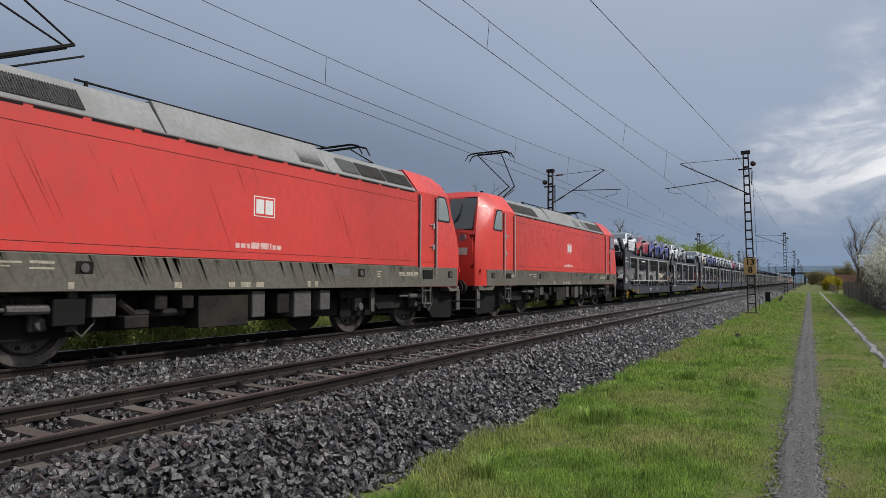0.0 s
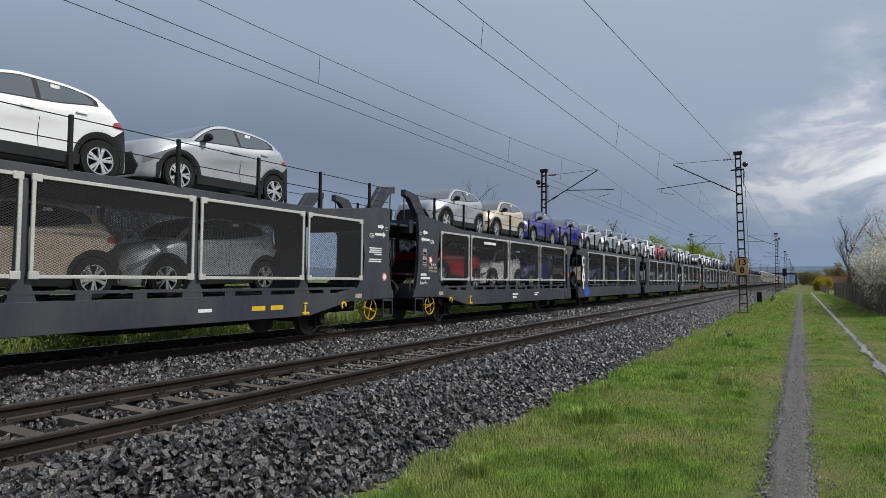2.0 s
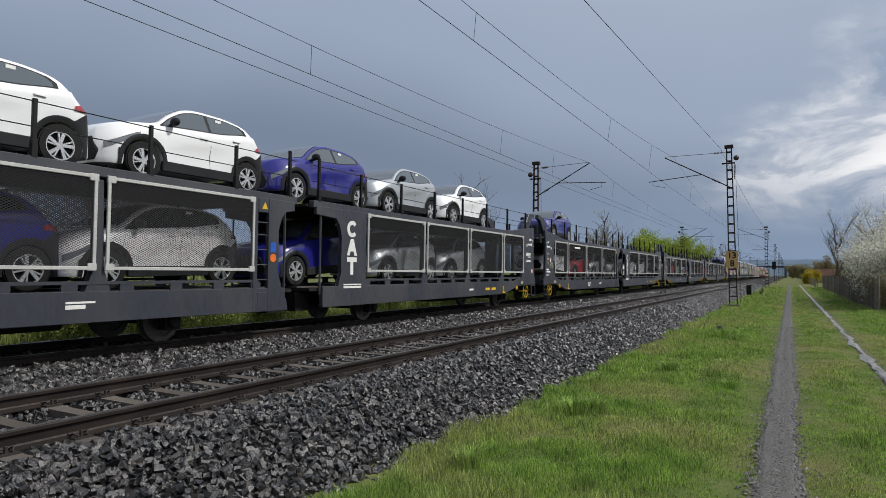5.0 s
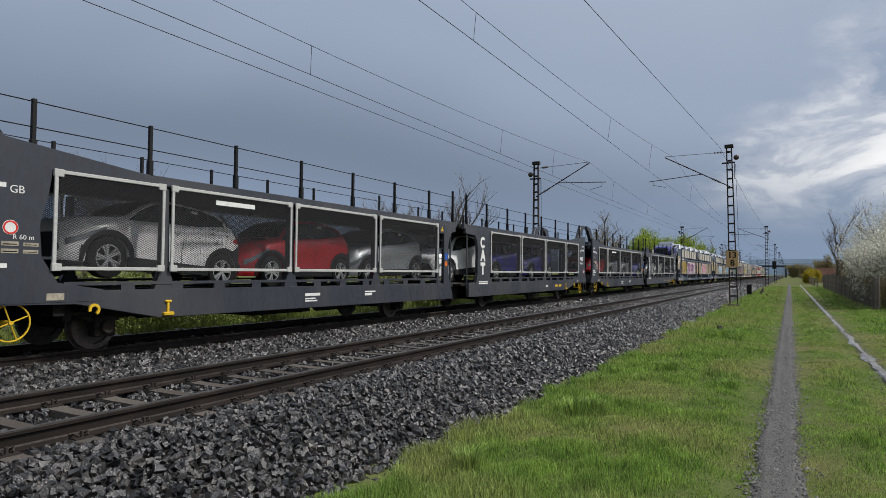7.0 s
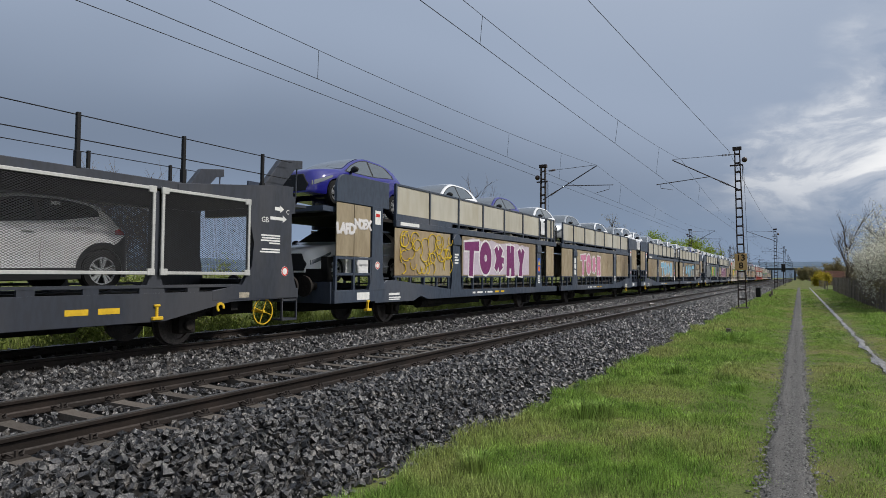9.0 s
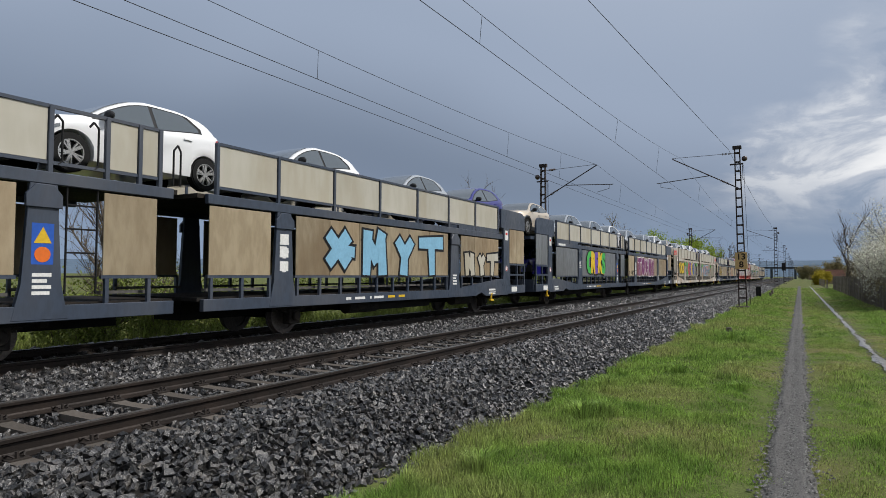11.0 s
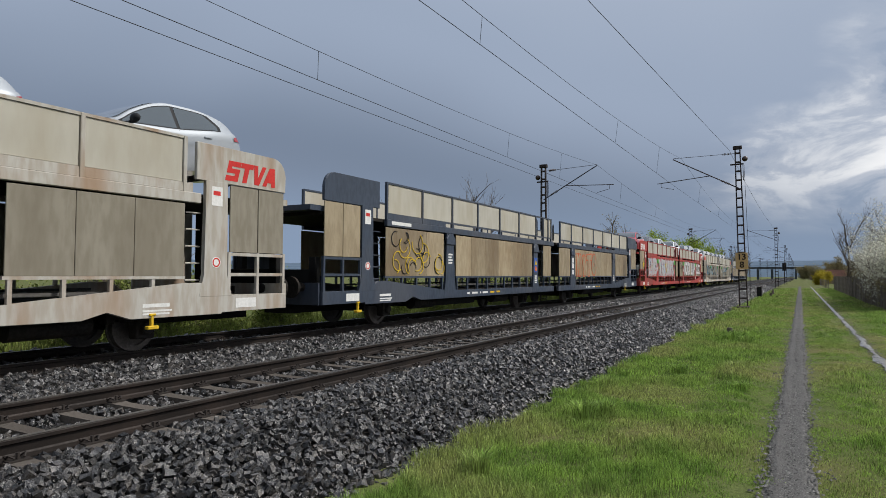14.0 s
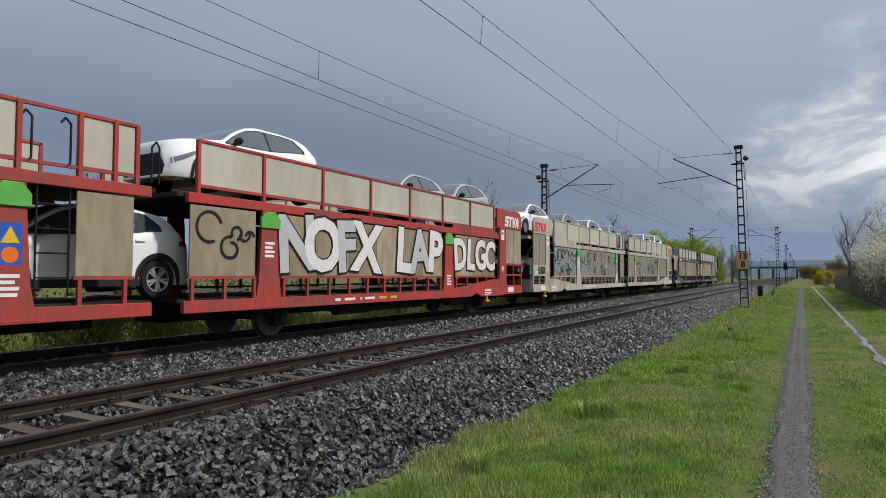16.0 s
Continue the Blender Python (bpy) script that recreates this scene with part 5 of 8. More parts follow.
def make_loco(s0, pantograph_up):
    loco = new("electric_locomotive")
    tagged(loco, "faded red electric freight locomotive with a grey skirt and roof", "locomotive", "locomotives")
    L0, L1 = 0.62, 18.28  # body ends
    W = 1.45
    body_y0, body_y1 = 3.36, 15.54

    def hull(y, flip=False):
        """Half section of the body; the cab leans back and narrows to the nose."""
        return y

    # machine room between the cabs
    bm = bmesh.new()
    box(bm, -W, W, body_y0, body_y1, 1.66, 3.70)
    part("body_side", bm, M["loco_red"], loco, "sun-faded red side wall with soot streaks", bevel=0.01)
    bm = bmesh.new()
    box(bm, -W - 0.007, W + 0.007, 0.98, 18.9 - 0.98, 1.10, 1.655)
    part("skirt", bm, M["loco_grey"], loco, "dusty grey-brown skirt", bevel=0.012)
    # roof covers
    for i, (a, b, top) in enumerate(((body_y0 + 0.02, 7.38, 4.30), (7.41, 11.75, 4.36), (11.78, body_y1 - 0.02, 4.30))):
        bm = bmesh.new()
        vs = [(W - 0.03, 3.72), (0.95, top), (-0.95, top), (-W + 0.03, 3.72)]
        p = [bm.verts.new((x, a, z)) for x, z in vs]
        q = [bm.verts.new((x, b, z)) for x, z in vs]
        bm.faces.new(p)
        bm.faces.new(q[::-1])
        for k in range(4):
            bm.faces.new((p[k], p[(k + 1) % 4], q[(k + 1) % 4], q[k]))
        part("roof_cover", bm, M["loco_roof"], loco, "light grey removable roof cover", bevel=0.01)
    slope = Matrix.Translation((W - 0.03, 0, 3.72)) @ Matrix.Rotation(math.atan2(0.33, -(W - 0.98)), 4, "Y").inverted()
    for side in (1, -1):
        for a, b in ((3.5, 4.72), (4.8, 5.98), (12.3, 12.95), (13.05, 14.1), (14.2, 15.4), (10.85, 11.6)):
            n = 14 if b - a > 0.8 else 7
            ux, uz = -(W - 0.98), 0.58
            ln = math.hypot(ux, uz)
            nx, nz = 0.58 / ln, (W - 0.98) / ln
            fr = bmesh.new()
            g = None
            for f0, f1, y0, y1, lift in ((0.14, 0.74, a, b, 0.012),):
                quad = []
                for f, y in ((f0, y0), (f0, y1), (f1, y1), (f1, y0)):
                    quad.append((side * (W - 0.03 + ux * f + nx * lift), y, 3.72 + uz * f + nz * lift))
                fr.faces.new([fr.verts.new(c) for c in quad])
            bmesh.ops.solidify(fr, geom=fr.faces[:], thickness=0.004)
            vent = part("roof_grille", fr, M["grille"], loco, "dark ribbed air intake")
            bars = bmesh.new()
            for k in range(n * 2 + 1):
                y = a + (b - a) * k / (n * 2)
                p0 = Vector((side * (W - 0.03 + ux * 0.14 + nx * 0.02), y, 3.72 + uz * 0.14 + nz * 0.02))
                p1 = Vector((side * (W - 0.03 + ux * 0.74 + nx * 0.02), y, 3.72 + uz * 0.74 + nz * 0.02))
                rod(bars, p0, p1, 0.008, sides=4)
            part("grille_bar", bars, M["loco_roof"] if b - a < 0.8 else M["bogie_light"], vent)
        # lifting edge with slots under the roof covers
        bm = bmesh.new()
        y = body_y0 + 0.1
        while y < body_y1 - 0.7:
            box(bm, side * (W + 0.0), side * (W + 0.006), y, y + 0.72, 3.655, 3.69)
            y += 0.86
        part("gutter_slot", bm, M["black"], loco)
        bm = bmesh.new()
        box(bm, side * W, side * (W + 0.014), body_y0, body_y1, 3.70, 3.722)
        part("gutter", bm, M["loco_roof"], loco)
        for z in (1.80, 3.42):
            bm = bmesh.new()
            box(bm, side * W, side * (W + 0.0025), body_y0 + 0.05, body_y1 - 0.05, z, z + 0.008)
            part("panel_seam", bm, M["soot"], loco)
    # cabs
    for end in (0, 1):
        T = Matrix.Identity(4) if end == 0 else pose(0, 18.9, 0, 0, 0, 180)
        rows = []
        # stations from nose to cab rear: (z, y front at centre, y front at corner, half width at corner, y where full width)
        lev = [(1.10, 0.46, 0.54, 1.20, 0.98), (1.66, 0.42, 0.50, 1.23, 1.02), (2.30, 0.42, 0.52, 1.22, 1.12), (2.92, 0.58, 0.68, 1.17, 1.30), (3.73, 0.93, 1.02, 1.07, 1.55), (4.14, 1.13, 1.24, 0.98, 1.72)]
        bm = bmesh.new()
        for z, yc, yk, wk, yf in lev:
            wside = W if z < 3.8 else W - 0.31
            half = [(0, yc), (wk * 0.6, yc + 0.02), (wk, yk), (wk + 0.07, yk + 0.09), (wside, yf), (wside, 3.36)]
            rows.append([bm.verts.new((x, y, z)) for x, y in half] + [bm.verts.new((-x, y, z)) for x, y in half[-1:0:-1]])
        top = [(0, 1.42, 4.36), (0.5, 1.44, 4.36), (0.82, 1.52, 4.34), (0.88, 1.62, 4.33), (0.95, 1.95, 4.34), (0.95, 3.36, 4.36)]
        rows.append([bm.verts.new(c) for c in top] + [bm.verts.new((-x, y, z)) for x, y, z in top[-1:0:-1]])
        n = len(rows[0])
        for p, q in zip(rows, rows[1:]):
            for k in range(n):
                bm.faces.new((p[k], p[(k + 1) % n], q[(k + 1) % n], q[k]))
        bm.faces.new(rows[0])
        bm.faces.new(rows[-1][::-1])
        bm.transform(T)
        cab = part("cab", bm, M["loco_front_red"], loco, "red driver's cab with a sloping front", smooth=25)

        def on_front(z):
            for (z0, y0, *_), (z1, y1, *_) in zip(lev, lev[1:]):
                if z <= z1:
                    return y0 + (y1 - y0) * (z - z0) / (z1 - z0)
            return lev[-1][1]

        def front_quad(x0, x1, z0, z1, lift, mat, name, label="", lean=0.0):
            q = bmesh.new()
            q.faces.new([q.verts.new((x, on_front(z) + 0.02 * min(abs(x) / 0.7, 1) + max(abs(x) - 0.72, 0) * 0.15 - lift, z)) for x, z in ((x0, z0), (x1, z0), (x1 - lean, z1), (x0 + lean, z1))])
            bmesh.ops.solidify(q, geom=q.faces[:], thickness=0.012)
            q.transform(T)
            return part(name, q, mat, cab, label)

        front_quad(-1.10, 1.10, 2.96, 4.12, 0.045, M["signal"], "window_rubber", lean=0.10)
        front_quad(-1.06, -0.015, 3.0, 4.08, 0.058, M["loco_glass"], "windscreen", "tall grey-tinted windscreen", lean=0.03)
        front_quad(0.015, 1.06, 3.0, 4.08, 0.058, M["loco_glass"], "windscreen", "tall grey-tinted windscreen", lean=0.03)
        front_quad(-1.18, 1.18, 1.68, 2.80, 0.03, M["nose_red"], "nose_panel", "grimy red nose panel, darkened for shade")
        front_quad(-0.28, 0.28, 2.10, 2.42, 0.05, M["white_paint"], "front_emblem", "white emblem plate")
        front_quad(0.55, 0.98, 2.12, 2.36, 0.05, M["white_paint"], "front_plate", "white reflective plate")
        front_quad(-0.98, -0.55, 2.12, 2.36, 0.05, M["white_paint"], "front_plate", "white reflective plate")
        front_quad(-0.95, -0.5, 1.76, 1.92, 0.05, M["white_paint"], "front_number_bar", "pale number bars")
        for sx in (-1, 1):
            q = bmesh.new()
            rod(q, (sx * 0.75, on_front(2.7) - 0.03, 2.7), (sx * 0.75, on_front(2.7) + 0.06, 2.7), 0.12, sides=14)
            q.transform(T)
            part("headlight", q, M["lamp_glass"], cab, "round clear headlight")
            q = bmesh.new()
            rod(q, (sx * 0.25, on_front(2.95) - 0.06, 2.92), (sx * 0.5, on_front(3.55) - 0.05, 3.55), 0.015, sides=5)
            rod(q, (sx * 0.47, on_front(3.25) - 0.05, 3.25), (sx * 0.53, on_front(3.9) - 0.05, 3.86), 0.018, sides=5)
            q.transform(T)
            part("wiper", q, M["signal"], cab)
            q = bmesh.new()
            rod(q, (sx * 1.16, 0.42, 2.2), (sx * 1.15, 0.50, 2.7), 0.016, sides=6)
            rod(q, (sx * 0.55, on_front(2.9) - 0.06, 2.88), (sx * 0.95, on_front(2.9) - 0.04, 2.88), 0.016, sides=6)
            q.transform(T)
            part("grab_rail", q, M["loco_front_red"], cab)
            # side window, door with grab rails, mirror hatch
            q = bmesh.new()
            plate(q, [(1.50, 2.98), (1.47, 3.06), (1.60, 3.44), (1.72, 3.66), (1.82, 3.73), (2.18, 3.73), (2.25, 3.66), (2.25, 3.05), (2.18, 2.98)], sx * (W - 0.008), sx * (W + 0.006))
            q.transform(T)
            part("window_rubber", q, M["signal"], cab, bevel=0.02)
            q = bmesh.new()
            plate(q, [(1.56, 3.03), (1.54, 3.09), (1.66, 3.43), (1.77, 3.62), (1.84, 3.68), (2.15, 3.68), (2.20, 3.63), (2.20, 3.08), (2.15, 3.03)], sx * (W - 0.004), sx * (W + 0.010))
            q.transform(T)
            part("side_window", q, M["loco_glass"], cab, "pale reflecting cab side window")
            q = bmesh.new()
            box(q, sx * W, sx * (W + 0.012), 2.46, 3.18, 1.80, 3.68)
            q.transform(T)
            door = part("cab_door", q, M["loco_front_red"], cab, "red cab door", bevel=0.005)
            for z in (2.25, 2.85):
                q = bmesh.new()
                box(q, sx * (W + 0.012), sx * (W + 0.05), 2.48, 2.54, z - 0.1, z + 0.05)
                rod(q, (sx * (W + 0.045), 2.52, z), (sx * (W + 0.045), 2.72, z), 0.012, sides=6)
                q.transform(T)
                part("door_handle", q, M["alloy"], door)
            for yy in (2.36, 3.27):
                q = bmesh.new()
                rod(q, (sx * (W + 0.055), yy, 1.45), (sx * (W + 0.055), yy, 3.62), 0.018, sides=8)
                for z in (1.47, 3.6):
                    rod(q, (sx * W, yy, z), (sx * (W + 0.055), yy, z), 0.014, sides=6)
                q.transform(T)
                part("door_rail", q, M["alloy"], cab, "polished grab rail")
                q = bmesh.new()
                box(q, sx * W, sx * (W + 0.006), yy - 0.045, yy + 0.045, 1.5, 3.65)
                q.transform(T)
                part("rail_recess", q, M["soot"], cab)
            q = bmesh.new()
            box(q, sx * (W - 0.05), sx * (W + 0.013), 2.55, 3.05, 1.34, 1.55)
            q.transform(T)
            part("foot_recess", q, M["black"], loco, bevel=0.02)
            # ladder step
            q = bmesh.new()
            for yy in (2.58, 3.02):
                box(q, sx * (W - 0.06), sx * (W - 0.01), yy - 0.025, yy + 0.025, 0.62, 1.1)
            for z in (0.64, 1.0):
                box(q, sx * (W - 0.2), sx * (W - 0.0), 2.56, 3.04, z - 0.02, z + 0.02)
            q.transform(T)
            part("cab_step", q, M["bogie_light"], loco)
            # lower cab corner and buffers
            q = bmesh.new()
            plate(q, [(0.62, 0.96), (0.62, 1.10), (1.60, 1.10), (1.45, 0.96)], sx * 1.1, sx * (W + 0.002))
            for v in q.verts:
                if v.co.y < 0.9 and abs(v.co.x) > 1.3:
                    v.co.x = sx * 1.33
            q.transform(T)
            part("cab_skirt", q, M["loco_grey"], cab, "dusty grey cab skirt")
            q = bmesh.new()
            rod(q, (sx * 0.875, 0.1, 1.04), (sx * 0.875, 0.75, 1.04), 0.11, sides=14)
            rod(q, (sx * 0.875, 0.0, 1.04), (sx * 0.875, 0.07, 1.04), 0.27, sides=20)
            q.transform(T)
            part("buffer", q, M["bogie"], loco, "black buffer", smooth=40)
            q = bmesh.new()
            box(q, sx * 0.62, sx * 1.3, 0.52, 0.74, 0.62, 0.66)
            box(q, sx * 0.62, sx * 1.3, 0.52, 0.74, 0.34, 0.38)
            box(q, sx * 1.26, sx * 1.3, 0.52, 0.74, 0.34, 1.0)
            q.transform(T)
            part("shunter_step", q, M["bogie_light"], loco)
            q = bmesh.new()
            box(q, sx * 1.0, sx * 1.38, 0.66, 0.74, 1.55, 1.66)
            q.transform(T)
            part("buffer_beam", q, M["sign_red"], loco, "red buffer beam edge")
        q = bmesh.new()
        plate(q, [(0.70, 0.95), (0.70, 0.25), (0.9, 0.16), (2.0, 0.2), (2.3, 0.55), (2.3, 1.1), (0.8, 1.1)], -1.15, 1.15)
        q.transform(T)
        part("rail_guard", q, M["black"], loco, "black snow plough")
        q = bmesh.new()
        box(q, -0.06, 0.06, 0.25, 0.75, 0.95, 1.1)
        rod(q, (-0.14, 0.6, 1.0), (0.14, 0.6, 1.0), 0.05, sides=8)
        q.transform(T)
        part("coupling", q, M["bogie"], loco)
    # side details: emblem, lettering bars, hatches
    for side in (1, -1):
        bm = bmesh.new()
        box(bm, side * W, side * (W + 0.003), 9.40, 9.98, 2.51, 2.91)
        em = part("emblem", bm, M["white_paint"], loco, "white square emblem plate", bevel=0.0)
        bm = bmesh.new()
        box(bm, side * (W + 0.003), side * (W + 0.005), 9.425, 9.955, 2.53, 2.89)
        part("emblem_field", bm, M["loco_red"], em)
        for a, b in ((9.46, 9.67), (9.71, 9.92)):
            bm = bmesh.new()
            box(bm, side * (W + 0.005), side * (W + 0.007), a, b, 2.57, 2.85)
            part("emblem_bar", bm, M["white_paint"], em)
        y = 8.95
        for wd, hgt in ((0.1, 0.09), (0.12, 0.09), (0.09, 0.09), (0.22, 0.12), (0.22, 0.12), (0.05, 0.12), (0.09, 0.09), (0.13, 0.09)):
            bm = bmesh.new()
            box(bm, side * W, side * (W + 0.002), y, y + wd, 1.88, 1.88 + hgt)
            part("number_bar", bm, M["worn_white"], loco, "pale lettering bar")
            y += wd + 0.03
        for y0, y1, z0, z1, mat in ((4.1, 4.55, 1.38, 1.56, "grille"), (4.75, 5.1, 1.5, 1.53, "worn_cream"), (4.75, 4.95, 1.45, 1.47, "worn_cream"), (5.2, 5.55, 1.5, 1.54, "worn_cream"), (5.2, 5.55, 1.42, 1.45, "worn_cream"),
                                    (11.9, 12.5, 1.40, 1.55, "grille"), (13.6, 13.78, 1.36, 1.39, "worn_cream"), (13.6, 13.75, 1.42, 1.45, "worn_cream"), (13.6, 13.8, 1.48, 1.51, "worn_cream"), (14.62, 15.6, 1.39, 1.41, "worn_cream"), (14.62, 14.9, 1.43, 1.50, "worn_cream"), (14.98, 15.3, 1.43, 1.50, "worn_cream"), (15.38, 15.6, 1.43, 1.50, "worn_cream"), (8.8, 8.95, 1.14, 1.24, "worn_cream"), (9.1, 9.35, 1.14, 1.24, "worn_cream"), (9.5, 9.7, 1.14, 1.24, "worn_cream"),
                                    (7.6, 7.75, 1.14, 1.24, "worn_cream"), (11.0, 11.1, 1.14, 1.26, "worn_cream"), (11.25, 11.35, 1.14, 1.26, "worn_cream"), (5.75, 5.85, 1.14, 1.24, "worn_cream"), (2.9, 3.3, 1.4, 1.5, "worn_cream")):
            bm = bmesh.new()
            box(bm, side * W, side * (W + 0.011), y0, y1, z0, z1)
            part("skirt_label", bm, M[mat], loco, "pale worn service marking" if mat == "worn_cream" else "")
        for y in (1.45, 6.0, 12.95, 17.45):
            bm = bmesh.new()
            box(bm, side * (W - 0.02), side * (W + 0.012), y - 0.15, y + 0.15, 1.35, 1.56)
            h = part("connector_recess", bm, M["black"], loco, bevel=0.015)
            bm = bmesh.new()
            rod(bm, (side * (W + 0.01), y, 1.45), (side * (W + 0.03), y, 1.45), 0.07, sides=12)
            part("connector", bm, M["bogie_light"], h)
    rnd = random.Random(int(abs(s0) * 10))
    for side in (1, -1):
        for yc, zt, n, spread, leng in ((12.0, 3.3, 26, 0.9, 1.5), (9.2, 3.6, 16, 1.2, 0.9), (6.5, 3.4, 22, 0.8, 1.5), (14.2, 2.4, 16, 0.7, 0.7), (4.4, 3.0, 14, 0.7, 1.2), (8.0, 2.2, 16, 1.6, 0.5)):
            bm = bmesh.new()
            for _ in range(n if s0 > 10 else n // 4):
                y, z, ln, w = yc + rnd.gauss(0, spread), min(zt + rnd.uniform(-0.5, 0.1), 3.62), leng * rnd.uniform(0.25, 1.0), rnd.uniform(0.004, 0.016)
                z1 = max(z - ln, 1.72)
                y1 = y + (z - z1) * rnd.uniform(0.45, 0.62)
                if not (3.45 < y and y1 < 15.4):
                    continue
                x = side * (W + 0.0016)
                bm.faces.new([bm.verts.new(c) for c in ((x, y, z), (x, (y + y1) / 2 - w, (z + z1) / 2), (x, y1, z1), (x, (y + y1) / 2 + w, (z + z1) / 2))])
            part("soot_streak", bm, M["soot_streak"], loco, "slanting dark soot streaks")
            bm = bmesh.new()
            for _ in range(n):
                y, z, w = yc + rnd.gauss(0, spread * 1.6), 1.64, rnd.uniform(0.01, 0.05)
                ln = rnd.uniform(0.12, 0.5)
                x = side * (W + 0.0095)
                bm.faces.new([bm.verts.new(c) for c in ((x, y - w, z), (x, y + w, z), (x, y + ln * 0.5 + w * 0.3, z - ln), (x, y + ln * 0.5 - w * 0.3, z - ln))])
            part("grime_streak", bm, M["grime_streak"], loco, "dark grime run down over the skirt")
    # underframe boxes and bogies
    for side in (1, -1):
        for y0, y1, z0, z1, mat in ((6.2, 6.6, 0.7, 1.06, "bogie_light"), (7.3, 7.55, 0.78, 1.02, "bogie"), (7.85, 8.1, 0.78, 1.02, "bogie"), (8.2, 9.4, 0.42, 1.0, "bogie"), (9.5, 9.85, 0.55, 1.06, "bogie_light"), (10.2, 10.55, 0.6, 1.0, "bogie"), (10.7, 11.25, 0.5, 1.05, "bogie_light"),
                                    (6.75, 7.2, 0.5, 0.7, "bogie"), (5.6, 6.1, 0.6, 1.0, "black"), (11.55, 11.9, 0.62, 1.06, "bogie_light")):
            bm = bmesh.new()
            box(bm, side * 0.95, side * 1.36, y0, y1, z0, z1)
            part("equipment_box", bm, M[mat], loco, bevel=0.015)
        bm = bmesh.new()
        rod(bm, (side * 1.2, 6.7, 0.95), (side * 1.2, 7.0, 0.72), 0.07, sides=8)
        rod(bm, (side * 1.2, 7.0, 0.72), (side * 1.2, 8.0, 0.72), 0.07, sides=8)
        part("air_pipe", bm, M["bogie"], loco)
    bm = bmesh.new()
    box(bm, -0.9, 0.9, 5.3, 13.5, 0.45, 1.1)
    part("underframe", bm, M["black"], loco, "black machinery under the floor")
    for by in (4.25, 14.65):
        bog = new("bogie")
        bog.parent = loco
        bog.location = (0, by, 0)
        for side in (1, -1):
            bm = bmesh.new()
            plate(bm, [(-2.1, 0.86), (-2.1, 1.02), (-0.8, 1.04), (-0.5, 0.9), (0.5, 0.9), (0.8, 1.04), (2.1, 1.02), (2.1, 0.86), (0.8, 0.84), (0.5, 0.55), (-0.5, 0.55), (-0.8, 0.84)], side * 0.98, side * 1.12)
            part("bogie_frame", bm, M["bogie"], bog)
            for yy in (-1.3, 1.3):
                bm = bmesh.new()
                box(bm, side * 0.98, side * 1.1, yy - 0.13, yy + 0.13, 0.52, 0.86)
                rod(bm, (side * 1.08, yy - 0.0, 0.625), (side * 1.18, yy, 0.625), 0.1, sides=12)
                part("axle_box", bm, M["bogie_light"], bog, bevel=0.02)
                for d in (-0.42, 0.42):
                    bm = bmesh.new()
                    rod(bm, (side * 1.08, yy + d, 0.76), (side * 1.08, yy + d, 1.05), 0.07, sides=10)
                    part("spring", bm, M["bogie"], bog)
                bm = bmesh.new()
                box(bm, side * 1.16, side * 1.22, yy + 0.35, yy + 0.5, 0.5, 1.12)
                part("bracket", bm, M["bogie_light"], bog)
            bm = bmesh.new()
            rod(bm, (side * 1.24, 0.75, 0.86), (side * 1.24, 1.55, 0.84), 0.075, sides=10)
            rod(bm, (side * 1.24, 0.3, 0.86), (side * 1.24, 0.75, 0.86), 0.035, sides=8)
            part("damper", bm, M["bogie_light"], bog, "grey hydraulic damper")
            bm = bmesh.new()
            cable = [(side * 1.24, 1.62, 0.95), (side * 1.26, 1.66, 0.6), (side * 1.26, 1.85, 0.42), (side * 1.26, 2.05, 0.62), (side * 1.22, 2.1, 1.0)]
            for p, q in zip(cable, cable[1:]):
                rod(bm, p, q, 0.016, sides=5)
            part("cable", bm, M["bogie_light"], bog)
        bm = bmesh.new()
        box(bm, -0.98, 0.98, -1.9, 1.9, 0.4, 0.9)
        part("traction_gear", bm, M["black"], bog)
    for y in (2.95, 5.55, 13.35, 15.95):
        ws = wheelset(loco, y, 0.625, 0)
        bm = bmesh.new()
        for side in (1, -1):
            ring_x(bm, side * 0.68, side * 0.815, 0, 0, 0.5, 0.625, 36)
            ring_x(bm, side * 0.66, side * 0.69, 0, 0, 0.5, 0.65, 36)
            disc_x(bm, side * 0.70, side * 0.765, 0, 0, 0.51, 36)
        disc_x(bm, -0.7, 0.7, 0, 0, 0.1, 12)
        part("wheel", bm, M["wheel"], ws, "worn steel wheel", smooth=40)
        for side in (1, -1):
            bm = bmesh.new()
            for k in range(10):
                a = radians(36 * k)
                disc_x(bm, side * 0.765, side * 0.79, 0.36 * math.cos(a), 0.36 * math.sin(a), 0.035, 8)
            ring_x(bm, side * 0.765, side * 0.778, 0, 0, 0.425, 0.47, 36)
            disc_x(bm, side * 0.765, side * 0.80, 0, 0, 0.24, 20)
            part("bolt_ring", bm, M["bogie"], ws)
        LOCO_WHEELS.append((ws, y))
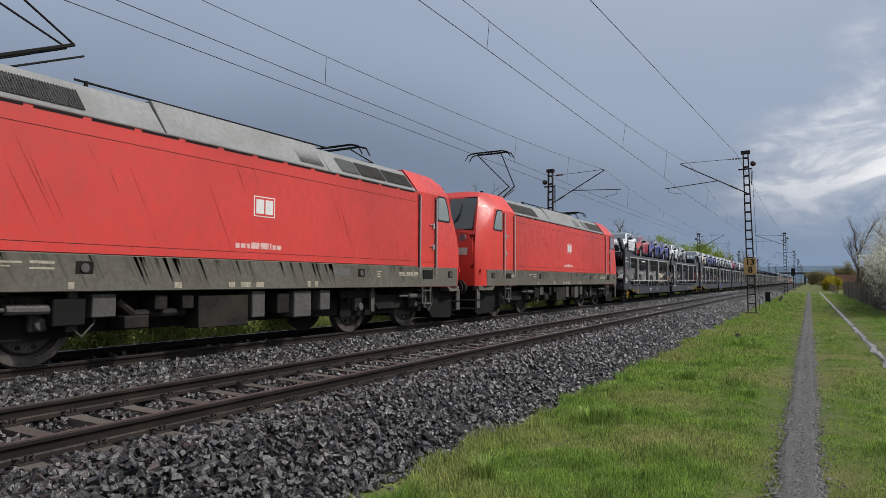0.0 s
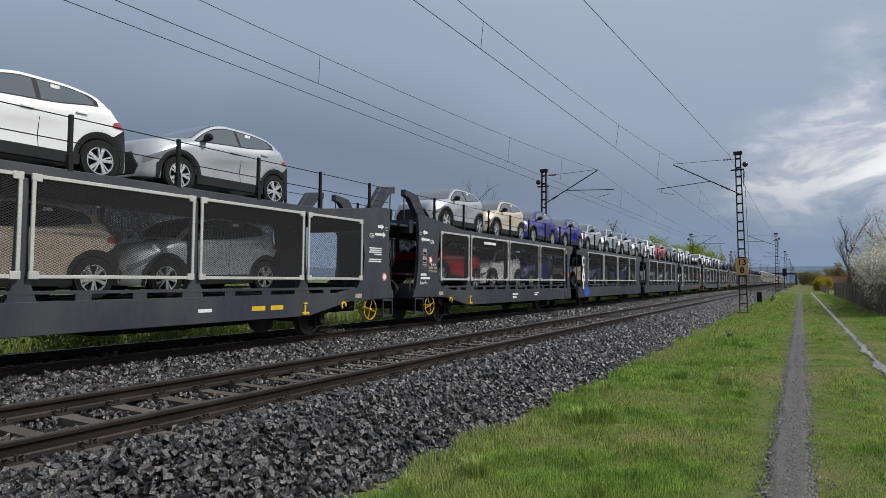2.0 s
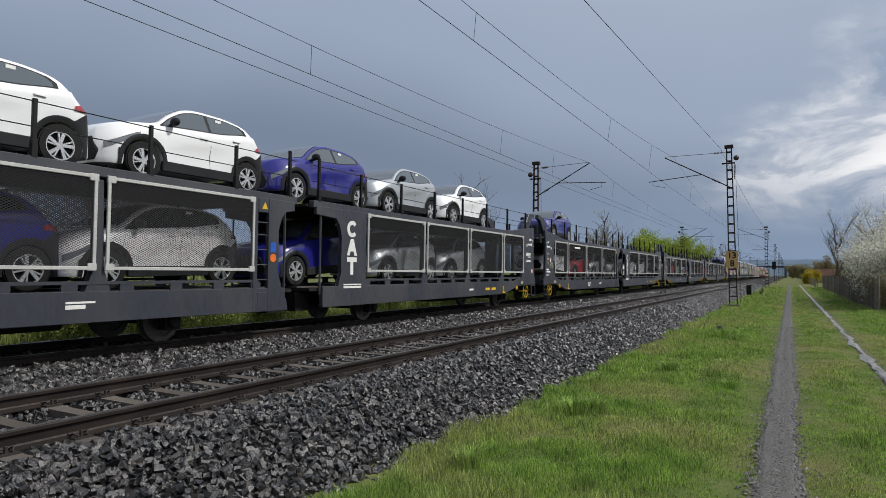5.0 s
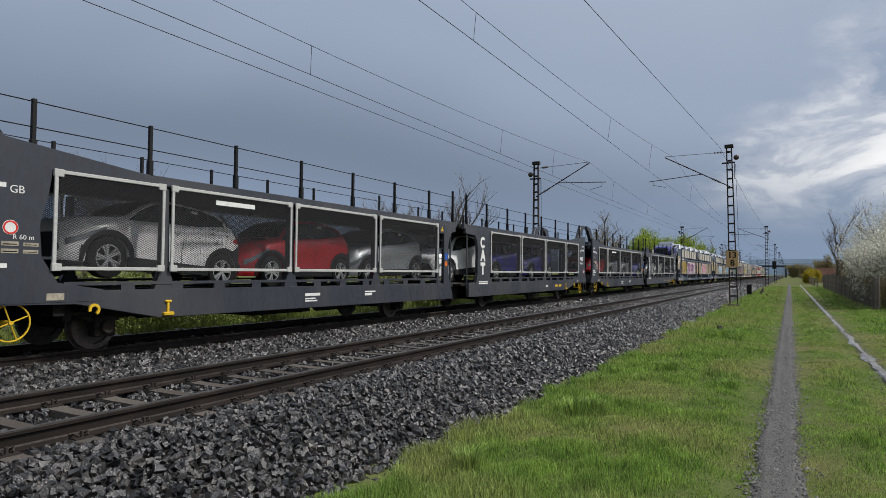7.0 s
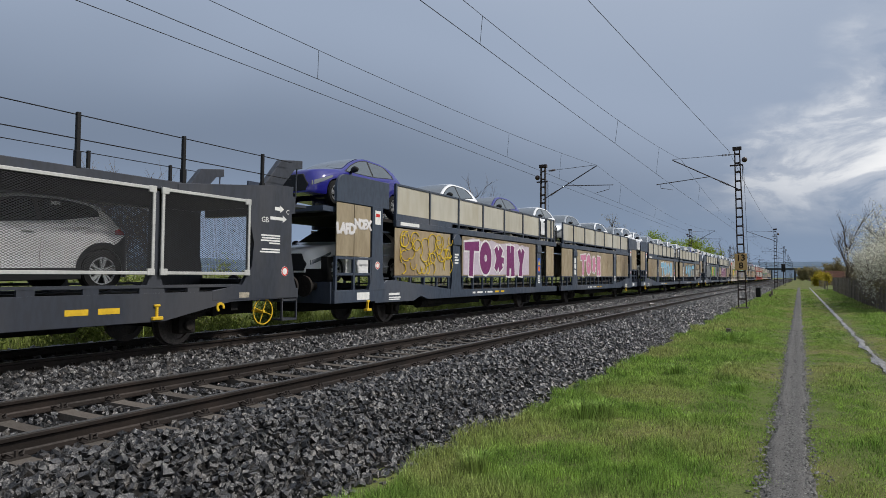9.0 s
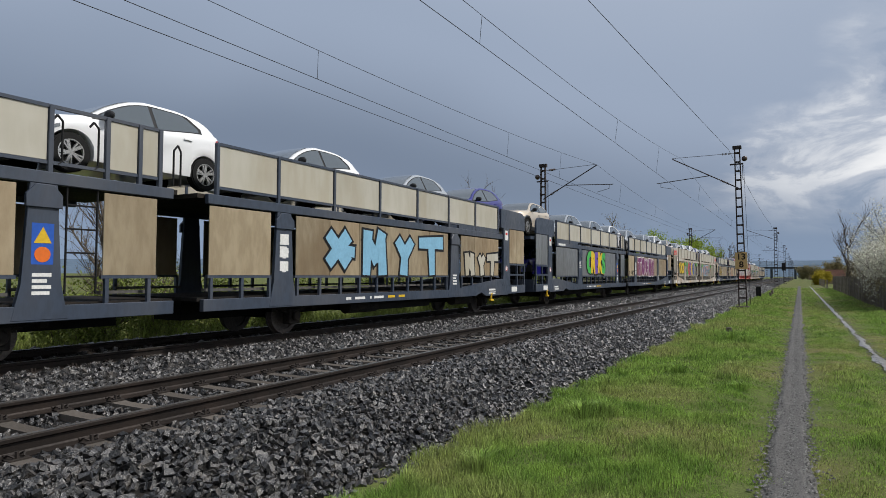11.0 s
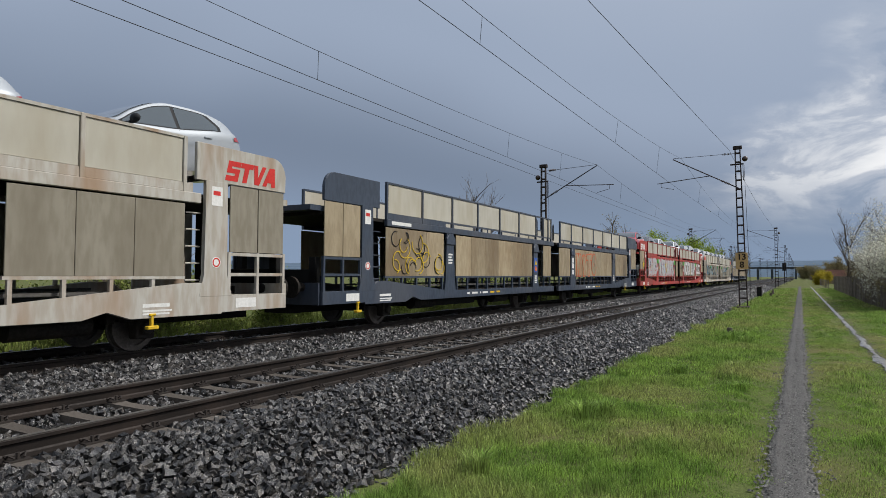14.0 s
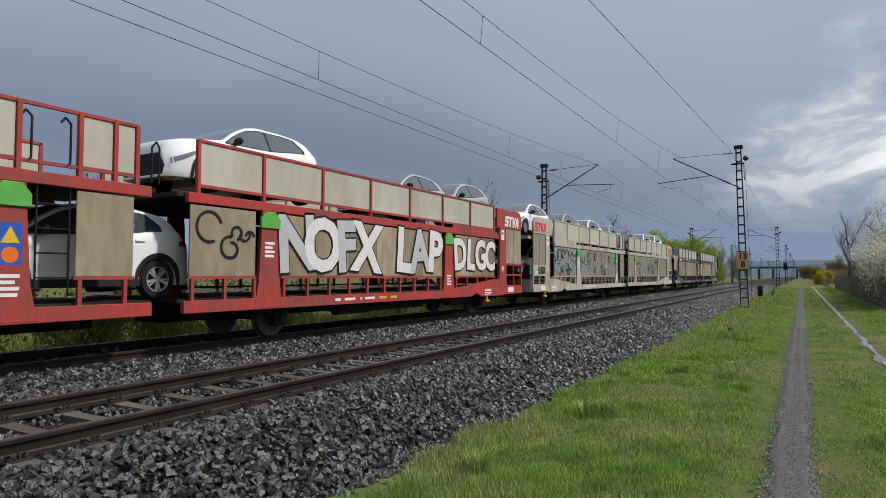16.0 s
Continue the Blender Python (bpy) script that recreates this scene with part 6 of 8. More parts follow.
    # roof gear
    for y, up in ((5.0, pantograph_up), (14.3, False)):
        pan = bmesh.new()
        d = 1 if y < 9 else -1
        z0 = 4.42
        if up:
            knee, head = (y + 1.5, 5.2), (y - 0.75, 6.18)
            for sx in (-1, 1):
                rod(pan, (sx * 0.18, y + d * 0.0 - 0.2, z0), (sx * 0.12, knee[0], knee[1]), 0.032, sides=6)
                rod(pan, (sx * 0.12, knee[0], knee[1]), (sx * 0.5, head[0], head[1]), 0.02, sides=6)
            rod(pan, (0, y + 0.2, z0), (0, knee[0] + 0.25, knee[1] - 0.1), 0.018, sides=6)
            hy, hz = head
        else:
            for sx in (-1, 1):
                rod(pan, (sx * 0.2, y - 0.9, z0 + 0.05), (sx * 0.15, y + 0.9, z0 + 0.12), 0.03, sides=6)
                rod(pan, (sx * 0.15, y + 0.9, z0 + 0.15), (sx * 0.45, y - 0.5, z0 + 0.24), 0.02, sides=6)
            hy, hz = y - 0.55, z0 + 0.26
        for dy in (-0.17, 0.17):
            rod(pan, (-0.62, hy + dy, hz + 0.06), (0.62, hy + dy, hz + 0.06), 0.03, sides=6)
            for sx in (-1, 1):
                rod(pan, (sx * 0.62, hy + dy, hz + 0.06), (sx * 0.85, hy + dy, hz + 0.0), 0.025, sides=6)
                rod(pan, (sx * 0.85, hy + dy, hz), (sx * 0.97, hy + dy, hz - 0.2), 0.02, sides=6)
        rod(pan, (-0.5, hy, hz), (0.5, hy, hz), 0.02, sides=6)
        part("pantograph", pan, M["black"], loco, "raised black single-arm pantograph" if up else "folded black pantograph")
        for sx in (-1, 1):
            for dy in (-0.6, 0.6):
                bm = bmesh.new()
                rod(bm, (sx * 0.45, y + dy, 4.28), (sx * 0.45, y + dy, 4.42), 0.06, 0.04, sides=8)
                part("roof_insulator", bm, M["insulator"], loco)
    bm = bmesh.new()
    rod(bm, (0.5, 6.3, 4.5), (0.5, 12.8, 4.52), 0.02, sides=6)
    for y in (6.5, 8.2, 10.0, 11.8):
        rod(bm, (0.5, y, 4.3), (0.5, y, 4.52), 0.05, 0.03, sides=8)
    part("roof_conductor", bm, M["black"], loco)
    bm = bmesh.new()
    rod(bm, (0.8, 1.9, 4.33), (0.8, 1.9, 4.41), 0.05, sides=10)
    part("roof_horn", bm, M["black"], loco)
    # the drawn lengths are brought to the true length over buffers, wheels stay round
    wheels = [w for w, _ in LOCO_WHEELS if w.parent == loco]
    for ob in loco.children_recursive:
        if ob.parent in wheels:
            continue
        ob.location.y *= LOCO_LENGTH
        if ob.type == "MESH" and ob not in wheels:
            ob.data.transform(Matrix.Diagonal((1, LOCO_LENGTH, 1, 1)))
    for k, (w, y) in enumerate(LOCO_WHEELS):
        if w in wheels:
            LOCO_WHEELS[k] = (w, y * LOCO_LENGTH)
    TRAIN.append((loco, 0.0, s0, 0.0, 0, 0.0))
    return loco


make_loco(-0.36, True)
make_loco(17.86, True)


# ---- car carrier wagons ----
def bars_label(parent, side, x, y, z, rows, mat, name="marking_bar", label="illegible pale marking"):
    """Unreadable lettering as plain bars: rows of (width, height), downwards."""
    for w, h in rows:
        bm = bmesh.new()
        box(bm, side * x, side * (x + 0.003), y, y + w, z - h, z)
        part(name, bm, M[mat], parent, label)
        z -= h * 1.7


def running_gear(wagon, axles, r=0.37, sides=(1,)):
    for y in axles:
        ws = new("wheelset")
        ws.parent = wagon
        ws.location = (0, y, r)
        for side in (1, -1):
            bm = bmesh.new()
            ring_x(bm, side * 0.685, side * 0.81, 0, 0, r * 0.78, r, 28)
            ring_x(bm, side * 0.665, side * 0.69, 0, 0, r * 0.78, r + 0.028, 28)
            disc_x(bm, side * 0.71, side * 0.76, 0, 0, r * 0.8, 28)
            part("wheel", bm, M["wheel"], ws, "grimy steel wheel", smooth=40)
        bm = bmesh.new()
        disc_x(bm, -0.7, 0.7, 0, 0, 0.085, 12)
        part("axle", bm, M["bogie"], ws)
        for side in sides:
            bm = bmesh.new()
            box(bm, side * 0.9, side * 1.12, y - 0.17, y + 0.17, 0.22, 0.56)
            disc_x(bm, side * 1.1, side * 1.2, y, r, 0.11, 14)
            part("axle_box", bm, M["bogie"], wagon, bevel=0.02)
            bm = bmesh.new()
            for k in range(5):
                box(bm, side * 0.95, side * 1.06, y - 0.62 + 0.09 * k, y + 0.62 - 0.09 * k, 0.60 - 0.035 * k, 0.63 - 0.035 * k)
            box(bm, side * 0.93, side * 1.1, y - 0.68, y - 0.56, 0.5, 0.8)
            box(bm, side * 0.93, side * 1.1, y + 0.56, y + 0.68, 0.5, 0.8)
            part("leaf_spring", bm, M["bogie"], wagon)


def buffers(wagon, y, turn):
    for sx in (-1, 1):
        bm = bmesh.new()
        rod(bm, (sx * 0.875, 0.05, 1.02), (sx * 0.875, 0.6, 1.02), 0.1, sides=12)
        rod(bm, (sx * 0.875, 0.0, 1.02), (sx * 0.875, 0.06, 1.02), 0.24, sides=18)
        if turn:
            bm.transform(pose(0, y, 0, 0, 0, 180))
        part("buffer", bm, M["bogie"], wagon, "black buffer", smooth=40)
    bm = bmesh.new()
    box(bm, -0.07, 0.07, 0.05, 0.7, 0.9, 1.05)
    rod(bm, (-0.16, 0.45, 0.98), (0.16, 0.45, 0.98), 0.04, sides=8)
    if turn:
        bm.transform(pose(0, y, 0, 0, 0, 180))
    part("coupling", bm, M["bogie"], wagon)


def hook(wagon, side, y, z, mat="yellow"):
    bm = bmesh.new()
    box(bm, side * 1.40, side * 1.47, y - 0.025, y + 0.025, z - 0.05, z + 0.14)
    box(bm, side * 1.40, side * 1.50, y - 0.1, y + 0.1, z - 0.1, z - 0.04)
    box(bm, side * 1.42, side * 1.48, y - 0.06, y + 0.06, z + 0.12, z + 0.16)
    part("lashing_hook", bm, M[mat], wagon, "yellow lashing hook", bevel=0.01)


NET = {}


def net_mesh(w, h, t):
    """Expanded metal: two families of slanting strands."""
    key = (round(w, 2), round(h, 2), t)
    if key in NET:
        return NET[key]
    verts, faces = [], []
    pitch, slope = 0.066, 0.55
    for fam in (1, -1):
        c = -h / slope
        while c < w + h / slope:
            pts = []
            for z in (0.0, h):
                pts.append((c + fam * z / slope if fam > 0 else c + (h - z) / slope - 0 * h, z))
            (y0, z0), (y1, z1) = pts
            dy, dz = y1 - y0, z1 - z0
            a, b = 0.0, 1.0
            f0, f1 = sorted(((0 - y0) / dy, (w - y0) / dy))
            a, b = max(a, f0), min(b, f1)
            if b - a > 0.01:
                p, q = (y0 + dy * a, z0 + dz * a), (y0 + dy * b, z0 + dz * b)
                o = len(verts)
                x = 0.002 * fam
                verts += [(x, p[0], p[1] - t), (x, p[0], p[1] + t), (x, q[0], q[1] + t), (x, q[0], q[1] - t)]
                faces.append((o, o + 1, o + 2, o + 3))
            c += pitch
    NET[key] = fast_mesh("net", verts, faces, M["net"])
    return NET[key]


SECTION = 14.39
NET_SPANS = [(1.80, 3.63), (3.76, 6.72), (6.83, 9.82), (9.98, 13.04)]


def painted_mark(wagon, side, y, heights, r):
    """Three bold white shapes one under the other: an open ring, a notched wedge, a post with a cap."""
    d = side  # reads the same way from outside on either side
    bm = bmesh.new()
    ring_x(bm, side * 1.453, side * 1.457, y, heights[0], r * 0.52, r, 18, 40 if d > 0 else -140, 320 if d > 0 else 140)
    part("white_mark", bm, M["white_paint"], wagon, "large white painted ring mark")
    bm = bmesh.new()
    z = heights[1]
    plate(bm, [(y - r, z - r), (y - 0.28 * r, z + r), (y + 0.28 * r, z + r), (y + r, z - r), (y + 0.45 * r, z - r), (y + 0.3 * r, z - 0.5 * r), (y - 0.3 * r, z - 0.5 * r), (y - 0.45 * r, z - r)], side * 1.453, side * 1.457)
    part("white_mark", bm, M["white_paint"], wagon, "large white painted wedge mark")
    bm = bmesh.new()
    z = heights[2]
    plate(bm, [(y - 0.28 * r, z - 1.1 * r), (y - 0.28 * r, z + 0.45 * r), (y - 0.95 * r, z + 0.45 * r), (y - 0.95 * r, z + r), (y + 0.95 * r, z + r), (y + 0.95 * r, z + 0.45 * r), (y + 0.28 * r, z + 0.45 * r), (y + 0.28 * r, z - 1.1 * r)], side * 1.453, side * 1.457)
    part("white_mark", bm, M["white_paint"], wagon, "large white painted post mark")


def make_net_section(style, empty, mark=False):
    """Half of an articulated two-deck wagon with wire-net sides. Its coupled end is at y = 0, its joint at y = SECTION; style 'slot' has a ladder slot
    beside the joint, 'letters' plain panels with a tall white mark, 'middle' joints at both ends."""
    wagon = new("car_carrier_wagon")
    tagged(wagon, "anthracite car carrier wagon with wire-net sides and %s upper deck" % ("empty" if empty else "loaded"), "railway wagon", "net-sided car carrier wagons")
    P = M["wag_black"]
    near = -1 if style == "letters" else 1
    e = 0.02 if style == "letters" else 0.0  # reach of the coupled end
    spans = {"slot": NET_SPANS, "letters": [(1.78, 3.72), (3.84, 6.52), (6.64, 9.34), (9.46, 12.28)], "middle": [(1.92, 4.78), (4.90, 7.76), (7.88, 10.60), (10.72, 12.40)]}[style]
    middle = style == "middle"
    L = SECTION
    for side in (1, -1):
        bm = bmesh.new()
        if middle:
            plate(bm, [(0.45, 0.47), (0.45, 0.97), (L - 0.45, 0.97), (L - 0.45, 0.47)], side * 1.33, side * 1.45)
        else:
            plate(bm, [(0.38, 0.80), (0.38, 1.0), (2.4, 0.97), (L - 0.45, 0.93), (L - 0.45, 0.46), (3.6, 0.49), (2.2, 0.78)], side * 1.33, side * 1.447)
        part("side_sill", bm, P, wagon, bevel=0.008)
        bm = bmesh.new()
        box(bm, side * 1.40, side * 1.44, 2.0, 13.2, 1.05, 1.10)
        y = 2.1
        while y < 13.2:
            box(bm, side * 1.395, side * 1.435, y - 0.12, y + 0.12, 0.9, 1.06)
            y += 0.92
        part("deck_rail", bm, P, wagon)
        for a, b in zip(spans, spans[1:]):
            bm = bmesh.new()
            y = (a[1] + b[0]) / 2
            plate(bm, [(y - 0.28, 0.75), (y - 0.07, 1.3), (y - 0.05, 2.66), (y + 0.05, 2.66), (y + 0.07, 1.3), (y + 0.28, 0.75)], side * 1.30, side * 1.43)
            part("side_post", bm, P, wagon, bevel=0.008)
        for a, b in spans:
            z0, z1 = 1.27, 2.72
            bm = bmesh.new()
            for q in ((a, a + 0.055, z0, z1), (b - 0.055, b, z0, z1), (a, b, z0, z0 + 0.055), (a, b, z1 - 0.055, z1)):
                box(bm, side * 1.455, side * 1.49, *q)
            for yy, zz in ((a, z0), (b, z0), (a, z1), (b, z1)):
                box(bm, side * 1.453, side * 1.494, yy - 0.01 if yy == a else yy - 0.13, yy + 0.13 if yy == a else yy + 0.01, zz - 0.01 if zz == z0 else zz - 0.1, zz + 0.1 if zz == z0 else zz + 0.01)
            fr = part("net_frame", bm, M["frame_grey"], wagon, "pale galvanised frame", bevel=0.006)
            same_part("net", net_mesh(b - a - 0.1, z1 - z0 - 0.1, 0.0042 if side == near else 0.0105), fr, pose(side * 1.47, a + 0.05, z0 + 0.05))["label"] = "dark wire net"
        ends = [0, 1] if not middle else [1, 1]
        for q, kind in enumerate(ends):
            flip = middle and q == 0
            T = pose(0, L, 0, 0, 0, 180) if flip else Matrix.Identity(4)
            if kind == 0:
                bm = bmesh.new()
                plate(bm, [(py + e * (py < 3.0), pz) for py, pz in [(0.35, 0.80), (0.50, 1.15), (0.60, 1.7), (0.60, 2.6), (0.55, 3.12), (0.78, 3.12), (3.4, 2.84), (3.4, 2.72), (1.78, 2.72), (1.74, 2.3), (1.62, 1.9), (1.66, 1.45), (1.9, 1.08), (2.6, 0.98), (2.6, 0.80)]], side * 1.36, side * 1.452)
                part("end_panel", bm, P, wagon, "anthracite end panel with white markings", bevel=0.01)
                bm = bmesh.new()
                plate(bm, [(py + e, pz) for py, pz in [(0.12, 3.76), (0.12, 3.58), (0.36, 3.55), (0.86, 2.98), (1.40, 2.90), (0.76, 3.68)]], side * 1.14, side * 1.30)
                part("ramp_arm", bm, P, wagon, "folded loading ramp arm", bevel=0.012)
                bm = bmesh.new()
                rod(bm, (side * 1.2, 0.2 + e, 3.58), (side * 1.2, 0.22 + e, 2.95), 0.016, sides=6)
                part("ramp_strut", bm, P, wagon)
            else:
                slot = style == "slot"
                bm = bmesh.new()
                if slot:
                    plate(bm, [(13.05, 0.46), (13.05, 2.74), (13.16, 2.74), (13.16, 0.46)], side * 1.36, side * 1.452)
                    plate(bm, [(13.17, 0.46), (13.17, 0.85), (13.44, 0.85), (13.44, 0.46)], side * 1.36, side * 1.4515)
                    plate(bm, [(13.17, 2.45), (13.17, 2.74), (13.44, 2.74), (13.44, 2.45)], side * 1.36, side * 1.4515)
                    for z in (1.1, 1.4, 1.7, 2.0, 2.25):
                        rod(bm, (side * 1.42, 13.15, z), (side * 1.42, 13.46, z), 0.014, sides=5)
                y0 = 13.45 if slot else 12.30 if style == "letters" else 12.47
                yi = 13.72 if slot else 13.28 if flip or style == "letters" else 13.55
                plate(bm, [(y0, 0.46), (y0, 2.74), (14.2, 2.74), (14.2, 2.55), (yi + 0.22, 2.52), (yi + 0.08, 2.36), (yi, 2.1), (yi + 0.02, 1.55), (yi, 1.25), (yi + 0.12, 0.92), (yi + 0.28, 0.66), (yi + 0.32, 0.46)], side * 1.36, side * 1.453)
                bm.transform(T)
                part("joint_panel", bm, P, wagon, "chamfered anthracite panel at the joint", bevel=0.008)
                bm = bmesh.new()
                rod(bm, (side * 1.38, 13.98, 0.75), (side * 1.38, 13.98, 2.6), 0.025, sides=6)
                bm.transform(T)
                part("joint_post", bm, P, wagon)
    # decks and underframe
    bm = bmesh.new()
    box(bm, -1.33, 1.33, 0.45, L - 0.12, 0.83, 0.90)
    part("lower_deck", bm, M["bogie"], wagon, "grimy lower deck")
    for side in (1, -1):
        bm = bmesh.new()
        box(bm, side * 0.55, side * 0.95, 0.5, L - 0.15, 0.90, 0.925)
        part("wheel_track", bm, M["bogie_light"], wagon)
    bm = bmesh.new()
    z = 2.86
    box(bm, -1.30, 1.30, 0.75, L - 0.02, 2.72, 2.78)
    part("upper_deck", bm, M["bogie"], wagon, "ribbed upper deck")
    for side in (1, -1):
        bm = bmesh.new()
        box(bm, side * 1.30, side * 1.44, 0.8, L - 0.1, 2.70, 2.86)
        part("deck_edge", bm, P, wagon, bevel=0.01)
    bm = bmesh.new()
    box(bm, -0.35, 0.35, 0.6, L - 0.1, 0.45, 0.83)
    for y in (2.0, 5.5, 8.0, 11.0, 13.0):
        box(bm, -1.33, 1.33, y - 0.08, y + 0.08, 0.6, 0.83)
    box(bm, -0.9, 0.9, 6.2, 8.0, 0.35, 0.6)
    part("underframe", bm, M["black"], wagon)
    bm = bmesh.new()
    rod(bm, (-0.55, 4.6, 0.5), (-0.55, 6.2, 0.5), 0.17, sides=14)
    part("air_tank", bm, M["bogie"], wagon)
    bm = bmesh.new()
    rod(bm, (0.75, 8.4, 0.48), (0.75, 9.7, 0.48), 0.15, sides=14)
    part("air_tank", bm, M["bogie"], wagon)
    bm = bmesh.new()
    box(bm, -1.0, 1.0, L - 0.5, L - 0.05, 0.38, 0.8)
    part("joint_beam", bm, M["black"], wagon)
    if not middle:
        bm = bmesh.new()
        box(bm, -1.25, 1.25, -0.05, 0.75, 2.74, 2.80)
        box(bm, -1.3, 1.3, 0.35, 0.55, 2.58, 2.95)
        part("ramp_plate", bm, P, wagon, "folding ramp plate at the upper deck")
        bm = bmesh.new()
        box(bm, -1.3, 1.3, 0.38, 0.62, 0.78, 1.18)
        part("headstock", bm, P, wagon)
        buffers(wagon, 0, False)
        for side in (1, -1):
            if side != near:
                continue
            hw = bmesh.new()
            ring_x(hw, side * 1.38, side * 1.40, 1.32, 0.55, 0.243, 0.262, 24)
            for k in range(4):
                a = radians(90 * k + 20)
                rod(hw, (side * 1.39, 1.32, 0.55), (side * 1.39, 1.32 + 0.25 * math.cos(a), 0.55 + 0.25 * math.sin(a)), 0.010, sides=5)
            rod(hw, (side * 1.1, 1.32, 0.55), (side * 1.42, 1.32, 0.55), 0.03, sides=8)
            part("brake_wheel", hw, M["yellow"], wagon, "yellow hand brake wheel")
            bm = bmesh.new()
            for z0 in (0.34, 0.74):
                box(bm, side * 1.2, side * 1.46, 0.42, 0.86, z0, z0 + 0.04)
            for yy in (0.42, 0.84):
                box(bm, side * 1.42, side * 1.46, yy, yy + 0.03, 0.34, 0.8)
            part("footstep", bm, P, wagon)
            bm = bmesh.new()
            ring_x(bm, side * 1.45, side * 1.48, 2.45, 0.68, 0.05, 0.09, 14, -60, 200)
            part("lifting_eye", bm, M["yellow"], wagon, "yellow lifting eye")
            hook(wagon, side, 3.75, 0.62)
            d = 0.0 if style == "slot" else 0.05
            for z, tip, ln, hh in ((2.62, 0.80, 0.26, 0.035), (2.42, 0.72, 0.46, 0.032)):
                bm = bmesh.new()
                plate(bm, [(tip + d, z), (tip + d + 0.11, z + 0.075), (tip + d + 0.11, z + hh), (tip + d + ln, z + hh), (tip + d + ln, z - hh), (tip + d + 0.11, z - hh), (tip + d + 0.11, z - 0.075)], side * 1.452, side * 1.4555)
                part("arrow_mark", bm, M["white_paint"], wagon, "white painted arrow")
            writing("class_letters", "GB", 0.11, M["white_paint"], wagon, pose(side * 1.455, 1.32 + d, 2.37, 90, 0, 90 * side), "white letters GB")
            writing("class_letters", "C", 0.10, M["white_paint"], wagon, pose(side * 1.455, 0.69 + d, 2.57, 90, 0, 90 * side), "white letter C")
            if style != "slot":
                bars_label(wagon, side, 1.452, 0.95, 2.08, [(0.52, 0.03), (0.5, 0.03), (0.53, 0.03), (0.3, 0.03)], "white_paint")
                bars_label(wagon, side, 1.452, 0.95, 1.80, [(0.5, 0.03), (0.54, 0.03)], "white_paint")
            if style == "slot":
                writing("speed_letters", "Laaefrs", 0.10, M["white_paint"], wagon, pose(side * 1.455, 0.88, 1.20, 90, 0, 90 * side), "white class letters")
                writing("radius_letters", "R 60 m", 0.07, M["white_paint"], wagon, pose(side * 1.455, 1.42, 1.72, 90, 0, 90 * side), "white letters R 60 m")
            for q in ((0.82, 1.02, 1.98, 2.16), (0.82, 1.02, 1.76, 1.94), (0.82, 1.02, 1.66, 1.72), (1.14, 1.36, 1.50, 1.56), (1.14, 1.36, 1.60, 1.66), (1.42, 1.62, 1.60, 1.65), (1.42, 1.62, 1.50, 1.55)) if style == "slot" else ():
                bm = bmesh.new()
                box(bm, side * 1.452, side * 1.4555, *q)
                plate_ob = part("data_plate", bm, M["worn_cream"], wagon, "white stencilled data box")
                bm = bmesh.new()
                box(bm, side * 1.4555, side * 1.4565, q[0] + 0.02, q[1] - 0.02, q[2] + 0.015, (q[2] + q[3]) / 2)
                part("data_field", bm, M["black"], plate_ob)
            for w, z in ((0.3, 1.40), (0.5, 1.30)) if style == "slot" else ():
                bm = bmesh.new()
                box(bm, side * 1.452, side * 1.4555, 0.72, 0.72 + w, z, z + 0.06)
                part("number_bar", bm, M["white_paint"], wagon, "white number bar")
            bm = bmesh.new()
            disc_x(bm, side * 1.452, side * 1.456, 1.25 if style == "slot" else 0.80, 1.85 if style == "slot" else 1.35, 0.10, 18)
            part("round_label", bm, M["white_paint"], wagon, "round white and red label")
            bm = bmesh.new()
            ring_x(bm, side * 1.456, side * 1.458, 1.25 if style == "slot" else 0.80, 1.85 if style == "slot" else 1.35, 0.07, 0.095, 18)
            part("label_ring", bm, M["sign_red"], wagon)
            bm = bmesh.new()
            box(bm, side * 1.452, side * 1.4555, 1.75, 2.0, 0.84, 0.94)
            part("weight_table", bm, M["worn_cream"], wagon, "pale weight table")
    for side in (near,):
        if mark:
            painted_mark(wagon, side, 1.26, (2.22, 1.67, 1.14), 0.25)
            bm = bmesh.new()
            plate(bm, [(1.42, 0.55), (1.40, 0.95), (1.55, 1.02), (1.62, 0.92), (1.78, 1.08), (1.95, 0.86), (2.2, 0.80), (2.32, 0.6), (1.9, 0.52)], side * 1.4531, side * 1.4561)
            part("spray_shape", bm, M["g_blue"], wagon, "patch of blue spray paint")
        if style == "slot":
            bm = bmesh.new()
            box(bm, side * 1.453, side * 1.457, 13.5, 13.66, 1.66, 1.86)
            part("blue_label", bm, M["sign_blue"], wagon, "blue warning label")
            bm = bmesh.new()
            disc_x(bm, side * 1.4531, side * 1.459, 13.58, 1.54, 0.085, 16)
            part("orange_label", bm, M["orange"], wagon, "round orange warning label")
            bm = bmesh.new()
            plate(bm, [(13.25, 2.52), (13.41, 2.52), (13.33, 2.66)], side * 1.4515, side * 1.456)
            part("warning_triangle", bm, M["yellow"], wagon, "yellow warning triangle")
            bars_label(wagon, side, 1.447, 7.2, 0.80, [(0.5, 0.06), (0.34, 0.03), (0.4, 0.03)], "white_paint")
            bars_label(wagon, side, 1.447, 9.4, 0.80, [(0.45, 0.03), (0.3, 0.06)], "white_paint")
            bars_label(wagon, side, 1.48, 4.7, 2.57, [(0.95, 0.085)], "white_paint", label="white lettering bar on the net")
        elif style == "letters":
            # tall white mark of three stacked shapes
            painted_mark(wagon, side, 12.89, (2.30, 1.86, 1.42), 0.20)
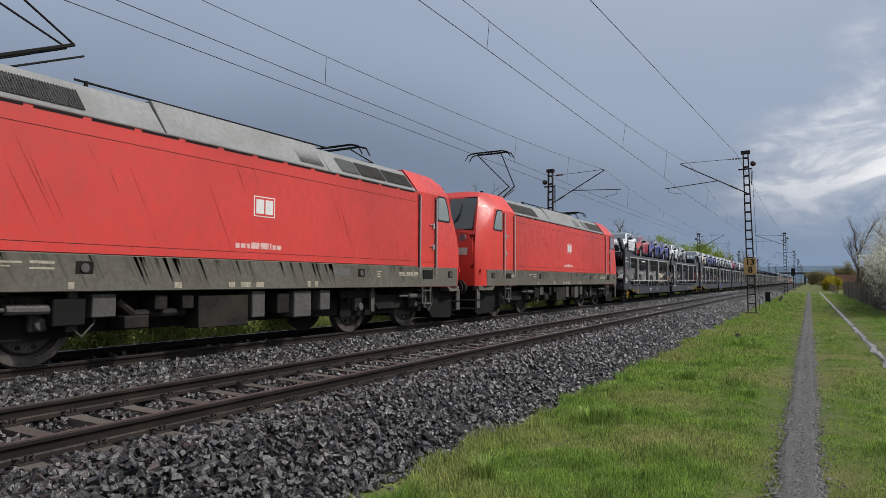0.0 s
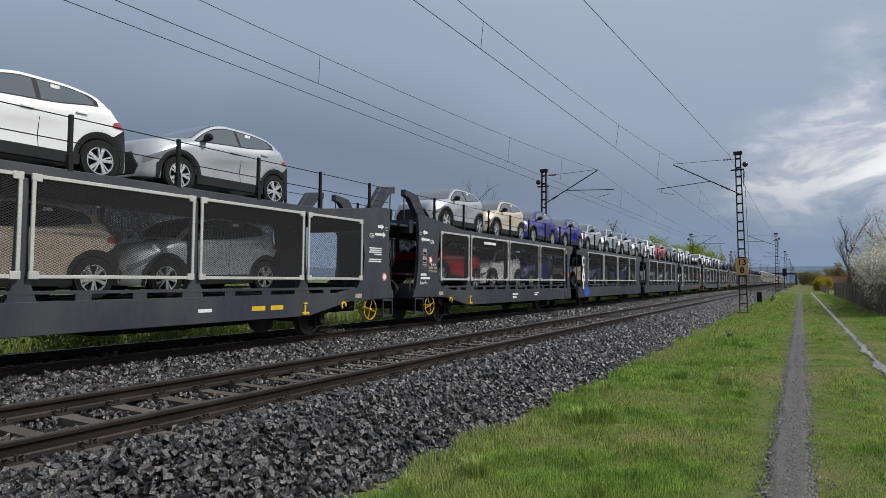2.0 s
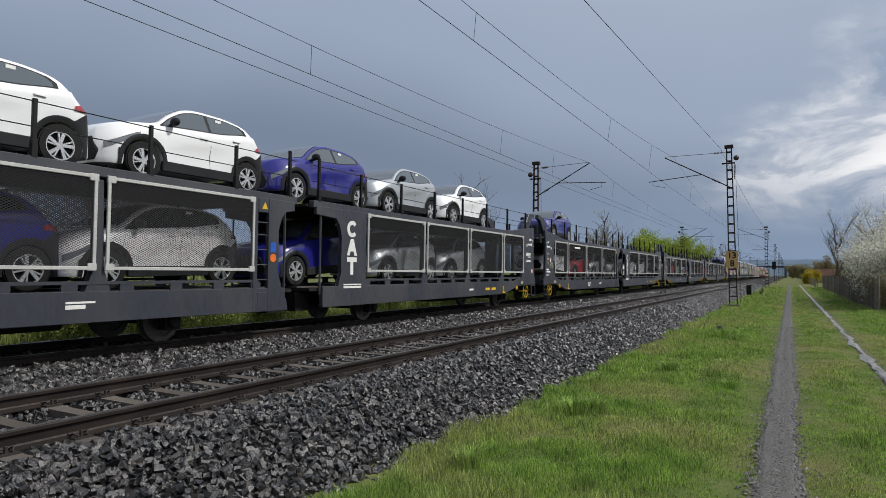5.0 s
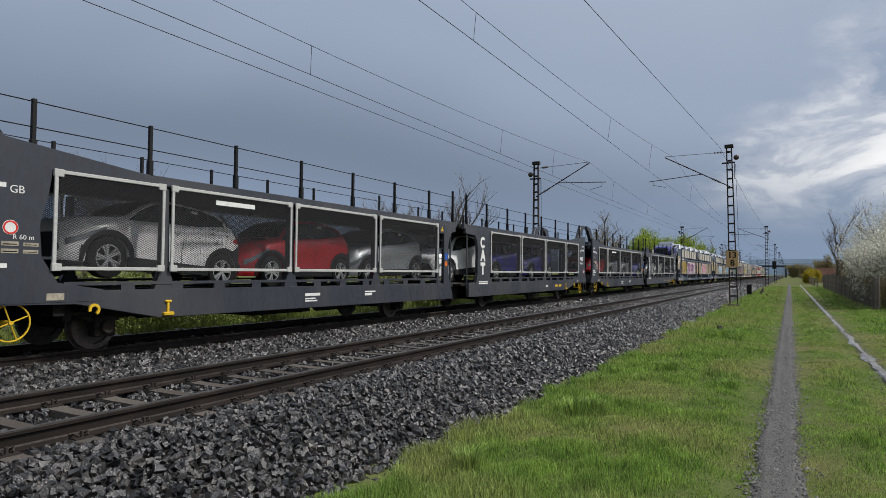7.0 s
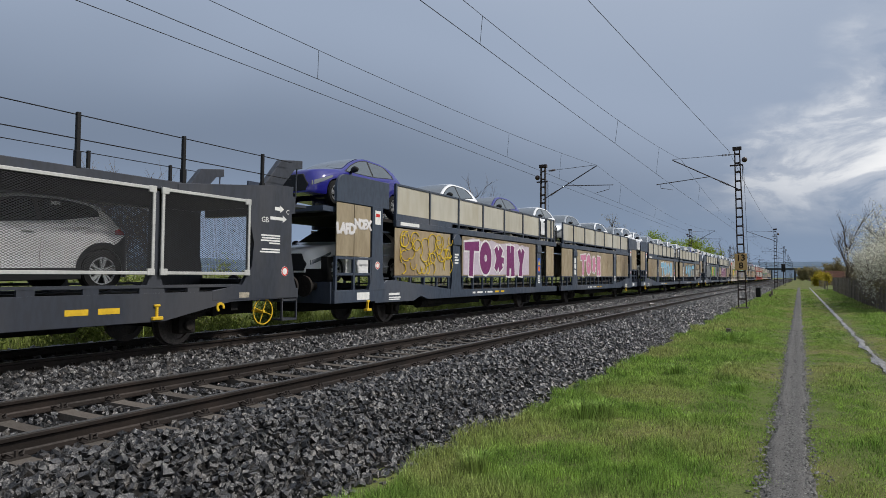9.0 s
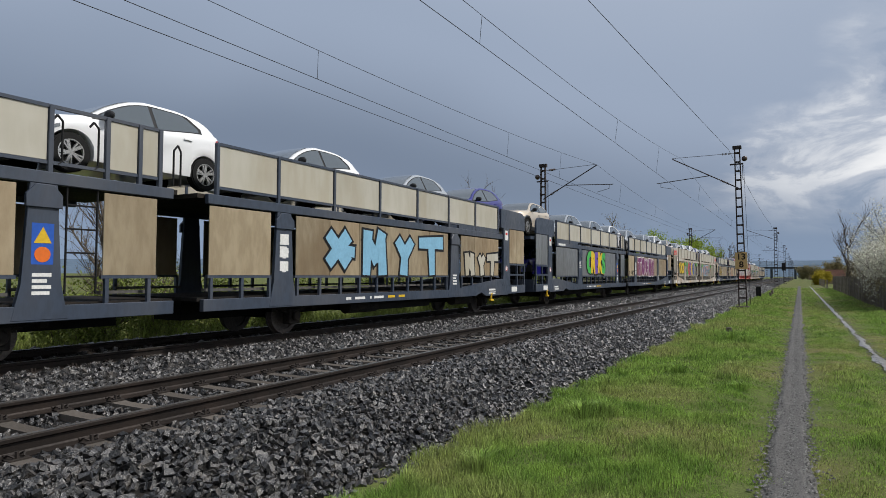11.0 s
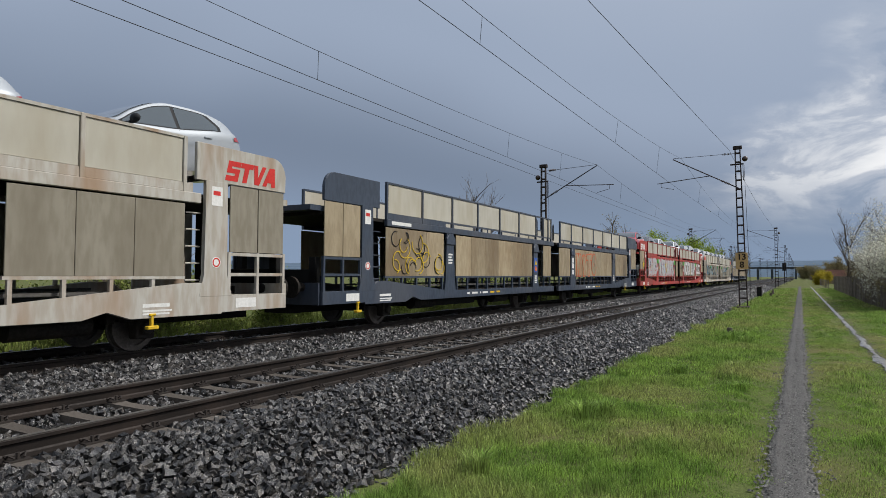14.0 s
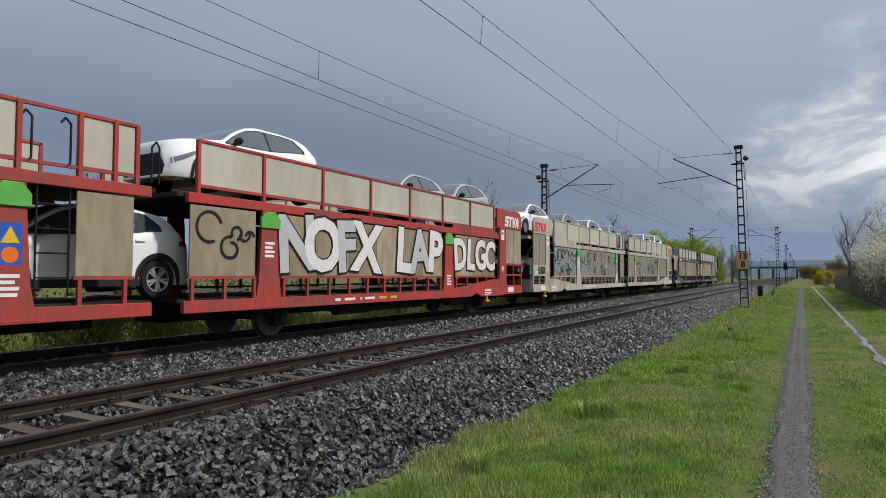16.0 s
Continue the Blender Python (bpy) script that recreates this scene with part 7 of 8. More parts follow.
            bars_label(wagon, side, 1.4535, 12.5, 0.98, [(0.7, 0.03), (0.7, 0.05)], "white_paint")
            bars_label(wagon, side, 1.447, 6.2, 0.74, [(0.3, 0.06)], "white_paint")
            for y in (4.4, 4.9):
                bm = bmesh.new()
                box(bm, side * 1.447, side * 1.451, y, y + 0.35, 0.66, 0.75)
                part("yellow_plate", bm, M["yellow"], wagon, "yellow maintenance plate")
    running_gear(wagon, (2.87, 11.5), sides=(near,))
    # posts and ropes of the upper deck
    tops = [(1.42 if style == "letters" else 1.53) + 1.845 * k for k in range(7)] + [14.08]
    for side in (1, -1):
        for y in tops:
            bm = bmesh.new()
            box(bm, side * 1.37, side * 1.43, y - 0.03, y + 0.03, 2.80, 3.68 + (0.15 if y > 13.5 else 0))
            box(bm, side * 1.36, side * 1.445, y - 0.04, y + 0.04, 2.84, 3.1)
            part("guard_post", bm, M["signal"], wagon, bevel=0.006)
        for z in (3.28, 3.64):
            bm = bmesh.new()
            rod(bm, (side * 1.40, 0.6, z), (side * 1.40, L - 0.1, z), 0.009, sides=5)
            part("guard_rope", bm, M["signal"], wagon)
    if empty:
        for k in range(8):
            bm = bmesh.new()
            y = 1.6 + 1.5 * k
            for side in (1, -1):
                box(bm, side * 0.55, side * 0.95, y - 0.2, y + 0.2, 2.78, 2.84)
                rod(bm, (side * 0.6, y - 0.1, 2.86), (side * 0.9, y + 0.1, 2.92), 0.035, sides=6)
            part("wheel_chock", bm, M["signal"], wagon)
    return wagon


def place(templates, key, builder, s, turned, length, joint):
    """joint: the share of the section, from its start, at which the train's spacing holds it."""
    if key in templates:
        ob = copy_thing(templates[key], Matrix.Identity(4))
    else:
        ob = templates[key] = builder()
    s = spaced(s + joint * length) - joint * length
    TRAIN.append((ob, 0.0, s + (length if turned else 0), 0.0, 180 if turned else 0, 0.0))
    return ob


NET_START = 35.6
PLAN = ["A", "B", "A", "M", "M", "B", "A", "B", "A", "B", "A", "B", "A", "B"]
made = {}
for k, kind in enumerate(PLAN):
    empty = k >= 8
    style = {"A": "slot", "B": "letters", "M": "middle"}[kind]
    place(made, (style, empty, k == 3), lambda: make_net_section(style, empty, k == 3), NET_START + SECTION * k, kind == "B", SECTION, {"A": 0.6, "B": 0.75, "M": 0.5}[kind])

# place of each front axle along the loaded wagons, and the colours
UPPER = [(3.6, "white"), (7.33, "red"), (11.05, "blue"), (14.88, "blue"), (18.6, "white"), (22.42, "silver"), (32.2, "silver"), (35.95, "beige"), (39.6, "blue"), (43.68, "blue"), (47.28, "silver"), (51.0, "silver"), (54.55, "silver"),
         (58.62, "silver"), (62.35, "white"), (66.65, "red"), (72.42, "grey"), (76.3, "white"), (80.62, "silver"), (89.95, "white"), (93.65, "white"), (97.4, "white"), (101.2, "blue"), (104.9, "silver"), (108.7, "white"), (118.7, "blue")]
for s, c in UPPER:
    put_car("city", c, NET_START + s - 0.06 - KINDS["city"]["front"], 2.84)
# lower decks: the outer cars stand with one axle raised over the wagon's wheels
DECK = 0.935
LOWER = {0: ("white", "white", "white", "beige", "beige", "silver"), 6: ("red", "blue", "white", "blue", "silver", "silver"), 8: ("white", "red", "silver", "grey", "white", "white"), 10: ("white", "red", "silver", "white", "blue", "blue"),
         12: ("red", "silver", "silver", "blue", "white", "white")}
for k, colours in LOWER.items():
    for c, s, front, rise in zip(colours, (3.15, 6.85, 10.4, 14.85, 18.5, 22.15), (0.22, 0, 0, 0, 0, 0), (-0.22, 0, 0.04, 0.16, 0, 0.05)):
        put_car("city", c, NET_START + SECTION * k + s - KINDS["city"]["front"], DECK + front - rise * 0.25, rise)
for s, c, front, rise in ((31.85, "red", 0.22, -0.22), (35.55, "white", 0, 0), (39.3, "blue", 0, 0.04), (44.75, "beige", 0, 0.0), (48.52, "blue", 0, 0), (53.6, "blue", 0, 0), (59.35, "silver", 0, 0.0), (63.2, "silver", 0, 0), (68.0, "silver", 0, 0),
                          (72.4, "blue", 0, 0.14), (76.1, "white", 0, 0), (79.8, "silver", 0, 0.04)):
    put_car("city", c, NET_START + s - KINDS["city"]["front"], DECK + front - rise * 0.25, rise)


# ---- panel-sided car carriers ----
HALF = 15.675


def graffiti_bars(parent, side, x, y0, y1, z0, z1, n, fill, edge, first=0):
    """Unreadable or name-like lettering as stout crossing bars and rings with a rim round the whole."""
    w = (y1 - y0) / n
    h = z1 - z0
    for k in range(n):
        a, b = y0 + w * (k + 0.10), y0 + w * (k + 0.90)
        c, lean = (a + b) / 2, 0.05 * (1 if k % 2 else -1)
        fat = min(0.24, w * 0.2)
        strokes = [[(c + lean, z0, c, z1 - fat, fat), (a - 0.05, z1 - fat, b + 0.05, z1 - fat * 0.8, fat)], [],
                   [(a + fat, z0 + fat, b - fat, z1 - fat, fat), (a + fat, z1 - fat, b - fat, z0 + fat, fat), (c, z1 - 0.5 * h, b, z1 - 0.55 * h, fat * 0.7)],
                   [(a + fat, z0, a + fat + lean, z1 - 0.1, fat), (a + fat, z1 - fat, c + 0.1, z0 + 0.3 * h, fat), (c + 0.1, z0 + 0.3 * h, b - fat, z1 - 0.1, fat), (b - fat, z1 - fat, b - fat * 0.8, z0, fat)],
                   [(a + fat, z1 - fat, c, z0 + 0.45 * h, fat), (b - fat, z1 - fat, c, z0 + 0.45 * h, fat), (c, z0 + 0.5 * h, c + lean, z0, fat)]][(k + first) % 5]
        for name, grow_by, mat, lift, label in (("spray_outline", 0.055, edge, 0.0, "pale sprayed outline"), ("spray_shape", 0.0, fill, 0.004, "sprayed graffiti shape")):
            bm = bmesh.new()
            for q, (ya, za, yb, zb, f) in enumerate(strokes):
                d = Vector((yb - ya, zb - za)).normalized()
                e, f = f * 0.25 + grow_by, f * 0.62 + grow_by
                p = Vector((-d.y, d.x)) * f
                ya, za, yb, zb = ya - d.x * e, za - d.y * e, yb + d.x * e, zb + d.y * e
                plate(bm, [(ya + p.x, za + p.y), (yb + p.x * 1.25, zb + p.y * 1.25), (yb - p.x * 1.25, zb - p.y * 1.25), (ya - p.x, za - p.y)], side * (x - 0.004), side * (x + 0.001 + lift + 0.0004 * q + 0.0001 * k))
            if not strokes:
                r = min(h, b - a) / 2
                ring_x(bm, side * (x - 0.004), side * (x + 0.001 + lift), 0, 0, r * 0.22 - grow_by * 0.6, r + grow_by, 22)
                for v in bm.verts:
                    v.co.y = c + v.co.y * min(1.25, (b - a) / (2 * r) + 0.1)
                    v.co.z = (z0 + z1) / 2 + v.co.z * h / (2 * r)
            part(name, bm, M[mat], parent, label)


def graffiti_text(parent, text, y, z, height, fills, edge, spread=None, fat=0.03, x=1.462, squash=1.0):
    n = len(text)
    spread = spread or height * 0.78
    for i, ch in enumerate(text):
        if ch == " ":
            continue
        yy = y + (i - (n - 1) / 2) * spread
        turn = 4 * (-1) ** i
        base = pose(0, 0, 0, 90, 0, 90)
        sq = Matrix.Diagonal((squash, 1, 1, 1))
        writing("spray_outline", ch, height * 1.02, M[edge], parent, Matrix.Translation((x - 0.003 + 0.0005 * i, yy, z)) @ pose(0, 0, 0, turn) @ base @ sq, "sprayed letter outline", fat * 2.0, 0.001)
        writing("spray_letter", ch, height, M[fills[i % len(fills)]], parent, Matrix.Translation((x + 0.003 + 0.0005 * i, yy, z)) @ pose(0, 0, 0, turn) @ base @ sq, "sprayed graffiti letter", fat * 1.3, 0.001)


def squiggles(parent, y0, y1, z0, z1, n, mat, seed, x=1.456, thick=0.02, name="spray_line"):
    rnd = random.Random(seed)
    bm = bmesh.new()
    for k in range(n):
        y, z = rnd.uniform(y0, y1), rnd.uniform(z0, z1)
        r = min(rnd.uniform(0.12, 0.3), (z1 - z0) / 2 - 0.03)
        z = min(max(z, z0 + r), z1 - r)
        y = min(max(y, y0 + r), y1 - r)
        a = rnd.uniform(0, 360)
        ring_x(bm, x - 0.004, x + 0.002 + 0.0003 * k, y, z, r - thick, r, 16, a, a + rnd.uniform(150, 300))
    part(name, bm, M[mat], parent, "sprayed scribble")


def spray_sheet(parent, y0, y1, mat):
    """A sprayed ground behind lettering, with an uneven rim."""
    rnd = random.Random(int(y0 * 100))
    n = 24
    rim = [(y0 + (y1 - y0) * k / n, 1.29 + rnd.uniform(0, 0.04)) for k in range(n + 1)] + [(y1 - (y1 - y0) * k / n, 2.50 - rnd.uniform(0, 0.10)) for k in range(n + 1)]
    bm = bmesh.new()
    plate(bm, rim, 1.441, 1.4445)
    part("spray_ground", bm, M[mat], parent, "sprayed ground of the graffiti")


def spray_star(parent, y, z, r, x):
    for name, grow_by, mat, lift in (("spray_outline", 1.35, "g_black", 0.0), ("spray_star", 1.0, "g_yellow", 0.002)):
        bm = bmesh.new()
        plate(bm, [(y + grow_by * (r if k % 2 == 0 else r * 0.36) * math.sin(radians(36 * k)), z + grow_by * (r if k % 2 == 0 else r * 0.36) * math.cos(radians(36 * k))) for k in range(10)], x - 0.003, x + lift)
        part(name, bm, M[mat], parent, "yellow sprayed star" if lift else "black outline")


def make_panel_section(front, colour, panels, has_cars, seed):
    """Half of an articulated two-deck wagon with closed panel sides; front: its coupled end is at y = 0 and its joint at y = HALF, else the reverse."""
    wagon = new("car_carrier_wagon")
    words = {"wag_blue": "dark blue-grey", "wag_white": "rusty dirty-white", "wag_red": "worn red"}[colour]
    tagged(wagon, "%s two-deck car carrier wagon with %s side panels and graffiti" % (words, "tan" if panels == "tan" else "grey"), "railway wagon", "panel-sided car carrier wagons")
    P = M[colour]
    PAN, UP = M[panels], M["cream"]
    L = HALF
    if front:
        low = [(2.86, 5.90), (6.66, 13.02), (14.26, 15.18)]
        pillars = [(5.95, 6.60), (13.06, 13.68)]
        endp, post_end, ladder = (0.45, 1.83), (1.85, 2.30), (2.33, 2.80)
        up = [2.92 + 1.755 * k for k in range(7)] + [14.30, 14.85, 15.22]
        gear = (3.4, 13.0)
    else:
        low = [(0.25, 1.78), (2.50, 9.12), (9.95, 12.78)]
        pillars = [(1.82, 2.46), (9.20, 9.85)]
        endp, post_end, ladder = (13.75, 15.2), (13.2, 13.7), (12.9, 13.2)
        up = [0.42, 1.98] + [3.76 + 1.80 * k for k in range(6)]
        gear = (2.85, 12.3)
    for side in (1, -1):
        x1 = 1.45
        bm = bmesh.new()
        e0, e1 = (0.42, 3.0) if front else (12.7, 15.25)
        if front:
            plate(bm, [(0.42, 0.62), (0.42, 0.92), (2.1, 0.92), (2.5, 1.15), (2.9, 1.15), (6.2, 0.84), (L - 0.15, 0.84), (L - 0.15, 0.62), (4.6, 0.60), (4.2, 0.72), (3.8, 0.58), (2.0, 0.58), (2.0, 0.64)], side * 1.34, side * x1)
        else:
            plate(bm, [(15.25, 0.62), (13.6, 0.62), (13.6, 0.58), (11.8, 0.58), (11.4, 0.72), (11.0, 0.60), (0.15, 0.62), (0.15, 0.84), (9.5, 0.84), (12.8, 1.15), (13.2, 1.15), (13.6, 0.92), (15.25, 0.92)], side * 1.34, side * x1)
        part("side_sill", bm, P, wagon, bevel=0.008)
        bm = bmesh.new()
        box(bm, side * 1.36, side * (x1 + 0.01), 0.2 if not front else 2.9, L - 0.2 if front else 13.1, 2.56, 2.74)
        part("upper_sill", bm, P, wagon, bevel=0.01)
        bm = bmesh.new()
        a, b = up[0], up[-1]
        box(bm, side * 1.38, side * 1.44, a, b, 3.66, 3.71)
        box(bm, side * 1.38, side * 1.435, a, b, 2.85, 2.90)
        part("upper_rail", bm, P, wagon)
        for y in up:
            bm = bmesh.new()
            box(bm, side * 1.38, side * 1.455, y - 0.035, y + 0.035, 2.72, 3.70)
            part("upper_post", bm, P, wagon, bevel=0.006)
        for p, q in zip(up, up[1:]):
            if front and 13.4 < p < 14.0:  # way through to the ladder
                continue
            bm = bmesh.new()
            box(bm, side * 1.395, side * 1.42, p + 0.04, q - 0.04, 2.905, 3.655)
            part("upper_panel", bm, UP, wagon, "weathered cream panel", bevel=0.004)
        # filler plate over the first panel
        a, b = (2.92, 6.0) if front else (9.8, 12.76)
        bm = bmesh.new()
        box(bm, side * 1.38, side * 1.442, a, b, 2.745, 2.85)
        part("filler_plate", bm, P, wagon)
        for a, b in low:
            n = max(1, round((b - a) / 1.1)) if side > 0 else 1
            panel = None
            for k in range(n):
                bm = bmesh.new()
                c, d = a + (b - a) * k / n, a + (b - a) * (k + 1) / n
                box(bm, side * 1.415, side * 1.44, c + 0.004, d - 0.004, 1.27, 2.53)
                part("side_panel", bm, PAN, wagon, "stained %s panel" % ("tan" if panels == "tan" else "grey"), bevel=0.006)
            bm = bmesh.new()
            box(bm, side * 1.38, side * 1.445, a - 0.02, b + 0.02, 1.22, 1.27)
            part("lower_rail", bm, P, wagon)
            bm = bmesh.new()
            y = a + 0.08
            while y < b:
                box(bm, side * 1.38, side * 1.44, y - 0.03, y + 0.03, 0.82, 1.24)
                y += 0.72
            part("lower_stub", bm, P, wagon)
            bm = bmesh.new()
            box(bm, side * 1.25, side * 1.29, a, b, 0.98, 1.03)
            part("guide_rail", bm, M["bogie_light"], wagon)
        for a, b in pillars:
            bm = bmesh.new()
            c = (a + b) / 2
            plate(bm, [(a - 0.08, 0.64), (a + 0.05, 1.15), (a + 0.12, 2.56), (b - 0.12, 2.56), (b - 0.05, 1.15), (b + 0.08, 0.64)], side * 1.38, side * (x1 + 0.006))
            pil = part("pillar", bm, P, wagon, bevel=0.01)
            bm = bmesh.new()
            plate(bm, [(a + 0.06, 2.22), (a + 0.06, 2.40), (c - 0.12, 2.55), (c + 0.12, 2.55), (b - 0.06, 2.40), (b - 0.06, 2.22)], side * (x1 - 0.02), side * (x1 + 0.04))
            part("bracket", bm, M["sign_green"] if colour != "wag_blue" else P, pil, "green painted bracket" if colour != "wag_blue" else "", bevel=0.008)
            if side > 0:
                bars_label(pil, side, x1 + 0.006, c - 0.13, 1.95 if a < 8 else 1.3, [(0.26, 0.05), (0.2, 0.05), (0.26, 0.05), (0.24, 0.05)], "white_paint")
        if side < 0:
            a, b = endp
            bm = bmesh.new()
            box(bm, -1.40, -1.45, a, b, 0.9, 3.64)
            part("end_plate", bm, P, wagon)
            continue
        if front:
            a, b = pillars[1]
        else:
            a, b = pillars[0]
        c = (a + b) / 2
        if front:
            bm = bmesh.new()
            box(bm, side * (x1 + 0.004), side * (x1 + 0.0065), c - 0.15, c + 0.15, 1.42, 2.0)
            part("blue_label", bm, M["sign_blue"], wagon, "blue warning plate")
            bm = bmesh.new()
            plate(bm, [(c - 0.12, 1.72), (c + 0.12, 1.72), (c, 1.95)], side * (x1 + 0.006), side * (x1 + 0.01))
            part("warning_triangle", bm, M["yellow"], wagon, "yellow warning triangle")
            bm = bmesh.new()
            disc_x(bm, side * (x1 + 0.006), side * (x1 + 0.01), c, 1.56, 0.11, 16)
            part("orange_label", bm, M["orange"], wagon, "round orange warning label")
        elif colour == "wag_blue":
            for zc in (2.02, 1.74, 1.46):
                bm = bmesh.new()
                box(bm, side * (x1 + 0.006), side * (x1 + 0.01), c - 0.12, c + 0.12, zc - 0.1, zc + 0.1)
                box(bm, side * (x1 + 0.0061), side * (x1 + 0.0095), c - 0.05, c + 0.05, zc - 0.12, zc - 0.1)
                part("white_mark", bm, M["white_paint"], wagon, "white painted mark")
        # end: tall panel, post with signs, ladder
        a, b = endp
        bm = bmesh.new()
        if front:
            plate(bm, [(a, 2.98), *[(a + 0.34 - 0.34 * math.cos(radians(15 * q)), 3.31 + 0.34 * math.sin(radians(15 * q))) for q in range(7)], (b + 0.75, 3.66), (b + 0.75, 2.98)], side * 1.37, side * x1)
        else:
            plate(bm, [(b, 2.98), *[(b - 0.34 + 0.34 * math.cos(radians(15 * q)), 3.31 + 0.34 * math.sin(radians(15 * q))) for q in range(7)], (a - 0.75, 3.66), (a - 0.75, 2.98)], side * 1.37, side * x1)
        part("end_plate", bm, P, wagon, "tall end plate", bevel=0.01)
        for c, d in ((a + 0.03, (a + b) / 2 - 0.01), ((a + b) / 2 + 0.01, b - 0.03)):
            bm = bmesh.new()
            box(bm, side * 1.40, side * 1.43, c, d, 1.72, 2.97)
            part("side_panel", bm, PAN, wagon, "stained end panel", bevel=0.006)
        for z in (1.68, 1.3):
            bm = bmesh.new()
            box(bm, side * 1.38, side * 1.44, a, b, z - 0.03, z + 0.03)
            part("end_rail", bm, P, wagon)
        bm = bmesh.new()
        for y in (a + 0.02, (a + b) / 2, b - 0.02):
            box(bm, side * 1.38, side * 1.445, y - 0.03, y + 0.03, 0.9, 1.72)
        part("end_stub", bm, P, wagon)
        a, b = post_end
        bm = bmesh.new()
        plate(bm, [(a - 0.12, 0.9), (a, 1.3), (a, 3.0), (b, 3.0), (b, 1.3), (b + 0.14, 0.9)], side * 1.37, side * (x1 + 0.004))
        part("end_post", bm, P, wagon, bevel=0.01)
        bm = bmesh.new()
        box(bm, side * (x1 + 0.004), side * (x1 + 0.008), (a + b) / 2 - 0.12, (a + b) / 2 + 0.12, 2.55, 2.9)
        part("red_arrow_label", bm, M["white_paint"], wagon, "white label with a red arrow")
        bm = bmesh.new()
        box(bm, side * (x1 + 0.008), side * (x1 + 0.010), (a + b) / 2 - 0.09, (a + b) / 2 + 0.07, 2.74, 2.82)
        part("red_arrow", bm, M["sign_red"], wagon)
        bm = bmesh.new()
        disc_x(bm, side * (x1 + 0.004), side * (x1 + 0.008), (a + b) / 2, 1.52, 0.10, 18)
        part("round_label", bm, M["white_paint"], wagon, "round white label")
        bm = bmesh.new()
        ring_x(bm, side * (x1 + 0.008), side * (x1 + 0.010), (a + b) / 2, 1.52, 0.06, 0.085, 18)
        part("label_ring", bm, M["sign_red"], wagon)
        a, b = ladder
        for z in (1.2, 1.5, 1.8, 2.1, 2.4):
            bm = bmesh.new()
            rod(bm, (side * 1.3, a, z), (side * 1.3, b, z), 0.015, sides=5)
            part("ladder_rung", bm, P, wagon)
        # handrails of the upper ladder at the joint
        yj = L - 0.75 if front else 0.2
        if front:
            bm = bmesh.new()
            for y in (13.62, 14.16):
                pts = [(y - 0.06, 2.86), (y, 2.92), (y, 3.50), (y - 0.08, 3.58), (y - 0.14, 3.5)]
                for p, q in zip(pts, pts[1:]):
                    rod(bm, (side * 1.42, *p), (side * 1.42, *q), 0.018, sides=6)
            pts = [(13.72, 1.0), (13.72, 2.56), (14.18, 2.56), (14.18, 1.0)]
            for p, q in zip(pts, pts[1:]):
                rod(bm, (side * 1.40, *p), (side * 1.40, *q), 0.018, sides=6)
            for z in (1.25, 1.6, 1.95, 2.3):
                rod(bm, (side * 1.40, 13.72, z), (side * 1.40, 14.18, z), 0.014, sides=6)
            pts = [(15.5, 2.8), (15.5, 3.4), (15.58, 3.5), (15.64, 3.4), (15.64, 2.8)]
            for p, q in zip(pts, pts[1:]):
                rod(bm, (side * 1.40, *p), (side * 1.40, *q), 0.018, sides=6)
            part("handrail", bm, M["signal"], wagon)
        yb = 0.55 if front else L - 0.55
        hook(wagon, side, (2.6 if front else L - 2.6) - 0.9, 0.5)
        bm = bmesh.new()
        box(bm, side * x1, side * (x1 + 0.004), 1.25 if front else L - 1.75, 1.75 if front else L - 1.25, 0.68, 0.86)
        part("paper_label", bm, M["white_paint"], wagon, "white route label")
        bars_label(wagon, side, x1, 2.6 if front else 12.0, 0.82, [(0.5, 0.06), (0.55, 0.03), (0.5, 0.03)], "white_paint")
        y = 7.4 if front else 4.2
        for w, mat in ((0.24, "white_paint"), (0.5, "white_paint"), (0.08, "white_paint"), (0.5, "white_paint"), (0.4, "yellow"), (0.36, "yellow")):
            bm = bmesh.new()
            box(bm, side * x1, side * (x1 + 0.003), y, y + w * 0.8, 0.70, 0.76)
            part("number_bar", bm, M[mat], wagon, "pale marking bar on the sill" if mat == "white_paint" else "yellow maintenance plate")
            y += w + 0.1
    bm = bmesh.new()
    box(bm, -1.33, 1.33, 0.5 if front else 0.1, L - 0.1 if front else L - 0.5, 0.80, 0.87)
    part("lower_deck", bm, M["bogie"], wagon)
    bm = bmesh.new()
    box(bm, -1.35, 1.35, 0.45 if front else 0.05, L - 0.05 if front else L - 0.45, 2.66, 2.74)
    part("upper_deck", bm, M["bogie"], wagon, "upper deck plate")
    bm = bmesh.new()
    box(bm, -0.4, 0.4, 0.5, L - 0.5, 0.4, 0.8)
    box(bm, -1.1, 1.1, 5.2, 8.6, 0.38, 0.62)
    part("underframe", bm, M["black"], wagon)
    for y in (4.8, 10.2):
        bm = bmesh.new()
        rod(bm, (0.95, y, 0.5), (0.95, y + 1.2, 0.5), 0.17, sides=14)
        part("air_tank", bm, M["bogie"], wagon)
    y = 0.45 if front else L - 0.45
    bm = bmesh.new()
    box(bm, -1.36, 1.36, y - 0.08, y + 0.12, 0.62, 1.12)
    part("headstock", bm, P, wagon)
    bm = bmesh.new()
    box(bm, -1.34, 1.34, y - 0.35, y + 0.15, 2.74, 2.86)
    part("ramp_plate", bm, P, wagon)
    bm = bmesh.new()
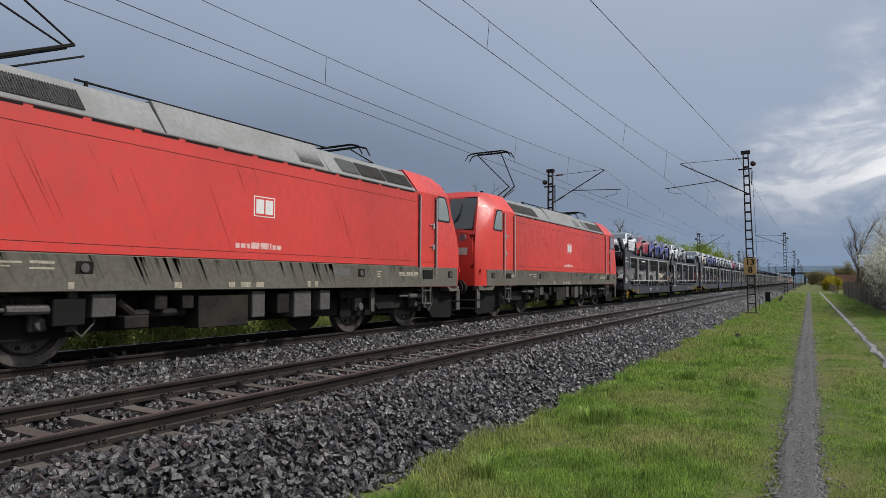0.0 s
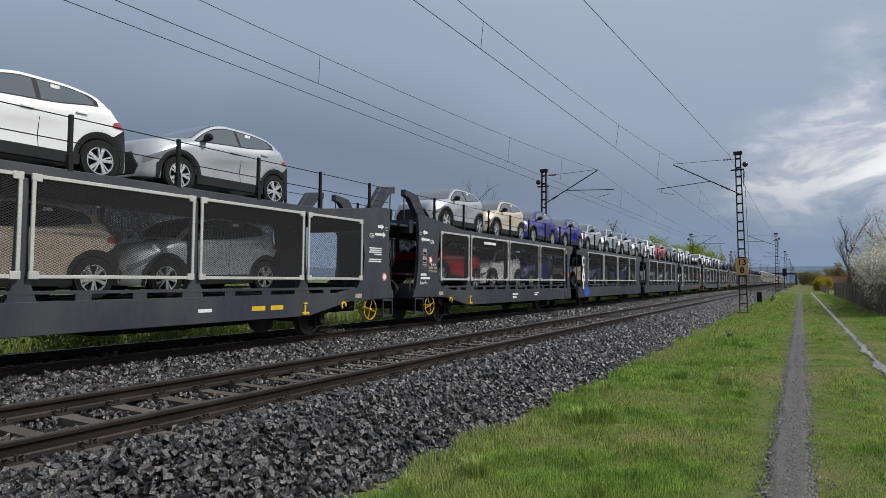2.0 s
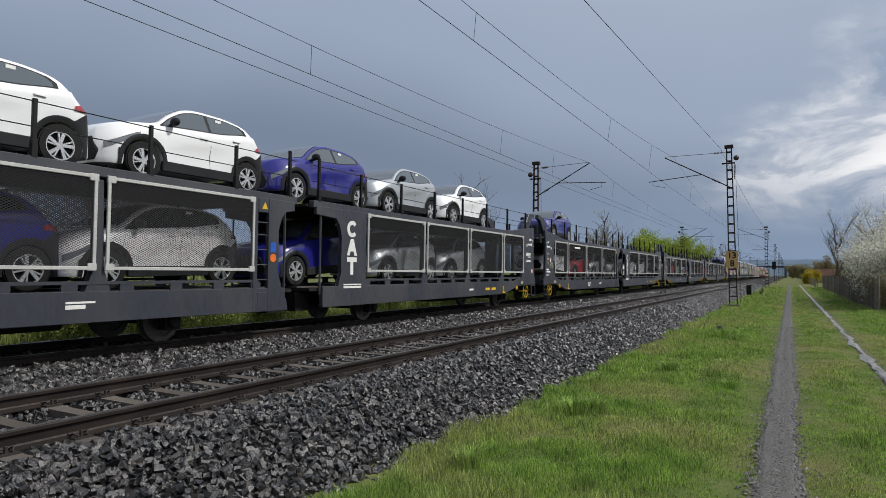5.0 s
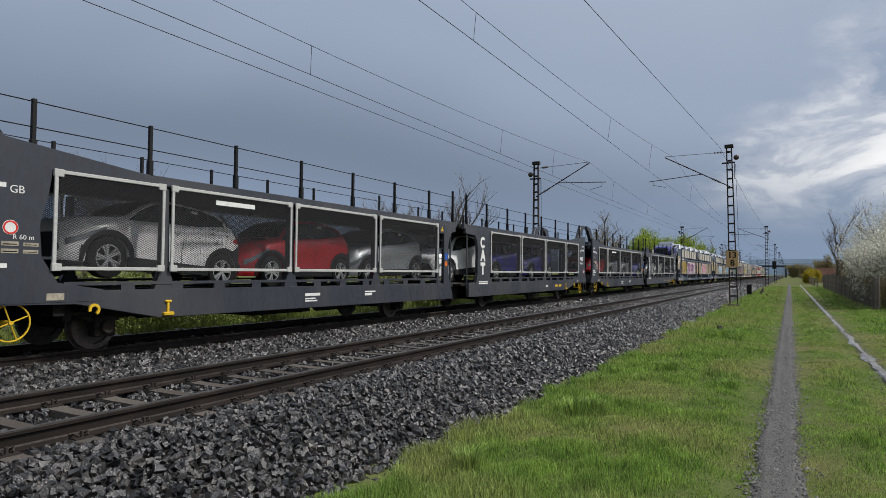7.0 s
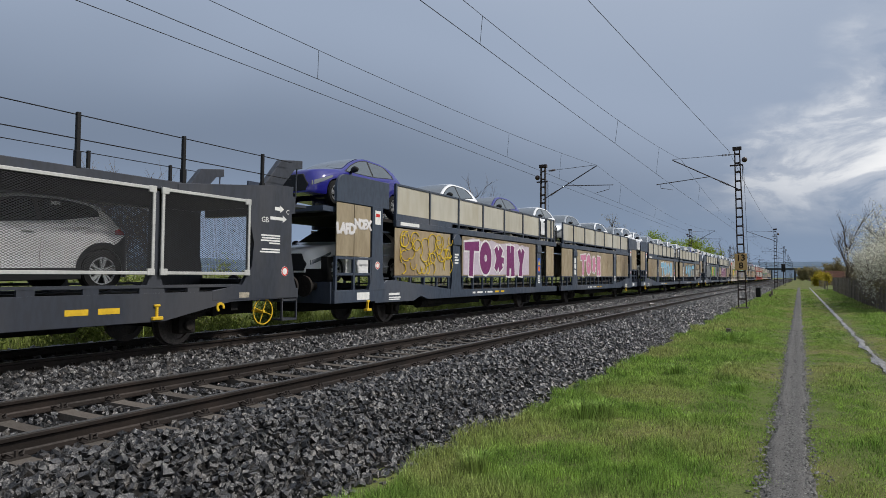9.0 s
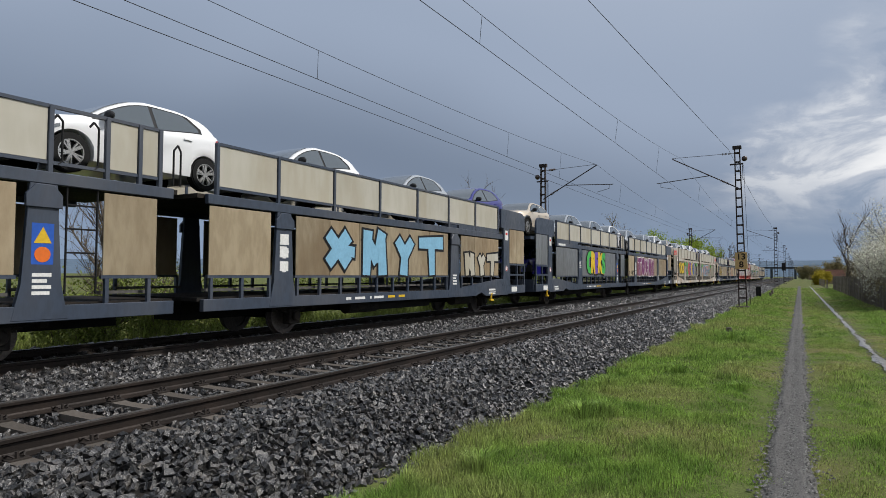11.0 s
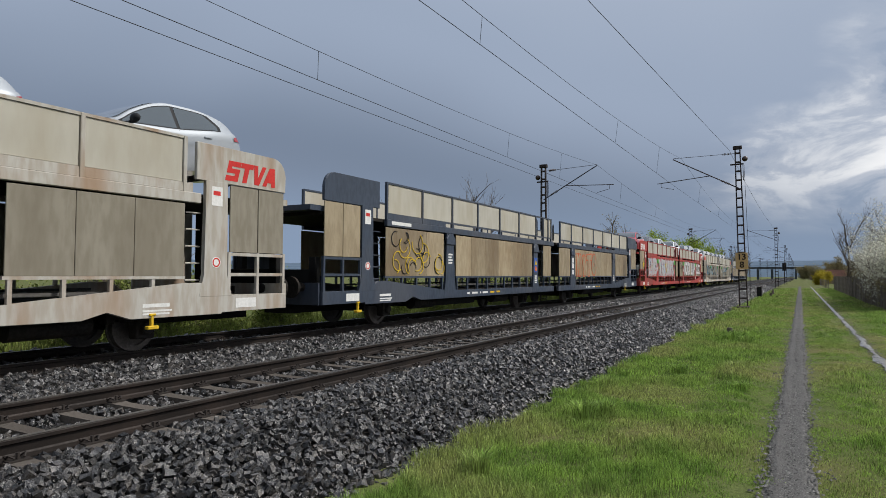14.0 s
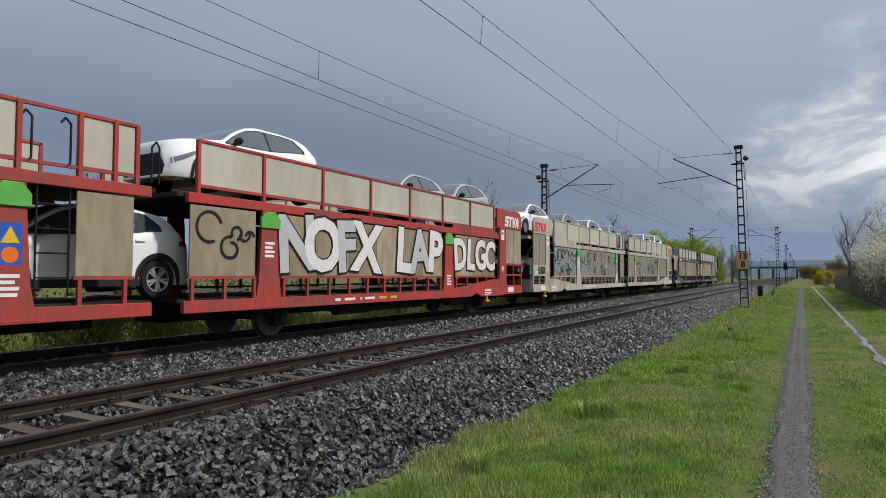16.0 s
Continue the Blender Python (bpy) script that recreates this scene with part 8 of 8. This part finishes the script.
    for x0, x1, z0, z1 in ((-1.25, 1.25, 1.12, 1.42), (-1.25, -1.05, 0.8, 2.7), (1.05, 1.25, 0.8, 1.7), (-0.5, 0.5, 0.85, 1.3)):
        box(bm, x0, x1, y - 0.06, y + 0.10, z0, z1)
    part("end_frame", bm, M["black"], wagon, "black end frame above the buffers", bevel=0.01)
    buffers(wagon, L, not front)
    running_gear(wagon, gear, 0.40)
    return wagon


PANEL_START = 237.2
ORDER = ["wag_blue"] * 6 + ["wag_white"] * 2 + ["wag_blue"] * 2 + ["wag_red"] * 2 + ["wag_white"] * 2 + ["wag_blue"] * 2
PANEL_OF = ["tan"] * 4 + ["zinc"] + ["tan"] + ["dull_panel"] * 2 + ["tan"] * 4 + ["dull_panel"] * 2 + ["tan"] * 2
made_p, wagons = {}, []
for k, (colour, panels) in enumerate(zip(ORDER, PANEL_OF)):
    front = k % 2 == 0
    wagons.append(place(made_p, (front, colour, panels), lambda: make_panel_section(front, colour, panels, True, k), PANEL_START + HALF * k, False, HALF, 0.6))

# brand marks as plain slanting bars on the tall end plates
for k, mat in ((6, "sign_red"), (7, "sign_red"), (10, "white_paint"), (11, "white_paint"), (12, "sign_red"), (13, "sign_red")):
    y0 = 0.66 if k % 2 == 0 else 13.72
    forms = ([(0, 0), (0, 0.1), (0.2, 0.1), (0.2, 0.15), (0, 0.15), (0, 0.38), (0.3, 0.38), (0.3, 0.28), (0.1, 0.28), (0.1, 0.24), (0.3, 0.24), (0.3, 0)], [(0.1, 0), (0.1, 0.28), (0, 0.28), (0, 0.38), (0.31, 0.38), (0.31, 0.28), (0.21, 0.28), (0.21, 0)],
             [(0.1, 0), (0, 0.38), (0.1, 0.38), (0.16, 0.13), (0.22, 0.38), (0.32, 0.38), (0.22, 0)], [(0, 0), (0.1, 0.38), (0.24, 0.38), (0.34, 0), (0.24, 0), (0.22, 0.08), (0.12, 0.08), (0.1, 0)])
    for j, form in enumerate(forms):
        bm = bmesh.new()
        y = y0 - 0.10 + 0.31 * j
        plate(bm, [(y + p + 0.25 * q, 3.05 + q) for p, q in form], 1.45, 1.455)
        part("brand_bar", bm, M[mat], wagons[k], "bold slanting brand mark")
for k in (0, 2, 4, 8, 14):
    bars_label(wagons[k], 1, 1.4605, 3.1, 2.70, [(0.95, 0.09)], "white_paint", label="white lettering on the upper sill")

# graffiti
squiggles(wagons[0], 3.1, 6.0, 1.32, 2.48, 34, "g_yellow", 1)
spray_sheet(wagons[0], 6.75, 12.3, "g_lilac")
graffiti_bars(wagons[0], 1, 1.450, 6.8, 12.0, 1.32, 2.42, 5, "g_purple", "g_white")
graffiti_text(wagons[0], "LAPD", 0.80, 2.36, 0.24, ["g_white"], "g_white", 0.165, 0.012, x=1.434)
graffiti_text(wagons[0], "NOFX", 1.49, 2.50, 0.22, ["g_white"], "g_white", 0.15, 0.012, x=1.434)
graffiti_bars(wagons[1], 1, 1.450, 3.0, 6.6, 1.36, 2.36, 4, "g_pink", "g_white")
graffiti_bars(wagons[2], 1, 1.450, 7.4, 12.4, 1.36, 2.40, 4, "g_sky", "g_white")
graffiti_bars(wagons[3], 1, 1.450, 3.2, 8.8, 1.34, 2.42, 4, "g_sky", "g_black", 2)
graffiti_bars(wagons[3], 1, 1.450, 10.1, 12.7, 1.32, 2.05, 3, "cream", "g_black", 3)
graffiti_text(wagons[4], "CREKS", 9.1, 1.88, 1.0, ["g_green", "g_yellow", "g_violet", "g_yellow", "g_green"], "g_black", 0.64, 0.07)
spray_sheet(wagons[5], 2.55, 8.2, "g_mauve")
squiggles(wagons[5], 2.8, 8.4, 1.32, 2.46, 10, "g_lilac", 51, 1.449, 0.02)
graffiti_bars(wagons[5], 1, 1.450, 2.8, 8.1, 1.30, 2.50, 5, "g_purple", "g_white")
squiggles(wagons[5], 0.35, 1.7, 1.3, 1.62, 10, "g_black", 5, 1.444, 0.014)
graffiti_text(wagons[6], "YAOS", 4.4, 1.92, 0.86, ["g_yellow"], "g_black", 0.70, 0.05)
graffiti_text(wagons[6], "CREKS", 9.5, 1.88, 1.08, ["g_green", "g_red", "g_violet", "g_yellow", "g_blue"], "g_silver", 0.92, 0.05)
squiggles(wagons[7], 0.35, 1.75, 1.35, 2.42, 9, "g_sky", 6, 1.45, 0.03)
graffiti_bars(wagons[7], 1, 1.450, 2.95, 7.0, 1.36, 2.42, 5, "g_rust", "g_sky", 2)
squiggles(wagons[7], 2.8, 7.2, 1.32, 2.46, 18, "g_sky", 61, 1.46, 0.035)
squiggles(wagons[7], 7.3, 9.2, 1.5, 2.3, 9, "g_sky", 62, 1.456, 0.02)
squiggles(wagons[8], 3.1, 5.9, 1.32, 2.46, 14, "g_yellow", 7)
squiggles(wagons[8], 3.1, 5.9, 1.32, 2.46, 10, "g_black", 8, 1.453)
graffiti_bars(wagons[9], 1, 1.450, 2.6, 6.0, 1.34, 2.36, 4, "tan", "g_orange", 3)
for y0, y1 in ((2.9, 5.86), (6.7, 12.98)):
    bm = bmesh.new()
    box(bm, 1.441, 1.4465, y0, y1, 1.30, 2.50)
    part("spray_ground", bm, M["g_silver"], wagons[10], "silver sprayed ground")
    squiggles(wagons[10], y0, y1, 1.32, 2.48, 26, "g_black", 40, 1.4485, 0.035)
    squiggles(wagons[10], y0, y1, 1.32, 2.48, 8, "g_sky", 41, 1.450, 0.09)
    squiggles(wagons[10], y0, y1, 1.32, 2.48, 4, "g_yellow", 42, 1.4515, 0.07)
graffiti_text(wagons[10], "LAPD", 4.4, 1.9, 1.12, ["g_silver"], "g_red", 0.72, 0.05)
graffiti_text(wagons[10], "YF NOFX", 9.85, 1.9, 1.12, ["g_silver"], "g_red", 0.88, 0.05)
for y, z, r in ((4.12, 1.95, 0.2), (9.35, 2.1, 0.24), (9.75, 1.75, 0.22), (9.95, 2.2, 0.2), (12.75, 1.95, 0.2), (6.98, 1.9, 0.15)):
    spray_star(wagons[10], y, z, r, 1.4665)
spray_star(wagons[10], 1.5, 2.05, 0.34, 1.436)
graffiti_text(wagons[11], "NOFX LAP", 5.8, 1.9, 1.14, ["g_silver", "g_white"], "g_black", 0.82, 0.05, squash=0.95)
graffiti_text(wagons[11], "DLGC", 11.3, 1.9, 0.95, ["g_white"], "g_black", 0.72, 0.04, squash=0.85)
squiggles(wagons[11], 0.3, 1.75, 1.32, 2.46, 6, "g_black", 10, 1.45, 0.05)
for k, y0, y1 in ((12, 2.9, 5.85), (12, 6.7, 12.95), (13, 2.6, 9.0)):
    squiggles(wagons[k], y0, y1, 1.32, 2.46, 22, "g_sky", 20 + k, 1.45, 0.04)
    squiggles(wagons[k], y0, y1, 1.32, 2.46, 22, "g_black", 30 + k, 1.453, 0.03)

# loads of the panel-sided wagons
TOPS = {0: ("blue", "white", "blue", "white"), 1: ("silver", "white", "silver", "white"), 2: ("white", "silver", "white", "white"), 3: ("white", "silver", "blue"), 4: ("beige", "silver", "silver", "white"), 5: ("silver", "silver", "white"),
        6: ("beige", "silver", "white", "white"), 7: ("blue", "silver", "silver"), 10: ("red", "grey", "white"), 11: ("white", "silver", "silver"), 12: ("white", "silver", "white", "silver"), 13: ("blue", "white", "white")}
FIRST = {0: (0.55, 5.45, 9.2, 13.4), 4: (0.45, 5.1, 9.1, 13.1), 6: (0.45, 5.0, 9.0, 13.15), 10: (1.3, 5.3, 9.5, 13.2), 3: (2.0, 6.6, 10.85), 5: (1.65, 6.85, 10.8), 7: (1.75, 6.8, 10.8), 11: (0.5, 6.8, 10.0)}
for k, colours in TOPS.items():
    for i, c in enumerate(colours):
        kind = "city" if (k, i) == (4, 0) else "crossover" if (k, i) in ((6, 3), (11, 0)) else "hatchback"
        offs = FIRST.get(k, (0.45, 5.0, 9.0, 13.2) if k % 2 == 0 else (1.75, 6.8, 10.8, 13.0))
        end = i == 0 and k % 2 == 0 or i == len(colours) - 1 and k % 2 == 1  # the outer cars stand on the raised ends
        put_car(kind, c, PANEL_START + HALF * k + offs[i], (3.0 if k % 2 == 0 else 2.90) if end else 2.87, (-0.10 if k % 2 == 0 else 0.10) if end else 0.0)
for k, colours in {0: ("white",), 2: ("silver",), 4: ("blue", "silver"), 6: ("silver",), 7: ("white",), 10: ("silver",), 11: ("white",), 12: ("white",)}.items():
    for i, c in enumerate(colours):
        put_car("crossover" if k in (7, 11) else "hatchback", c, PANEL_START + HALF * k + (-3.1 if k in (7, 11) else (0.55, 10.0)[i]), 1.10 if i == 0 and k not in (7, 11) else 0.88)


def motions():
    """The whole train runs towards and past the camera at a steady speed."""
    for ob, across, s, z, turn, rise in TRAIN:
        walk(ob, [(t, pose(TRACK_FAR + across, s - SPEED * t, z, rise, 0, turn)) for t in (0.0, 4.0, 8.0, 12.0, 16.0)])
    n = int(SECONDS * FPS)
    for ws, y in LOCO_WHEELS:
        walk(ws, [(i / FPS, pose(0, y, 0.625, math.degrees(SPEED * i / FPS / 0.625) % 360)) for i in range(n + 1)])


motions()
